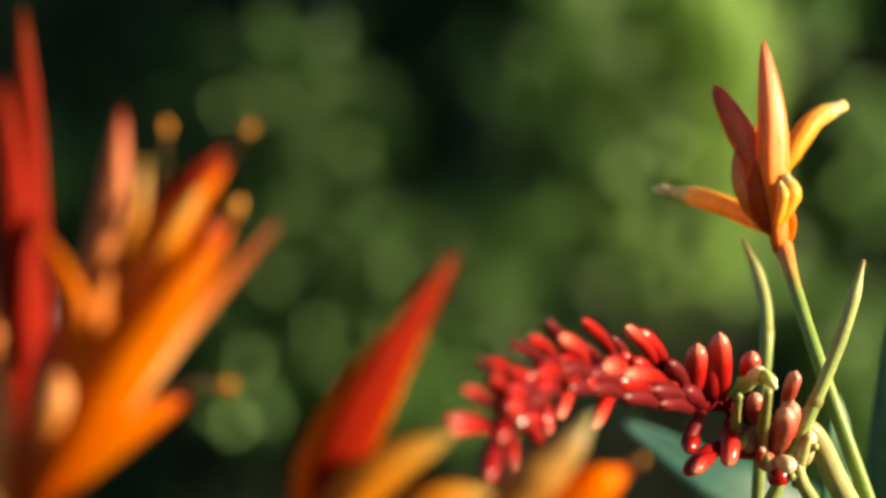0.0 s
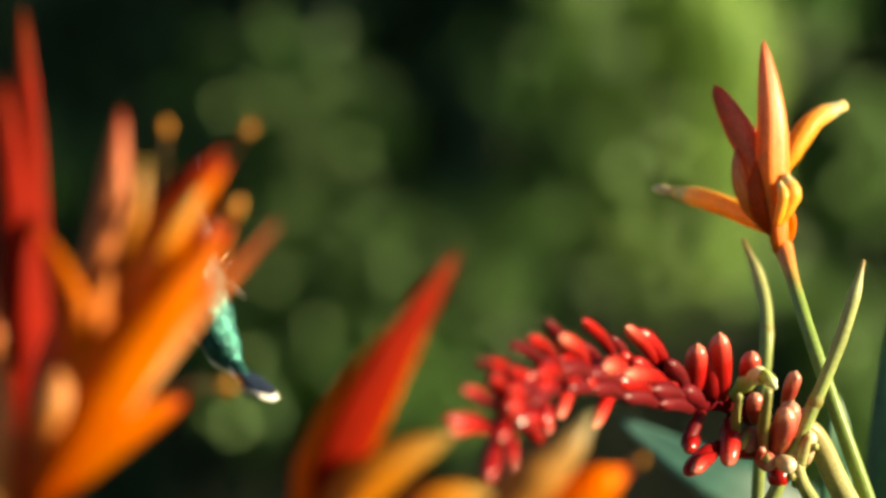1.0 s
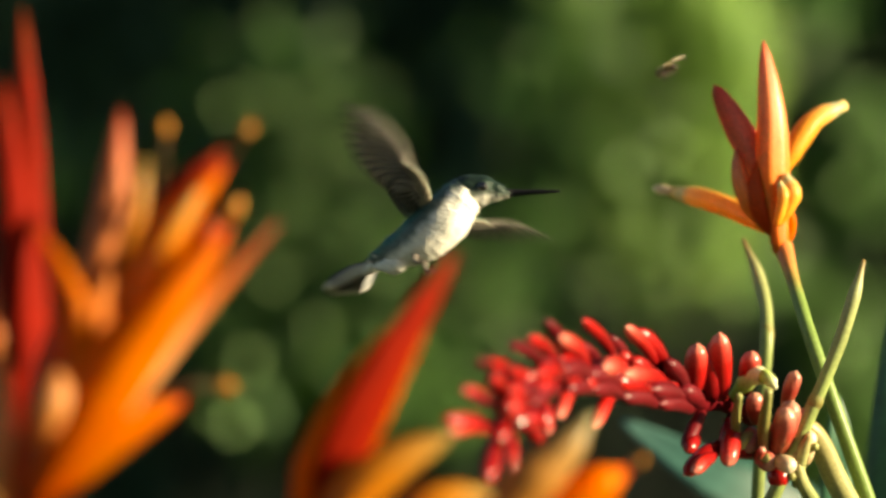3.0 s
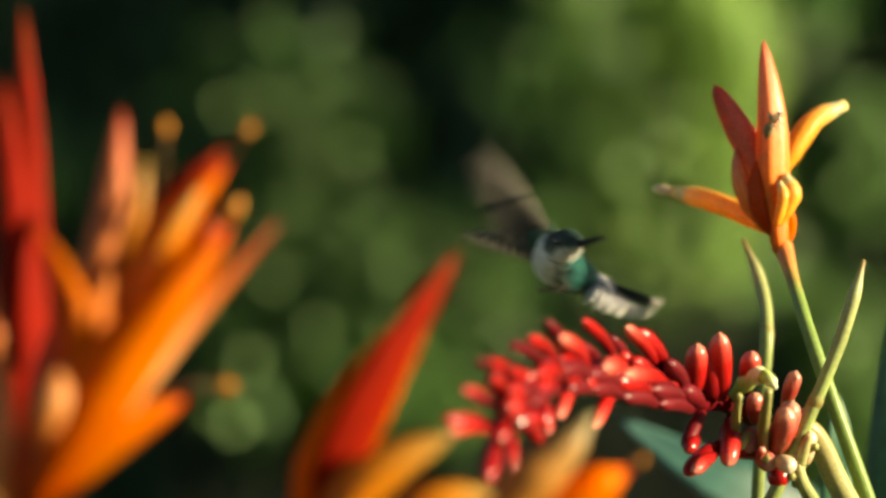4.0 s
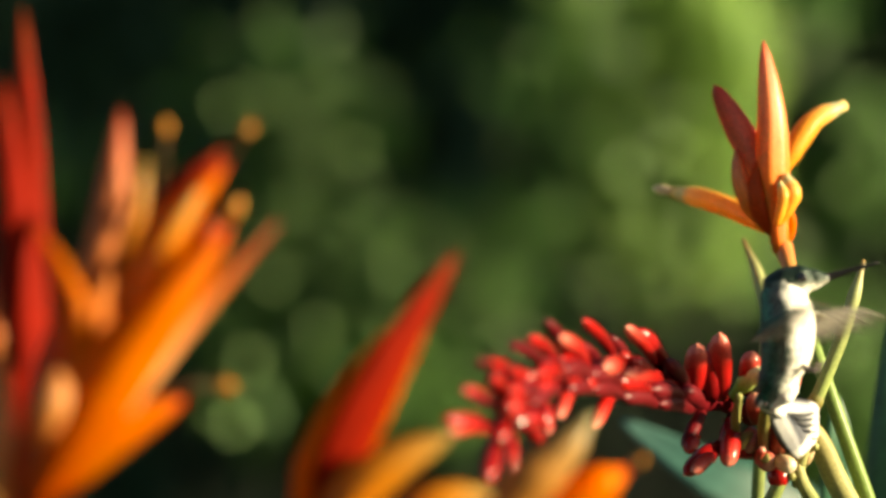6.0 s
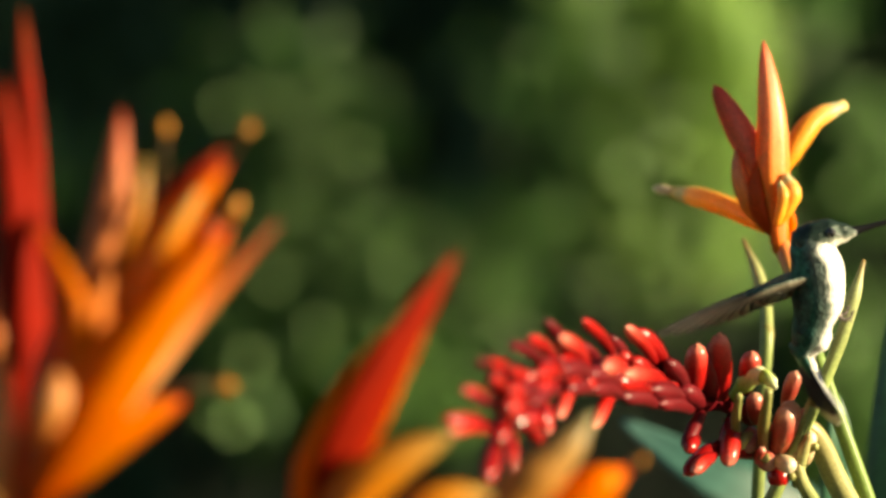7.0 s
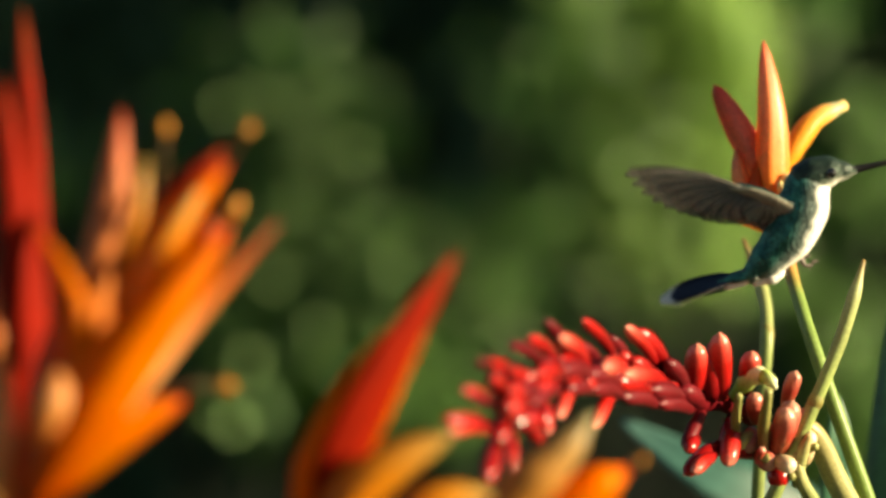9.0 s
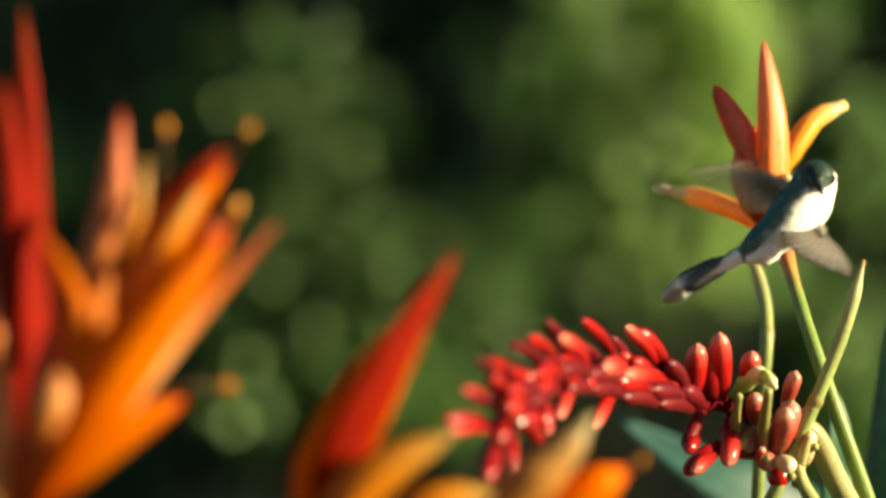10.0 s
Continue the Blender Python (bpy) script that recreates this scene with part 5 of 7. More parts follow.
    walk(bird_head, [
        (0.000, pose(0.0000, 0.0200, 0.0062, 126.4, -16.5, -154.1)),
        (0.100, pose(0.0000, 0.0200, 0.0062, 126.4, -16.5, -154.1)),
        (0.200, pose(0.0000, 0.0200, 0.0062, 121.7, -23.2, -151.3)),
        (0.300, pose(0.0000, 0.0200, 0.0062, 122.6, -19.8, -158.5)),
        (0.400, pose(0.0000, 0.0200, 0.0062, 106.9, -31.2, -145.6)),
        (0.467, pose(0.0000, 0.0200, 0.0062, 38.7, -54.2, -59.1)),
        (0.500, pose(0.0000, 0.0200, 0.0062, 0.0, -11.2, 0.3)),
        (0.600, pose(0.0000, 0.0200, 0.0062, 5.2, -14.4, -3.8)),
        (0.700, pose(0.0000, 0.0200, 0.0062, 5.0, -12.9, -5.8)),
        (0.800, pose(0.0000, 0.0200, 0.0062, 4.7, -7.5, -8.8)),
        (0.900, pose(0.0000, 0.0200, 0.0062, 5.3, -1.0, -17.8)),
        (1.000, pose(0.0000, 0.0200, 0.0062, 8.2, -5.5, -23.3)),
        (1.067, pose(0.0000, 0.0200, 0.0062, 15.8, 17.1, 10.7)),
        (1.100, pose(0.0000, 0.0200, 0.0062, 37.6, 30.4, 52.8)),
        (1.200, pose(0.0000, 0.0200, 0.0062, 16.8, 29.2, 47.1)),
        (1.267, pose(0.0000, 0.0200, 0.0062, -3.6, 1.2, 12.5)),
        (1.300, pose(0.0000, 0.0200, 0.0062, -6.2, -32.9, -15.7)),
        (1.400, pose(0.0000, 0.0200, 0.0062, -52.2, -32.5, -26.3)),
        (1.500, pose(0.0000, 0.0200, 0.0062, -74.1, 25.2, -18.1)),
        (1.600, pose(0.0000, 0.0200, 0.0062, -82.6, 13.2, 22.5)),
        (1.667, pose(0.0000, 0.0200, 0.0062, -72.6, -17.1, -4.0)),
        (1.700, pose(0.0000, 0.0200, 0.0062, -44.7, -37.4, -43.3)),
        (1.800, pose(0.0000, 0.0200, 0.0062, -69.6, 2.7, -6.1)),
        (1.900, pose(0.0000, 0.0200, 0.0062, -22.9, 32.6, 16.7)),
        (2.000, pose(0.0000, 0.0200, 0.0062, 27.4, 41.3, 23.6)),
        (2.100, pose(0.0000, 0.0200, 0.0062, 34.4, -13.0, -0.8)),
        (2.200, pose(0.0000, 0.0200, 0.0062, 26.1, -18.4, 16.3)),
        (2.300, pose(0.0000, 0.0200, 0.0062, 19.9, -24.8, -2.9)),
        (2.400, pose(0.0000, 0.0200, 0.0062, -44.4, -3.5, -5.0)),
        (2.500, pose(0.0000, 0.0200, 0.0062, 0.3, 56.6, 47.8)),
        (2.600, pose(0.0000, 0.0200, 0.0062, -13.0, 32.1, 37.0)),
        (2.700, pose(0.0000, 0.0200, 0.0062, -9.1, 32.6, 25.3)),
        (2.900, pose(0.0000, 0.0200, 0.0062, -17.8, 23.8, 17.1)),
        (3.100, pose(0.0000, 0.0200, 0.0062, -21.6, 11.1, 11.3)),
        (3.300, pose(0.0000, 0.0200, 0.0062, -20.2, -1.1, 6.9)),
        (3.500, pose(0.0000, 0.0200, 0.0062, -30.2, -15.5, 15.7)),
        (3.600, pose(0.0000, 0.0200, 0.0062, -45.7, -67.3, 6.1)),
        (3.700, pose(0.0000, 0.0200, 0.0062, 130.9, -60.0, 168.9)),
        (3.800, pose(0.0000, 0.0200, 0.0062, 130.2, -42.9, 151.6)),
        (3.900, pose(0.0000, 0.0200, 0.0062, 128.9, -24.2, 134.5)),
        (3.933, pose(0.0000, 0.0200, 0.0062, 115.9, 0.6, 125.0)),
        (4.000, pose(0.0000, 0.0200, 0.0062, 70.0, 35.9, 83.2)),
        (4.100, pose(0.0000, 0.0200, 0.0062, 110.7, -2.6, 110.9)),
        (4.200, pose(0.0000, 0.0200, 0.0062, 67.7, 6.0, 92.3)),
        (4.300, pose(0.0000, 0.0200, 0.0062, 36.2, 3.8, 90.1)),
        (4.400, pose(0.0000, 0.0200, 0.0062, 4.8, -6.2, 63.8)),
        (4.500, pose(0.0000, 0.0200, 0.0062, 36.5, 18.8, 23.2)),
        (4.600, pose(0.0000, 0.0200, 0.0062, -10.8, -10.1, 61.0)),
        (4.700, pose(0.0000, 0.0200, 0.0062, -11.8, -15.5, 39.7)),
        (4.800, pose(0.0000, 0.0200, 0.0062, -14.7, -13.4, 34.4)),
        (4.900, pose(0.0000, 0.0200, 0.0062, -42.3, -11.9, 15.6)),
        (5.000, pose(0.0000, 0.0200, 0.0062, 3.7, -20.7, -63.7)),
        (5.033, pose(0.0000, 0.0200, 0.0062, -19.5, -23.3, -36.3)),
        (5.100, pose(0.0000, 0.0200, 0.0062, -57.0, -1.0, 10.6)),
        (5.200, pose(0.0000, 0.0200, 0.0062, -53.5, 2.7, 10.4)),
        (5.300, pose(0.0000, 0.0200, 0.0062, -55.5, 4.9, -3.4)),
        (5.400, pose(0.0000, 0.0200, 0.0062, -47.8, 2.8, 36.9)),
        (5.500, pose(0.0000, 0.0200, 0.0062, -59.6, -36.8, 43.5)),
        (5.600, pose(0.0000, 0.0200, 0.0062, -57.7, 3.8, 51.6)),
        (5.700, pose(0.0000, 0.0200, 0.0062, -56.0, 3.3, 44.1)),
        (5.900, pose(0.0000, 0.0200, 0.0062, -57.9, 12.3, 12.8)),
        (6.200, pose(0.0000, 0.0200, 0.0062, -55.0, 7.9, 8.9)),
        (6.500, pose(0.0000, 0.0200, 0.0062, -55.3, 3.8, 5.7)),
        (6.800, pose(0.0000, 0.0200, 0.0062, -56.6, -3.9, 0.0)),
        (6.900, pose(0.0000, 0.0200, 0.0062, -63.7, -6.3, -2.1)),
        (7.000, pose(0.0000, 0.0200, 0.0062, -66.0, -9.4, 13.9)),
        (7.100, pose(0.0000, 0.0200, 0.0062, -60.8, -6.2, -2.0)),
        (7.200, pose(0.0000, 0.0200, 0.0062, -65.6, -6.4, -2.3)),
        (7.300, pose(0.0000, 0.0200, 0.0062, -62.7, -0.1, 2.8)),
        (7.400, pose(0.0000, 0.0200, 0.0062, -62.3, -0.1, 2.8)),
        (7.500, pose(0.0000, 0.0200, 0.0062, -60.0, -5.0, 18.7)),
        (7.600, pose(0.0000, 0.0200, 0.0062, -57.0, -0.1, 2.8)),
        (7.700, pose(0.0000, 0.0200, 0.0062, -50.5, -7.9, -2.6)),
        (7.800, pose(0.0000, 0.0200, 0.0062, -47.6, -11.4, -4.8)),
        (7.900, pose(0.0000, 0.0200, 0.0062, -36.1, -19.4, -8.6)),
        (8.000, pose(0.0000, 0.0200, 0.0062, -31.9, -18.9, -7.1)),
        (8.100, pose(0.0000, 0.0200, 0.0062, -31.7, -18.8, -7.0)),
        (8.200, pose(0.0000, 0.0200, 0.0062, -31.9, -18.9, -7.0)),
        (8.300, pose(0.0000, 0.0200, 0.0062, -28.6, -18.6, -5.9)),
        (8.400, pose(0.0000, 0.0200, 0.0062, -27.5, -18.6, -5.5)),
        (8.500, pose(0.0000, 0.0200, 0.0062, -25.5, -28.9, 9.0)),
        (8.600, pose(0.0000, 0.0200, 0.0062, -30.6, -18.8, -6.5)),
        (8.700, pose(0.0000, 0.0200, 0.0062, -33.2, -12.4, -3.3)),
        (8.800, pose(0.0000, 0.0200, 0.0062, -36.6, -12.6, -4.0)),
        (8.900, pose(0.0000, 0.0200, 0.0062, -38.9, -12.3, -4.2)),
        (9.000, pose(0.0000, 0.0200, 0.0062, -39.5, -12.4, -4.3)),
        (9.100, pose(0.0000, 0.0200, 0.0062, -39.0, -12.3, -4.2)),
        (9.200, pose(0.0000, 0.0200, 0.0062, -41.8, -12.6, -4.7)),
        (9.300, pose(0.0000, 0.0200, 0.0062, -44.6, 4.0, 5.4)),
        (9.400, pose(0.0000, 0.0200, 0.0062, -46.1, 10.2, 9.5)),
        (9.500, pose(0.0000, 0.0200, 0.0062, -40.8, 13.7, 11.4)),
        (9.600, pose(0.0000, 0.0200, 0.0062, -49.6, 11.9, 7.3)),
        (9.700, pose(0.0000, 0.0200, 0.0062, -60.9, 3.3, -11.5)),
        (9.800, pose(0.0000, 0.0200, 0.0062, -64.8, -2.0, -25.3)),
        (9.900, pose(0.0000, 0.0200, 0.0062, -67.3, -15.5, -60.5)),
        (10.000, pose(0.0000, 0.0200, 0.0062, -57.4, -38.2, -71.8)),
    ])
    walk(bird_tail, [
        (0.000, pose(0.0000, -0.0205, 0.0012, 61.5, -0.0, -32.8)),
        (0.100, pose(0.0000, -0.0205, 0.0012, 65.6, -0.0, 5.7)),
        (0.200, pose(0.0000, -0.0205, 0.0012, 63.5, -0.0, 10.3)),
        (0.300, pose(0.0000, -0.0205, 0.0012, 61.5, -0.0, 15.4)),
        (0.400, pose(0.0000, -0.0205, 0.0012, 70.3, -0.0, -19.7)),
        (0.500, pose(0.0000, -0.0205, 0.0012, 75.8, -0.0, -70.8)),
        (0.600, pose(0.0000, -0.0205, 0.0012, 44.9, -0.0, -85.5)),
        (0.700, pose(0.0000, -0.0205, 0.0012, 4.7, -0.0, -87.3)),
        (0.800, pose(0.0000, -0.0205, 0.0012, -16.9, -0.0, -89.3)),
        (0.900, pose(0.0000, -0.0205, 0.0012, -47.7, -0.0, -41.7)),
        (1.000, pose(0.0000, -0.0205, 0.0012, -53.2, -0.0, -31.1)),
        (1.100, pose(0.0000, -0.0205, 0.0012, -3.9, -0.0, -28.2)),
        (1.200, pose(0.0000, -0.0205, 0.0012, 10.1, -0.0, -16.9)),
        (1.267, pose(0.0000, -0.0205, 0.0012, 37.3, 8.5, 17.3)),
        (1.300, pose(0.0000, -0.0205, 0.0012, 64.5, -0.0, 51.5)),
        (1.400, pose(0.0000, -0.0205, 0.0012, 67.6, -0.0, 48.5)),
        (1.433, pose(0.0000, -0.0205, 0.0012, 59.3, 2.7, 16.9)),
        (1.500, pose(0.0000, -0.0205, 0.0012, 44.6, -5.5, -45.8)),
        (1.600, pose(0.0000, -0.0205, 0.0012, 13.2, -0.0, -47.5)),
        (1.700, pose(0.0000, -0.0205, 0.0012, -12.9, -0.0, 2.5)),
        (1.800, pose(0.0000, -0.0205, 0.0012, 10.1, -0.0, 32.7)),
        (1.867, pose(0.0000, -0.0205, 0.0012, 62.2, 21.9, 72.5)),
        (1.900, pose(0.0000, -0.0205, 0.0012, 115.6, 2.5, 113.8)),
        (1.933, pose(0.0000, -0.0205, 0.0012, 147.8, 11.7, 106.4)),
        (2.000, pose(0.0000, -0.0205, 0.0012, -143.4, 33.8, 111.4)),
        (2.033, pose(0.0000, -0.0205, 0.0012, 138.7, 68.9, 69.8)),
        (2.067, pose(0.0000, -0.0205, 0.0012, 42.3, 41.0, 8.5)),
        (2.100, pose(0.0000, -0.0205, 0.0012, 2.8, -0.0, 18.6)),
        (2.200, pose(0.0000, -0.0205, 0.0012, -20.1, -0.0, 18.0)),
        (2.300, pose(0.0000, -0.0205, 0.0012, -14.6, -0.0, 23.1)),
        (2.400, pose(0.0000, -0.0205, 0.0012, -1.6, -0.0, 12.3)),
        (2.500, pose(0.0000, -0.0205, 0.0012, 42.3, -48.5, -67.1)),
        (2.600, pose(0.0000, -0.0205, 0.0012, 10.1, -0.0, -40.5)),
        (2.700, pose(0.0000, -0.0205, 0.0012, -8.2, -0.0, -28.2)),
        (2.900, pose(0.0000, -0.0205, 0.0012, -12.8, -0.0, -22.7)),
        (3.100, pose(0.0000, -0.0205, 0.0012, -18.4, -0.0, -43.1)),
        (3.300, pose(0.0000, -0.0205, 0.0012, -4.2, -0.0, -43.6)),
        (3.500, pose(0.0000, -0.0205, 0.0012, 17.9, -0.0, -39.5)),
        (3.700, pose(0.0000, -0.0205, 0.0012, 2.7, -0.0, 18.3)),
        (3.800, pose(0.0000, -0.0205, 0.0012, 6.8, -0.0, 7.1)),
        (3.900, pose(0.0000, -0.0205, 0.0012, -11.9, -0.0, 13.2)),
        (3.933, pose(0.0000, -0.0205, 0.0012, -57.7, -13.4, 46.5)),
        (3.967, pose(0.0000, -0.0205, 0.0012, -103.0, 1.4, 79.1)),
        (4.000, pose(0.0000, -0.0205, 0.0012, -139.8, 33.9, 94.6)),
        (4.033, pose(0.0000, -0.0205, 0.0012, -101.8, 2.1, 80.4)),
        (4.067, pose(0.0000, -0.0205, 0.0012, -56.1, -12.8, 49.1)),
        (4.100, pose(0.0000, -0.0205, 0.0012, -9.8, -0.0, 16.8)),
        (4.200, pose(0.0000, -0.0205, 0.0012, -12.7, -0.0, 1.1)),
        (4.300, pose(0.0000, -0.0205, 0.0012, -7.9, -0.0, -1.9)),
        (4.400, pose(0.0000, -0.0205, 0.0012, -28.2, -0.0, -30.0)),
        (4.500, pose(0.0000, -0.0205, 0.0012, 2.6, 10.1, -5.4)),
        (4.600, pose(0.0000, -0.0205, 0.0012, -27.1, -0.0, -26.8)),
        (4.700, pose(0.0000, -0.0205, 0.0012, 11.2, -0.0, -56.0)),
        (4.800, pose(0.0000, -0.0205, 0.0012, 9.2, -0.0, -63.3)),
        (4.900, pose(0.0000, -0.0205, 0.0012, 17.7, -0.0, -48.0)),
        (5.000, pose(0.0000, -0.0205, 0.0012, 18.8, -0.0, -31.1)),
        (5.100, pose(0.0000, -0.0205, 0.0012, 37.0, -0.0, -86.6)),
        (5.200, pose(0.0000, -0.0205, 0.0012, 34.6, 20.4, -82.4)),
        (5.267, pose(0.0000, -0.0205, 0.0012, 80.9, 13.7, -77.7)),
        (5.300, pose(0.0000, -0.0205, 0.0012, 125.6, 5.9, -79.4)),
        (5.333, pose(0.0000, -0.0205, 0.0012, 73.6, -15.6, -66.6)),
        (5.400, pose(0.0000, -0.0205, 0.0012, 15.4, -17.3, -40.6)),
        (5.500, pose(0.0000, -0.0205, 0.0012, 47.3, -51.2, -47.1)),
        (5.600, pose(0.0000, -0.0205, 0.0012, 32.4, -59.1, -36.9)),
        (5.700, pose(0.0000, -0.0205, 0.0012, 26.7, -58.1, -44.8)),
        (5.900, pose(0.0000, -0.0205, 0.0012, 24.3, -9.2, -76.8)),
        (6.200, pose(0.0000, -0.0205, 0.0012, 36.0, -0.0, -57.7)),
        (6.500, pose(0.0000, -0.0205, 0.0012, 40.2, -0.0, -40.0)),
        (6.800, pose(0.0000, -0.0205, 0.0012, 48.0, 20.9, 3.6)),
        (6.900, pose(0.0000, -0.0205, 0.0012, 32.5, 30.1, 4.9)),
        (7.000, pose(0.0000, -0.0205, 0.0012, 41.5, 25.6, 8.2)),
        (7.100, pose(0.0000, -0.0205, 0.0012, 69.7, 27.0, 39.7)),
        (7.200, pose(0.0000, -0.0205, 0.0012, 66.4, 22.9, 35.2)),
        (7.300, pose(0.0000, -0.0205, 0.0012, 79.8, 26.1, 32.2)),
        (7.400, pose(0.0000, -0.0205, 0.0012, 45.9, 32.1, 0.3)),
        (7.500, pose(0.0000, -0.0205, 0.0012, 41.9, 38.5, 36.9)),
        (7.600, pose(0.0000, -0.0205, 0.0012, 40.4, 38.2, 6.7)),
        (7.700, pose(0.0000, -0.0205, 0.0012, 35.7, -0.0, -19.4)),
        (7.800, pose(0.0000, -0.0205, 0.0012, 29.8, -0.0, -20.6)),
        (7.900, pose(0.0000, -0.0205, 0.0012, 12.6, -0.0, -26.7)),
        (8.000, pose(0.0000, -0.0205, 0.0012, 15.4, 4.8, -39.5)),
        (8.100, pose(0.0000, -0.0205, 0.0012, -13.9, -0.0, -31.7)),
        (8.200, pose(0.0000, -0.0205, 0.0012, -19.4, -0.0, -35.3)),
        (8.300, pose(0.0000, -0.0205, 0.0012, -17.4, -0.0, -34.2)),
        (8.400, pose(0.0000, -0.0205, 0.0012, -24.5, -0.0, -35.2)),
        (8.500, pose(0.0000, -0.0205, 0.0012, -17.6, -9.5, -17.1)),
        (8.600, pose(0.0000, -0.0205, 0.0012, -28.7, -0.0, -41.3)),
        (8.700, pose(0.0000, -0.0205, 0.0012, -35.5, -0.0, -30.6)),
        (8.800, pose(0.0000, -0.0205, 0.0012, -41.4, -0.0, -33.3)),
        (8.900, pose(0.0000, -0.0205, 0.0012, -36.7, -0.0, -29.6)),
        (9.000, pose(0.0000, -0.0205, 0.0012, -30.6, -0.0, -22.5)),
        (9.100, pose(0.0000, -0.0205, 0.0012, -15.3, -0.0, -16.8)),
        (9.200, pose(0.0000, -0.0205, 0.0012, -10.7, -0.0, -13.3)),
        (9.300, pose(0.0000, -0.0205, 0.0012, -10.5, -0.0, -5.8)),
        (9.400, pose(0.0000, -0.0205, 0.0012, -3.4, -29.1, -6.7)),
        (9.500, pose(0.0000, -0.0205, 0.0012, 25.4, -27.0, 16.6)),
        (9.600, pose(0.0000, -0.0205, 0.0012, 5.1, -28.4, -16.3)),
        (9.700, pose(0.0000, -0.0205, 0.0012, 4.6, -29.8, -25.7)),
        (9.800, pose(0.0000, -0.0205, 0.0012, 5.9, -25.9, -27.5)),
        (9.900, pose(0.0000, -0.0205, 0.0012, -6.1, -28.1, 0.1)),
        (10.000, pose(0.0000, -0.0205, 0.0012, -18.1, -27.3, 5.2)),
    ])
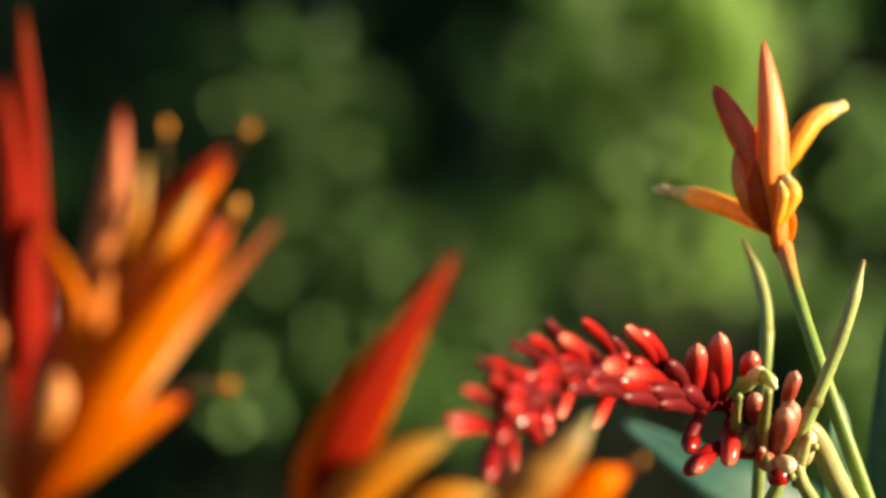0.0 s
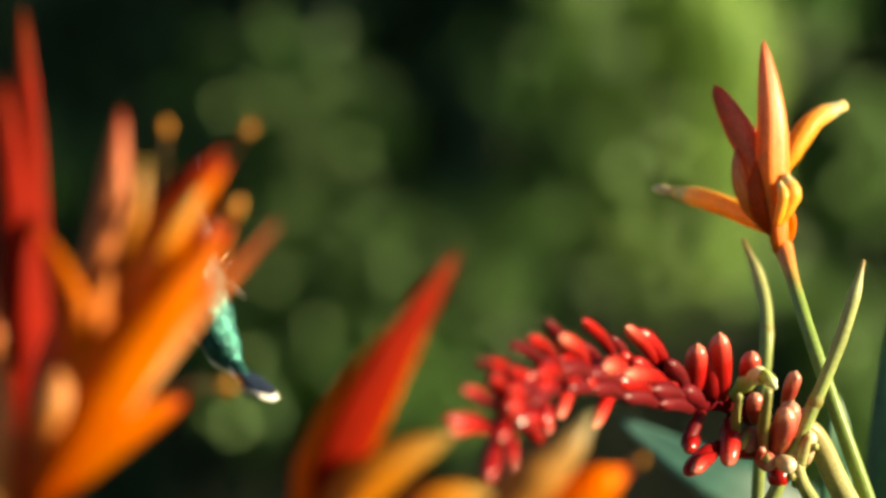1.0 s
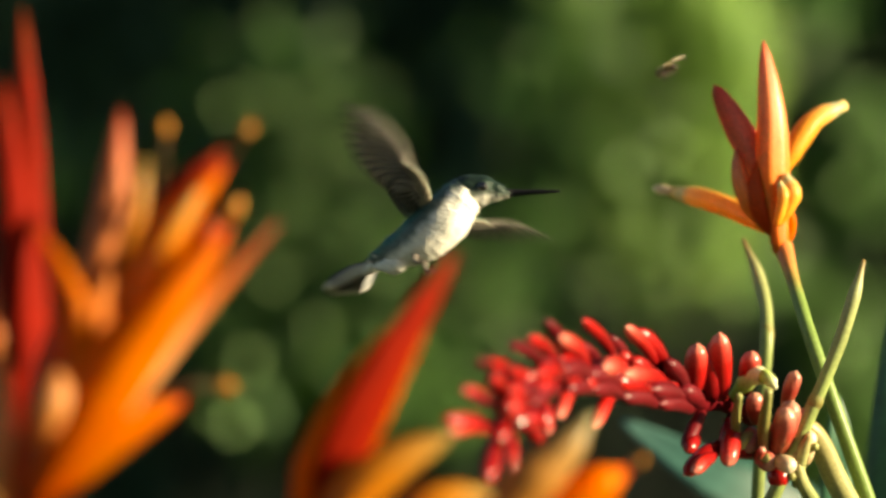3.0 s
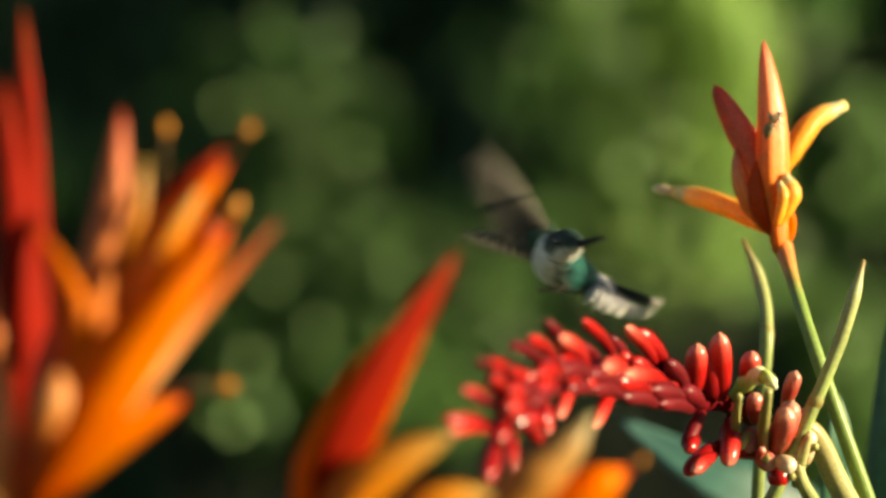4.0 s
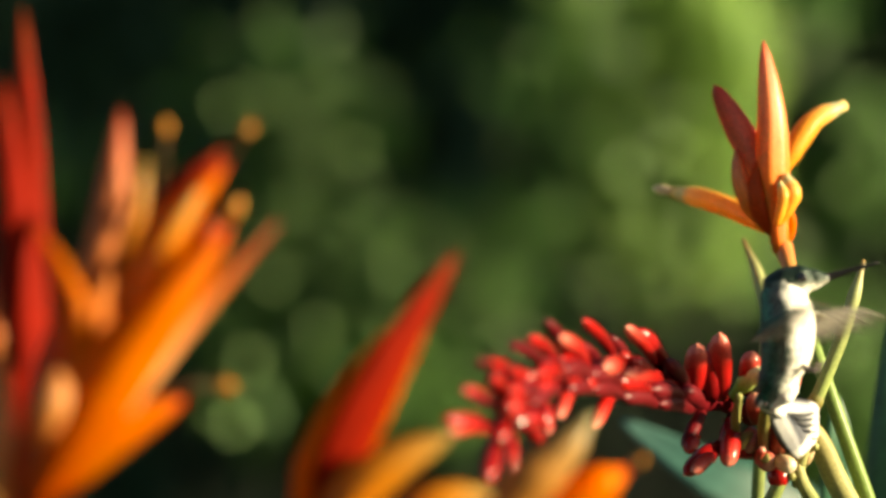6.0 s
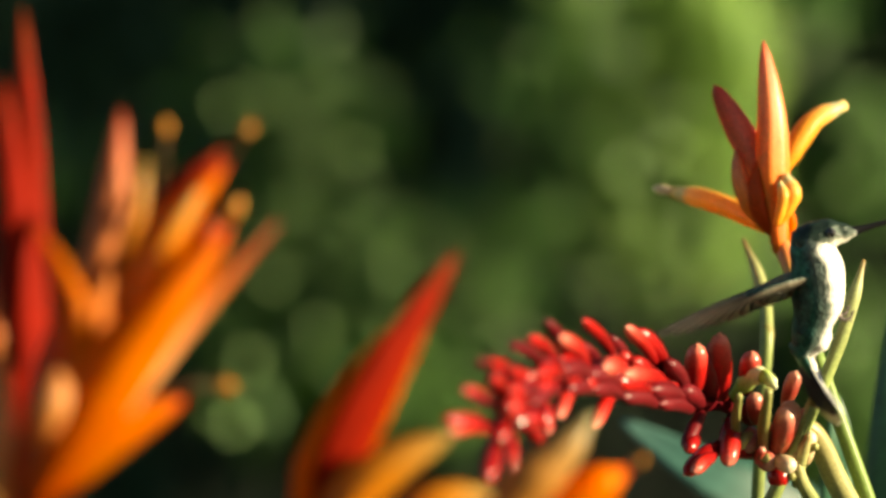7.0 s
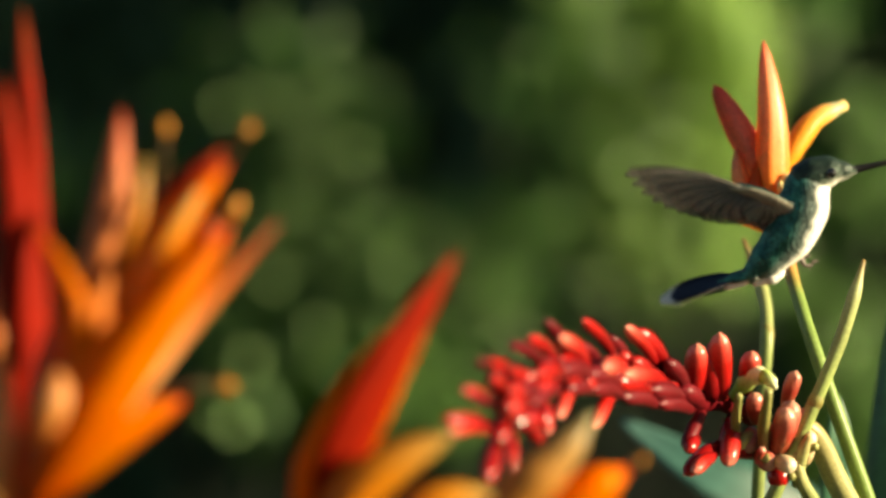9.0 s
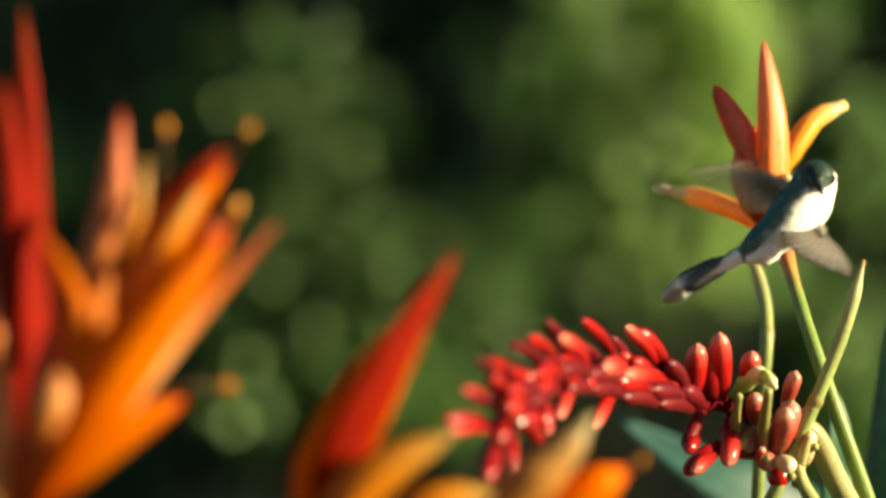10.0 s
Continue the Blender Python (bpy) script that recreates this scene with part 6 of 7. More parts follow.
    walk(right_wing, [
        (0.000, pose(0.0065, 0.0080, 0.0045, -29.6, 55.7, 29.1)),
        (0.100, pose(0.0065, 0.0080, 0.0045, -42.5, 18.3, 12.9)),
        (0.200, pose(0.0065, 0.0080, 0.0045, -44.7, -40.3, 8.5)),
        (0.300, pose(0.0065, 0.0080, 0.0045, -64.8, -36.2, 34.7)),
        (0.400, pose(0.0065, 0.0080, 0.0045, -38.8, 9.5, 10.5)),
        (0.500, pose(0.0065, 0.0080, 0.0045, -68.9, -41.6, 40.4)),
        (0.533, pose(0.0065, 0.0080, 0.0045, -45.4, 6.9, 21.6)),
        (0.600, pose(0.0065, 0.0080, 0.0045, -28.8, 58.3, 20.5)),
        (0.700, pose(0.0065, 0.0080, 0.0045, -31.4, 19.5, 11.0)),
        (0.800, pose(0.0065, 0.0080, 0.0045, -33.9, -20.0, 10.0)),
        (0.900, pose(0.0065, 0.0080, 0.0045, -22.9, 28.3, 14.5)),
        (1.000, pose(0.0065, 0.0080, 0.0045, -11.9, 56.4, 27.3)),
        (1.100, pose(0.0065, 0.0080, 0.0045, -31.1, 38.6, 15.3)),
        (1.200, pose(0.0065, 0.0080, 0.0045, -35.2, -0.5, 10.0)),
        (1.300, pose(0.0065, 0.0080, 0.0045, -38.6, -30.0, 10.1)),
        (1.400, pose(0.0065, 0.0080, 0.0045, -35.9, -66.7, -3.4)),
        (1.433, pose(0.0065, 0.0080, 0.0045, -98.8, -69.8, -9.0)),
        (1.467, pose(0.0065, 0.0080, 0.0045, -173.4, -72.9, -2.4)),
        (1.500, pose(0.0065, 0.0080, 0.0045, 6.6, -79.2, 169.0)),
        (1.533, pose(0.0065, 0.0080, 0.0045, -6.2, -77.2, -173.1)),
        (1.567, pose(0.0065, 0.0080, 0.0045, 22.6, -59.0, -138.1)),
        (1.600, pose(0.0065, 0.0080, 0.0045, 55.5, -50.3, -103.2)),
        (1.667, pose(0.0065, 0.0080, 0.0045, -10.2, -56.6, -25.6)),
        (1.700, pose(0.0065, 0.0080, 0.0045, -40.7, -25.4, 18.2)),
        (1.733, pose(0.0065, 0.0080, 0.0045, -22.8, 25.8, 28.6)),
        (1.800, pose(0.0065, 0.0080, 0.0045, 38.4, 62.0, 85.7)),
        (1.900, pose(0.0065, 0.0080, 0.0045, -31.9, 59.5, -7.9)),
        (1.933, pose(0.0065, 0.0080, 0.0045, -32.3, -27.9, 11.8)),
        (1.967, pose(0.0065, 0.0080, 0.0045, -171.8, -58.2, 156.6)),
        (2.000, pose(0.0065, 0.0080, 0.0045, -135.1, -75.5, 112.7)),
        (2.033, pose(0.0065, 0.0080, 0.0045, 146.9, -43.9, -153.7)),
        (2.067, pose(0.0065, 0.0080, 0.0045, -36.4, -83.6, 31.5)),
        (2.100, pose(0.0065, 0.0080, 0.0045, -32.0, -31.1, 29.1)),
        (2.200, pose(0.0065, 0.0080, 0.0045, -26.0, -36.9, 10.4)),
        (2.300, pose(0.0065, 0.0080, 0.0045, -17.4, -78.4, -7.9)),
        (2.400, pose(0.0065, 0.0080, 0.0045, -22.1, -37.9, 3.1)),
        (2.433, pose(0.0065, 0.0080, 0.0045, -7.8, -76.5, -11.0)),
        (2.500, pose(0.0065, 0.0080, 0.0045, 150.4, -24.3, -168.8)),
        (2.600, pose(0.0065, 0.0080, 0.0045, 174.8, -74.6, -175.0)),
        (2.667, pose(0.0065, 0.0080, 0.0045, -11.0, -27.1, 7.9)),
        (2.700, pose(0.0065, 0.0080, 0.0045, -14.8, 51.1, 2.9)),
        (2.900, pose(0.0065, 0.0080, 0.0045, -3.9, 25.6, 45.4)),
        (3.000, pose(0.0065, 0.0080, 0.0045, -16.5, -10.4, 11.1)),
        (3.100, pose(0.0065, 0.0080, 0.0045, -4.0, -46.9, -27.8)),
        (3.200, pose(0.0065, 0.0080, 0.0045, -22.2, -16.1, 15.2)),
        (3.300, pose(0.0065, 0.0080, 0.0045, -15.8, 17.6, 48.4)),
        (3.400, pose(0.0065, 0.0080, 0.0045, -18.5, -17.9, 18.5)),
        (3.500, pose(0.0065, 0.0080, 0.0045, 3.7, -48.5, -24.2)),
        (3.700, pose(0.0065, 0.0080, 0.0045, -56.9, 1.8, 14.0)),
        (3.733, pose(0.0065, 0.0080, 0.0045, -60.3, 33.7, -17.8)),
        (3.800, pose(0.0065, 0.0080, 0.0045, -94.6, 55.3, -73.3)),
        (3.900, pose(0.0065, 0.0080, 0.0045, -33.9, 25.5, -8.2)),
        (3.967, pose(0.0065, 0.0080, 0.0045, -22.3, 60.1, -34.1)),
        (4.000, pose(0.0065, 0.0080, 0.0045, -9.9, 59.3, -28.7)),
        (4.033, pose(0.0065, 0.0080, 0.0045, -34.4, 72.9, -51.4)),
        (4.100, pose(0.0065, 0.0080, 0.0045, 33.0, 56.7, 56.4)),
        (4.167, pose(0.0065, 0.0080, 0.0045, -1.2, 27.2, 18.0)),
        (4.200, pose(0.0065, 0.0080, 0.0045, -11.0, -9.8, 2.2)),
        (4.300, pose(0.0065, 0.0080, 0.0045, 75.5, -70.1, -74.9)),
        (4.333, pose(0.0065, 0.0080, 0.0045, -18.7, -57.4, 33.2)),
        (4.400, pose(0.0065, 0.0080, 0.0045, -27.3, -19.0, 58.6)),
        (4.433, pose(0.0065, 0.0080, 0.0045, -0.3, -41.0, 0.7)),
        (4.467, pose(0.0065, 0.0080, 0.0045, 36.7, -30.0, -65.3)),
        (4.500, pose(0.0065, 0.0080, 0.0045, 34.1, 39.1, -39.5)),
        (4.533, pose(0.0065, 0.0080, 0.0045, 77.1, 54.6, 27.9)),
        (4.567, pose(0.0065, 0.0080, 0.0045, 42.2, 51.4, -38.3)),
        (4.600, pose(0.0065, 0.0080, 0.0045, 30.1, 32.4, -84.5)),
        (4.700, pose(0.0065, 0.0080, 0.0045, 37.4, 14.6, -73.5)),
        (4.800, pose(0.0065, 0.0080, 0.0045, 16.2, -7.1, -30.8)),
        (4.867, pose(0.0065, 0.0080, 0.0045, -12.6, -21.7, 18.6)),
        (4.900, pose(0.0065, 0.0080, 0.0045, -42.7, -9.3, 68.8)),
        (4.933, pose(0.0065, 0.0080, 0.0045, 17.3, -14.9, 65.5)),
        (5.000, pose(0.0065, 0.0080, 0.0045, 78.3, -14.8, 58.8)),
        (5.067, pose(0.0065, 0.0080, 0.0045, 37.6, -3.5, 11.0)),
        (5.100, pose(0.0065, 0.0080, 0.0045, 1.1, -26.0, -33.9)),
        (5.200, pose(0.0065, 0.0080, 0.0045, -31.4, -30.2, -17.6)),
        (5.300, pose(0.0065, 0.0080, 0.0045, 0.6, -18.5, -41.8)),
        (5.333, pose(0.0065, 0.0080, 0.0045, 33.5, 16.2, 15.7)),
        (5.400, pose(0.0065, 0.0080, 0.0045, 79.4, 2.1, 81.6)),
        (5.433, pose(0.0065, 0.0080, 0.0045, 87.6, -5.9, 133.5)),
        (5.467, pose(0.0065, 0.0080, 0.0045, 86.4, -17.3, -174.1)),
        (5.500, pose(0.0065, 0.0080, 0.0045, 87.6, -7.2, -119.9)),
        (5.533, pose(0.0065, 0.0080, 0.0045, 36.6, -67.4, -65.4)),
        (5.600, pose(0.0065, 0.0080, 0.0045, -52.4, -43.0, 36.0)),
        (5.700, pose(0.0065, 0.0080, 0.0045, -39.8, -23.2, 29.2)),
        (5.900, pose(0.0065, 0.0080, 0.0045, -25.2, 48.6, 16.8)),
        (6.067, pose(0.0065, 0.0080, 0.0045, -39.9, -4.6, 15.0)),
        (6.200, pose(0.0065, 0.0080, 0.0045, -63.9, -55.9, 33.0)),
        (6.333, pose(0.0065, 0.0080, 0.0045, -39.4, -4.8, 15.5)),
        (6.500, pose(0.0065, 0.0080, 0.0045, -23.6, 48.1, 18.4)),
        (6.800, pose(0.0065, 0.0080, 0.0045, -29.5, 11.6, 27.3)),
        (6.900, pose(0.0065, 0.0080, 0.0045, -24.3, 17.8, -31.3)),
        (6.933, pose(0.0065, 0.0080, 0.0045, -17.6, -12.4, -38.9)),
        (7.000, pose(0.0065, 0.0080, 0.0045, 34.2, -61.9, -91.8)),
        (7.100, pose(0.0065, 0.0080, 0.0045, -9.6, -39.6, -27.7)),
        (7.200, pose(0.0065, 0.0080, 0.0045, -13.1, -28.0, -24.3)),
        (7.300, pose(0.0065, 0.0080, 0.0045, -28.3, 25.1, 14.5)),
        (7.400, pose(0.0065, 0.0080, 0.0045, -11.3, 1.0, -35.0)),
        (7.467, pose(0.0065, 0.0080, 0.0045, 14.6, -68.2, -21.8)),
        (7.500, pose(0.0065, 0.0080, 0.0045, 12.7, -62.3, -13.2)),
        (7.533, pose(0.0065, 0.0080, 0.0045, 11.2, -51.9, -17.1)),
        (7.600, pose(0.0065, 0.0080, 0.0045, -12.0, -60.1, -43.4)),
        (7.700, pose(0.0065, 0.0080, 0.0045, -7.1, -5.7, -31.0)),
        (7.800, pose(0.0065, 0.0080, 0.0045, -20.7, 1.0, -8.7)),
        (7.900, pose(0.0065, 0.0080, 0.0045, -24.4, -17.6, 4.1)),
        (7.933, pose(0.0065, 0.0080, 0.0045, 33.5, -21.0, 7.8)),
        (7.967, pose(0.0065, 0.0080, 0.0045, 93.0, -25.8, 6.7)),
        (8.000, pose(0.0065, 0.0080, 0.0045, 154.4, -27.2, 1.4)),
        (8.033, pose(0.0065, 0.0080, 0.0045, 111.3, -22.0, -24.2)),
        (8.067, pose(0.0065, 0.0080, 0.0045, 68.5, -34.3, -47.4)),
        (8.100, pose(0.0065, 0.0080, 0.0045, 20.6, -57.5, -55.7)),
        (8.200, pose(0.0065, 0.0080, 0.0045, 5.4, -36.3, -34.5)),
        (8.300, pose(0.0065, 0.0080, 0.0045, -21.4, 0.7, 3.4)),
        (8.400, pose(0.0065, 0.0080, 0.0045, 36.1, 1.8, 28.9)),
        (8.500, pose(0.0065, 0.0080, 0.0045, 73.7, 8.1, 42.2)),
        (8.533, pose(0.0065, 0.0080, 0.0045, 29.1, -0.4, 3.0)),
        (8.600, pose(0.0065, 0.0080, 0.0045, -13.7, -12.2, -9.3)),
        (8.700, pose(0.0065, 0.0080, 0.0045, 3.4, -9.8, -34.7)),
        (8.800, pose(0.0065, 0.0080, 0.0045, 19.1, -24.2, -54.8)),
        (8.900, pose(0.0065, 0.0080, 0.0045, 34.2, -50.8, -75.9)),
        (9.000, pose(0.0065, 0.0080, 0.0045, 100.7, -62.9, -131.5)),
        (9.100, pose(0.0065, 0.0080, 0.0045, 107.8, -65.0, -128.0)),
        (9.200, pose(0.0065, 0.0080, 0.0045, 113.6, -69.9, -138.2)),
        (9.267, pose(0.0065, 0.0080, 0.0045, -9.6, -61.1, -13.6)),
        (9.300, pose(0.0065, 0.0080, 0.0045, -23.3, -19.2, 1.8)),
        (9.367, pose(0.0065, 0.0080, 0.0045, 9.1, 20.9, 9.6)),
        (9.400, pose(0.0065, 0.0080, 0.0045, 64.5, 45.3, 49.6)),
        (9.433, pose(0.0065, 0.0080, 0.0045, 14.8, 46.7, 31.3)),
        (9.500, pose(0.0065, 0.0080, 0.0045, -68.0, 25.6, 16.3)),
        (9.600, pose(0.0065, 0.0080, 0.0045, -15.4, -14.8, -12.0)),
        (9.700, pose(0.0065, 0.0080, 0.0045, -16.5, -34.3, -14.1)),
        (9.800, pose(0.0065, 0.0080, 0.0045, -18.9, -9.3, -3.8)),
        (9.900, pose(0.0065, 0.0080, 0.0045, -14.9, 24.0, 20.4)),
        (9.933, pose(0.0065, 0.0080, 0.0045, -38.9, -50.2, -4.5)),
        (9.967, pose(0.0065, 0.0080, 0.0045, 126.2, -51.9, 162.8)),
        (10.000, pose(0.0065, 0.0080, 0.0045, 96.5, -62.3, -173.9)),
    ])
    walk(left_wing, [
        (0.000, pose(-0.0065, 0.0080, 0.0045, -16.3, -55.7, -29.1)),
        (0.100, pose(-0.0065, 0.0080, 0.0045, -36.9, -18.3, -12.9)),
        (0.200, pose(-0.0065, 0.0080, 0.0045, -53.2, 40.3, -8.5)),
        (0.300, pose(-0.0065, 0.0080, 0.0045, -112.3, 44.5, -112.4)),
        (0.333, pose(-0.0065, 0.0080, 0.0045, -55.7, 32.0, -44.9)),
        (0.400, pose(-0.0065, 0.0080, 0.0045, -36.9, -9.5, -10.5)),
        (0.467, pose(-0.0065, 0.0080, 0.0045, -8.1, 0.9, -12.9)),
        (0.500, pose(-0.0065, 0.0080, 0.0045, -11.4, 37.8, -20.6)),
        (0.533, pose(-0.0065, 0.0080, 0.0045, -46.0, 77.2, -58.0)),
        (0.567, pose(-0.0065, 0.0080, 0.0045, -20.0, 10.1, -29.0)),
        (0.600, pose(-0.0065, 0.0080, 0.0045, -22.3, -58.3, -20.5)),
        (0.633, pose(-0.0065, 0.0080, 0.0045, 135.7, -69.7, -133.4)),
        (0.700, pose(-0.0065, 0.0080, 0.0045, -177.3, -26.3, -128.9)),
        (0.800, pose(-0.0065, 0.0080, 0.0045, 117.9, -43.9, -101.4)),
        (0.867, pose(-0.0065, 0.0080, 0.0045, 32.8, -58.4, -45.1)),
        (0.900, pose(-0.0065, 0.0080, 0.0045, -28.7, -28.3, -14.5)),
        (1.000, pose(-0.0065, 0.0080, 0.0045, -22.4, -56.4, -27.3)),
        (1.100, pose(-0.0065, 0.0080, 0.0045, -23.4, -38.6, -15.3)),
        (1.200, pose(-0.0065, 0.0080, 0.0045, -34.0, 0.5, -10.0)),
        (1.300, pose(-0.0065, 0.0080, 0.0045, -44.4, 30.0, -10.1)),
        (1.400, pose(-0.0065, 0.0080, 0.0045, -28.0, -12.6, 19.4)),
        (1.433, pose(-0.0065, 0.0080, 0.0045, -2.6, 23.2, 3.9)),
        (1.467, pose(-0.0065, 0.0080, 0.0045, 26.5, 62.1, 7.1)),
        (1.500, pose(-0.0065, 0.0080, 0.0045, 101.2, 81.5, 75.9)),
        (1.533, pose(-0.0065, 0.0080, 0.0045, 179.9, 35.4, 158.0)),
        (1.567, pose(-0.0065, 0.0080, 0.0045, -51.3, 74.5, -50.4)),
        (1.600, pose(-0.0065, 0.0080, 0.0045, -37.4, 10.0, -10.0)),
        (1.700, pose(-0.0065, 0.0080, 0.0045, -27.3, -44.1, -11.1)),
        (1.733, pose(-0.0065, 0.0080, 0.0045, -42.4, 22.7, -4.8)),
        (1.800, pose(-0.0065, 0.0080, 0.0045, -137.7, 81.9, -91.8)),
        (1.867, pose(-0.0065, 0.0080, 0.0045, 165.1, 8.8, -161.3)),
        (1.900, pose(-0.0065, 0.0080, 0.0045, -168.5, -65.5, 164.9)),
        (1.933, pose(-0.0065, 0.0080, 0.0045, -52.7, -54.8, 37.9)),
        (1.967, pose(-0.0065, 0.0080, 0.0045, -44.6, -5.0, 14.9)),
        (2.000, pose(-0.0065, 0.0080, 0.0045, -65.6, 34.0, -43.9)),
        (2.033, pose(-0.0065, 0.0080, 0.0045, -30.4, 48.0, -39.5)),
        (2.100, pose(-0.0065, 0.0080, 0.0045, -26.2, 28.2, -21.4)),
        (2.200, pose(-0.0065, 0.0080, 0.0045, -13.3, -20.4, -24.5)),
        (2.300, pose(-0.0065, 0.0080, 0.0045, -7.3, -41.7, -22.6)),
        (2.400, pose(-0.0065, 0.0080, 0.0045, -21.9, 9.3, -13.9)),
        (2.467, pose(-0.0065, 0.0080, 0.0045, -68.7, -33.5, 31.8)),
        (2.500, pose(-0.0065, 0.0080, 0.0045, -50.4, -10.9, 5.2)),
        (2.533, pose(-0.0065, 0.0080, 0.0045, -52.5, 15.4, -12.1)),
        (2.567, pose(-0.0065, 0.0080, 0.0045, -35.2, -32.7, 11.3)),
        (2.600, pose(-0.0065, 0.0080, 0.0045, -63.4, -82.5, 64.0)),
        (2.700, pose(-0.0065, 0.0080, 0.0045, -179.0, -72.2, 178.8)),
        (2.800, pose(-0.0065, 0.0080, 0.0045, 1.8, -65.5, -32.2)),
        (2.900, pose(-0.0065, 0.0080, 0.0045, -20.6, -25.6, -45.4)),
        (3.000, pose(-0.0065, 0.0080, 0.0045, -21.9, 13.8, -15.6)),
        (3.100, pose(-0.0065, 0.0080, 0.0045, 3.8, 46.9, 27.8)),
        (3.200, pose(-0.0065, 0.0080, 0.0045, -17.4, 16.9, -16.1)),
        (3.300, pose(-0.0065, 0.0080, 0.0045, -13.4, -17.6, -48.4)),
        (3.400, pose(-0.0065, 0.0080, 0.0045, -26.2, 14.8, -14.7)),
        (3.500, pose(-0.0065, 0.0080, 0.0045, -16.2, 48.5, 24.2)),
        (3.700, pose(-0.0065, 0.0080, 0.0045, -57.1, -1.8, -14.0)),
        (3.733, pose(-0.0065, 0.0080, 0.0045, -50.3, 66.1, -23.8)),
        (3.800, pose(-0.0065, 0.0080, 0.0045, 138.8, 45.6, 152.8)),
        (3.833, pose(-0.0065, 0.0080, 0.0045, -90.6, 71.5, -75.3)),
        (3.900, pose(-0.0065, 0.0080, 0.0045, -63.1, 16.1, -46.4)),
        (3.933, pose(-0.0065, 0.0080, 0.0045, -27.3, -24.5, -64.0)),
        (3.967, pose(-0.0065, 0.0080, 0.0045, 34.6, -38.6, -113.7)),
        (4.000, pose(-0.0065, 0.0080, 0.0045, 85.2, -9.7, -151.0)),
        (4.033, pose(-0.0065, 0.0080, 0.0045, 45.0, -38.6, -117.4)),
        (4.067, pose(-0.0065, 0.0080, 0.0045, -12.5, -33.3, -65.7)),
        (4.100, pose(-0.0065, 0.0080, 0.0045, -46.1, 0.2, -39.4)),
        (4.200, pose(-0.0065, 0.0080, 0.0045, -10.3, 9.8, -2.2)),
        (4.300, pose(-0.0065, 0.0080, 0.0045, -7.2, 33.4, -1.2)),
        (4.400, pose(-0.0065, 0.0080, 0.0045, -22.6, 19.0, -58.6)),
        (4.433, pose(-0.0065, 0.0080, 0.0045, 39.3, -0.1, -69.1)),
        (4.467, pose(-0.0065, 0.0080, 0.0045, 103.0, 0.4, -90.9)),
        (4.500, pose(-0.0065, 0.0080, 0.0045, 90.5, 10.5, -82.1)),
        (4.533, pose(-0.0065, 0.0080, 0.0045, 104.6, -9.3, -59.4)),
        (4.600, pose(-0.0065, 0.0080, 0.0045, 46.3, -29.6, -89.8)),
        (4.667, pose(-0.0065, 0.0080, 0.0045, 12.8, -15.4, -47.1)),
        (4.700, pose(-0.0065, 0.0080, 0.0045, -3.9, 14.2, -17.3)),
        (4.733, pose(-0.0065, 0.0080, 0.0045, -45.2, 43.3, -51.3)),
        (4.800, pose(-0.0065, 0.0080, 0.0045, -105.8, 37.1, -105.6)),
        (4.867, pose(-0.0065, 0.0080, 0.0045, -45.7, 24.0, -57.0)),
        (4.900, pose(-0.0065, 0.0080, 0.0045, -10.2, -15.4, -38.5)),
        (5.000, pose(-0.0065, 0.0080, 0.0045, -1.3, -29.8, -55.4)),
        (5.100, pose(-0.0065, 0.0080, 0.0045, -25.6, 8.6, -9.2)),
        (5.200, pose(-0.0065, 0.0080, 0.0045, -22.5, 61.2, 19.4)),
        (5.300, pose(-0.0065, 0.0080, 0.0045, -34.6, 26.0, -20.6)),
        (5.400, pose(-0.0065, 0.0080, 0.0045, -19.3, 2.1, 2.5)),
        (5.467, pose(-0.0065, 0.0080, 0.0045, 18.0, 21.2, 26.5)),
        (5.500, pose(-0.0065, 0.0080, 0.0045, 51.1, 3.7, 58.0)),
        (5.600, pose(-0.0065, 0.0080, 0.0045, 57.3, 54.3, 54.3)),
        (5.700, pose(-0.0065, 0.0080, 0.0045, -10.7, 31.3, 38.2)),
        (5.800, pose(-0.0065, 0.0080, 0.0045, -28.1, -6.9, 9.3)),
        (5.900, pose(-0.0065, 0.0080, 0.0045, -25.8, -48.6, -16.8)),
        (6.067, pose(-0.0065, 0.0080, 0.0045, -39.9, 4.6, -15.3)),
        (6.200, pose(-0.0065, 0.0080, 0.0045, -63.3, 55.9, -33.0)),
        (6.333, pose(-0.0065, 0.0080, 0.0045, -38.9, 4.8, -15.5)),
        (6.500, pose(-0.0065, 0.0080, 0.0045, -23.0, -48.1, -18.4)),
        (6.800, pose(-0.0065, 0.0080, 0.0045, -20.4, -52.8, -20.8)),
        (6.900, pose(-0.0065, 0.0080, 0.0045, -29.2, -19.5, -11.0)),
        (6.933, pose(-0.0065, 0.0080, 0.0045, -39.8, 2.4, 11.9)),
        (7.000, pose(-0.0065, 0.0080, 0.0045, -30.9, 49.3, 60.7)),
        (7.100, pose(-0.0065, 0.0080, 0.0045, -15.1, 18.9, 23.6)),
        (7.200, pose(-0.0065, 0.0080, 0.0045, -17.8, 7.4, 23.5)),
        (7.300, pose(-0.0065, 0.0080, 0.0045, -26.7, -22.8, -20.7)),
        (7.400, pose(-0.0065, 0.0080, 0.0045, -32.8, 0.6, -20.0)),
        (7.467, pose(-0.0065, 0.0080, 0.0045, 46.6, 33.9, 4.1)),
        (7.500, pose(-0.0065, 0.0080, 0.0045, 54.6, 40.8, 23.7)),
        (7.533, pose(-0.0065, 0.0080, 0.0045, 70.3, 48.8, 37.5)),
        (7.567, pose(-0.0065, 0.0080, 0.0045, 33.5, 66.2, 49.7)),
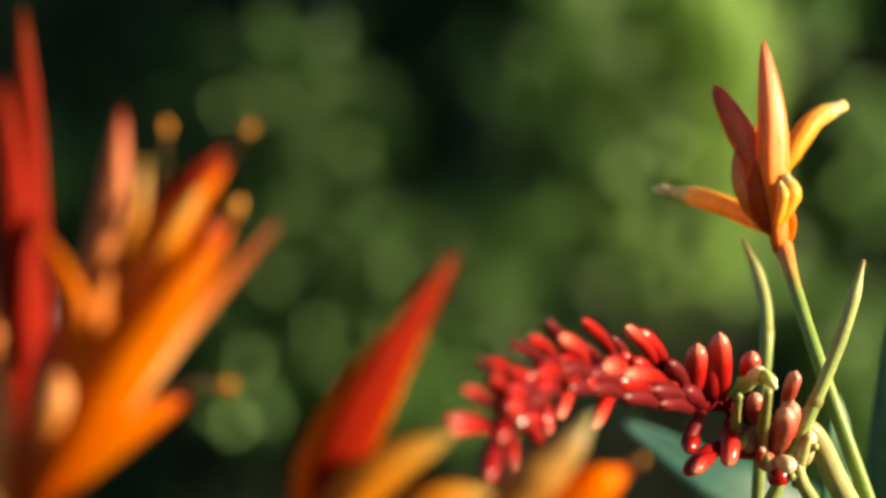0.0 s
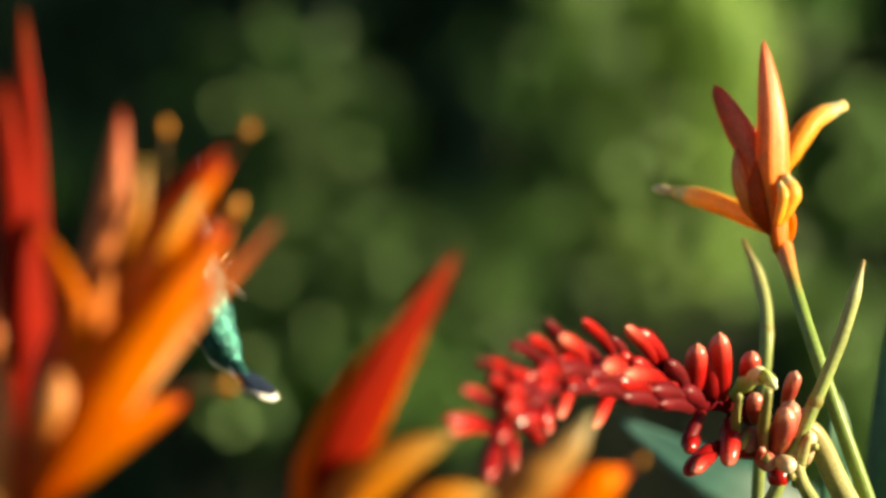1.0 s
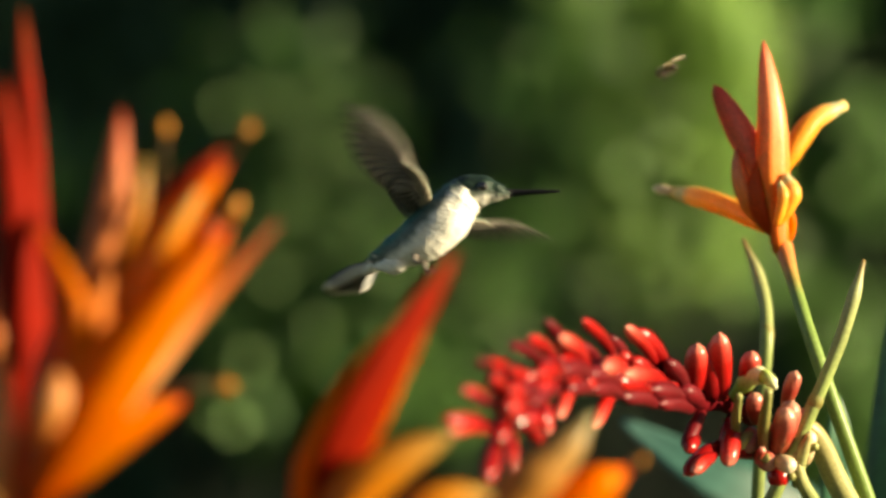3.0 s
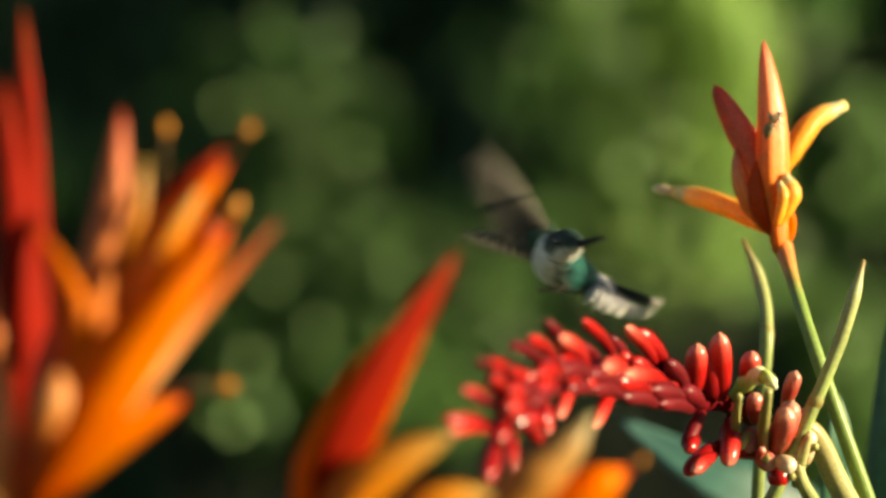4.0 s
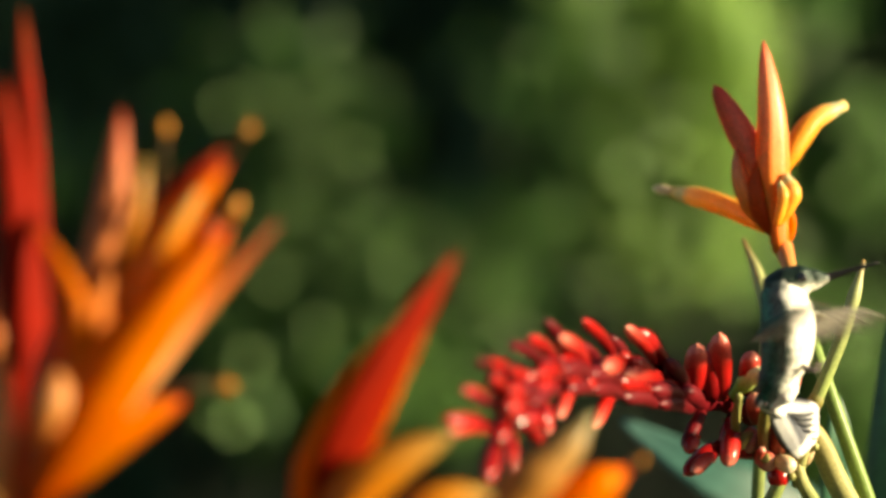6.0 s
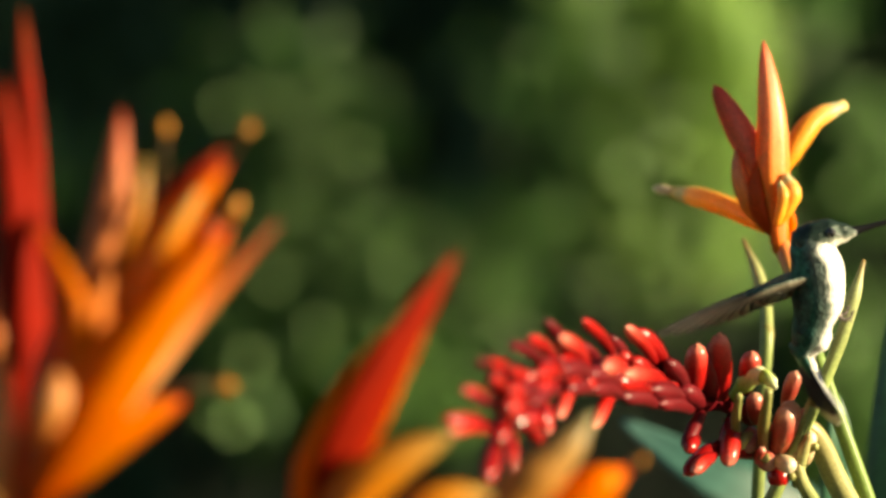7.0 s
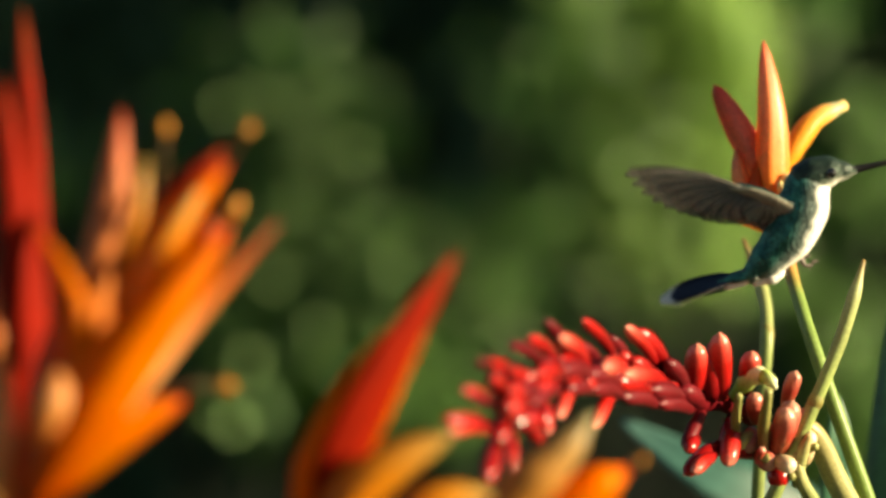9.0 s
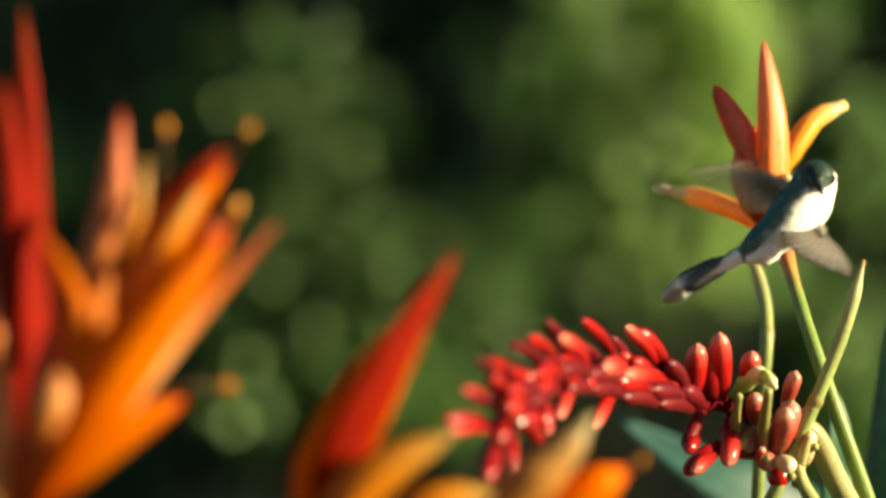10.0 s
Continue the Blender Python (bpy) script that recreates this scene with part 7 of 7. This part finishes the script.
        (7.600, pose(-0.0065, 0.0080, 0.0045, -58.2, 80.8, 3.9)),
        (7.667, pose(-0.0065, 0.0080, 0.0045, -40.2, 42.0, 4.3)),
        (7.700, pose(-0.0065, 0.0080, 0.0045, -27.0, 4.4, -6.7)),
        (7.800, pose(-0.0065, 0.0080, 0.0045, -25.5, -5.7, -8.9)),
        (7.900, pose(-0.0065, 0.0080, 0.0045, -14.0, -30.4, -29.8)),
        (8.000, pose(-0.0065, 0.0080, 0.0045, -19.0, -23.6, -12.6)),
        (8.100, pose(-0.0065, 0.0080, 0.0045, -11.3, 38.6, 28.0)),
        (8.200, pose(-0.0065, 0.0080, 0.0045, -18.3, 20.6, 11.5)),
        (8.300, pose(-0.0065, 0.0080, 0.0045, -18.5, -17.8, -10.6)),
        (8.400, pose(-0.0065, 0.0080, 0.0045, -7.9, -23.3, -52.9)),
        (8.433, pose(-0.0065, 0.0080, 0.0045, -66.2, -29.4, -27.8)),
        (8.467, pose(-0.0065, 0.0080, 0.0045, -120.3, -14.0, -8.9)),
        (8.500, pose(-0.0065, 0.0080, 0.0045, -110.3, -28.4, -35.7)),
        (8.533, pose(-0.0065, 0.0080, 0.0045, -84.5, -33.8, -87.0)),
        (8.567, pose(-0.0065, 0.0080, 0.0045, -50.8, -21.4, -51.6)),
        (8.600, pose(-0.0065, 0.0080, 0.0045, -16.1, -29.5, -15.4)),
        (8.700, pose(-0.0065, 0.0080, 0.0045, -17.7, -4.8, 5.0)),
        (8.800, pose(-0.0065, 0.0080, 0.0045, -14.4, 6.4, 15.1)),
        (8.900, pose(-0.0065, 0.0080, 0.0045, -4.3, 48.7, 37.1)),
        (9.000, pose(-0.0065, 0.0080, 0.0045, -8.2, 41.4, 30.6)),
        (9.100, pose(-0.0065, 0.0080, 0.0045, -17.6, 56.5, 22.6)),
        (9.200, pose(-0.0065, 0.0080, 0.0045, -17.8, 41.4, 16.5)),
        (9.300, pose(-0.0065, 0.0080, 0.0045, -24.2, 28.9, -1.4)),
        (9.400, pose(-0.0065, 0.0080, 0.0045, -22.8, -20.2, -15.4)),
        (9.467, pose(-0.0065, 0.0080, 0.0045, 36.4, -12.0, -16.1)),
        (9.500, pose(-0.0065, 0.0080, 0.0045, 94.2, -7.1, -9.3)),
        (9.533, pose(-0.0065, 0.0080, 0.0045, 34.8, 9.9, -2.7)),
        (9.600, pose(-0.0065, 0.0080, 0.0045, -28.3, 24.0, -14.9)),
        (9.700, pose(-0.0065, 0.0080, 0.0045, -32.8, 52.0, -11.2)),
        (9.800, pose(-0.0065, 0.0080, 0.0045, -27.1, 24.7, -13.6)),
        (9.867, pose(-0.0065, 0.0080, 0.0045, -2.5, -42.7, -7.7)),
        (9.900, pose(-0.0065, 0.0080, 0.0045, 148.8, -63.8, -142.2)),
        (9.967, pose(-0.0065, 0.0080, 0.0045, -123.7, -66.4, 160.1)),
        (10.000, pose(-0.0065, 0.0080, 0.0045, -119.5, -61.9, 149.4)),
    ])
    spread = [(0.0, 12), (1.0, 12), (1.1, 18), (1.2, 18), (1.3, 12), (1.6, 12), (1.7, 16), (1.8, 16), (1.9, 28), (2.0, 25), (2.1, 14), (2.2, 22), (2.3, 18), (2.4, 14), (2.5, 10), (2.6, 28), (2.7, 30), (2.9, 20), (3.1, 16), (3.3, 16), (3.5, 18), (3.7, 18), (3.8, 14), (3.9, 34), (4.0, 38), (4.3, 38), (4.4, 12), (4.5, 10), (4.6, 32), (4.7, 50), (4.8, 50), (4.9, 24), (5.0, 20), (5.1, 20), (5.2, 24), (5.3, 28), (5.4, 14), (5.5, 24), (5.6, 22), (5.7, 16), (5.9, 22), (6.2, 14), (6.5, 12), (7.2, 12), (7.3, 20), (7.4, 18), (7.5, 15), (7.7, 14), (7.8, 12), (8.4, 12), (8.5, 10), (9.3, 10), (9.4, 12), (9.5, 8), (9.6, 16), (9.7, 10), (9.9, 10), (10.0, 5)]
    for k, f in enumerate(tail_fan):
        walk(f, [(t, pose(0, -0.002, -0.00006 * (k - 4.5) ** 2, 0, (k - 4.5) * -8, (k - 4.5) / 4.5 * a)) for t, a in spread])
    walk(bee, [
        (0.000, pose(-0.1253, 1.6000, 1.2616, 33.1, 14.7, -80.6)),
        (0.800, pose(-0.0974, 1.6000, 1.2831, 25.8, 19.0, -140.8)),
        (1.100, pose(-0.0740, 1.5600, 1.3002, 37.2, 14.4, -79.3)),
        (1.200, pose(-0.0667, 1.5600, 1.3075, 36.3, 14.5, -79.6)),
        (1.300, pose(-0.0629, 1.5600, 1.3111, 28.7, 15.1, -81.9)),
        (1.400, pose(-0.0525, 1.5600, 1.3167, 44.5, 13.8, -76.8)),
        (1.500, pose(-0.0502, 1.5600, 1.3201, 27.6, 15.1, -82.2)),
        (1.600, pose(-0.0343, 1.5600, 1.3278, 26.4, 15.2, -82.6)),
        (1.700, pose(-0.0211, 1.5600, 1.3335, 26.0, 15.2, -82.7)),
        (1.800, pose(-0.0165, 1.5600, 1.3353, 30.8, 14.9, -81.3)),
        (1.900, pose(-0.0029, 1.5600, 1.3441, 21.5, 3.6, -43.8)),
        (2.000, pose(0.0072, 1.5700, 1.3474, 26.3, 3.4, -43.3)),
        (2.100, pose(0.0172, 1.5800, 1.3540, 21.0, -0.2, -33.1)),
        (2.200, pose(0.0237, 1.5900, 1.3565, 18.0, 1.2, -37.0)),
        (2.300, pose(0.0313, 1.6000, 1.3573, 23.8, 4.3, -45.8)),
        (2.400, pose(0.0423, 1.6100, 1.3624, 18.8, 1.2, -37.0)),
        (2.500, pose(0.0500, 1.6200, 1.3636, 21.0, -5.0, -19.5)),
        (2.600, pose(0.0563, 1.6400, 1.3679, 18.8, -2.8, -26.0)),
        (2.700, pose(0.0656, 1.6600, 1.3701, 18.2, 15.7, -84.9)),
        (3.200, pose(0.0993, 1.6600, 1.3714, 8.9, 19.5, -133.8)),
        (3.500, pose(0.1110, 1.6475, 1.3648, 47.8, 25.9, -90.9)),
        (3.800, pose(0.1232, 1.6350, 1.3568, 70.0, 20.0, -85.0)),
        (3.900, pose(0.1265, 1.6350, 1.3522, 62.0, 19.0, -84.0)),
        (4.000, pose(0.1285, 1.6350, 1.3502, 52.0, 18.0, -84.0)),
        (4.100, pose(0.1330, 1.6370, 1.3490, 40.0, 17.0, -84.0)),
        (4.267, pose(0.1440, 1.7425, 1.3482, 20.0, 16.6, -86.0)),
        (4.400, pose(0.1515, 1.8500, 1.3474, 2.6, 16.6, -89.3)),
        (4.500, pose(0.1582, 1.8500, 1.3429, -34.1, 18.5, -102.2)),
        (4.600, pose(0.1597, 1.8500, 1.3389, -23.8, 18.0, -97.7)),
        (4.800, pose(0.1644, 1.8500, 1.3295, 2.0, 16.6, -89.4)),
        (5.100, pose(0.1701, 1.8500, 1.3255, 3.5, 16.5, -89.0)),
        (5.500, pose(0.1828, 1.8500, 1.3176, 20.1, 15.6, -84.4)),
        (6.000, pose(0.2024, 1.8500, 1.3201, 18.5, 15.7, -84.8)),
        (6.800, pose(0.2520, 1.8500, 1.3226, 19.3, 17.1, -155.0)),
        (10.000, pose(0.2693, 1.8000, 1.3268, 19.3, 17.1, -155.0)),
    ])


motions()
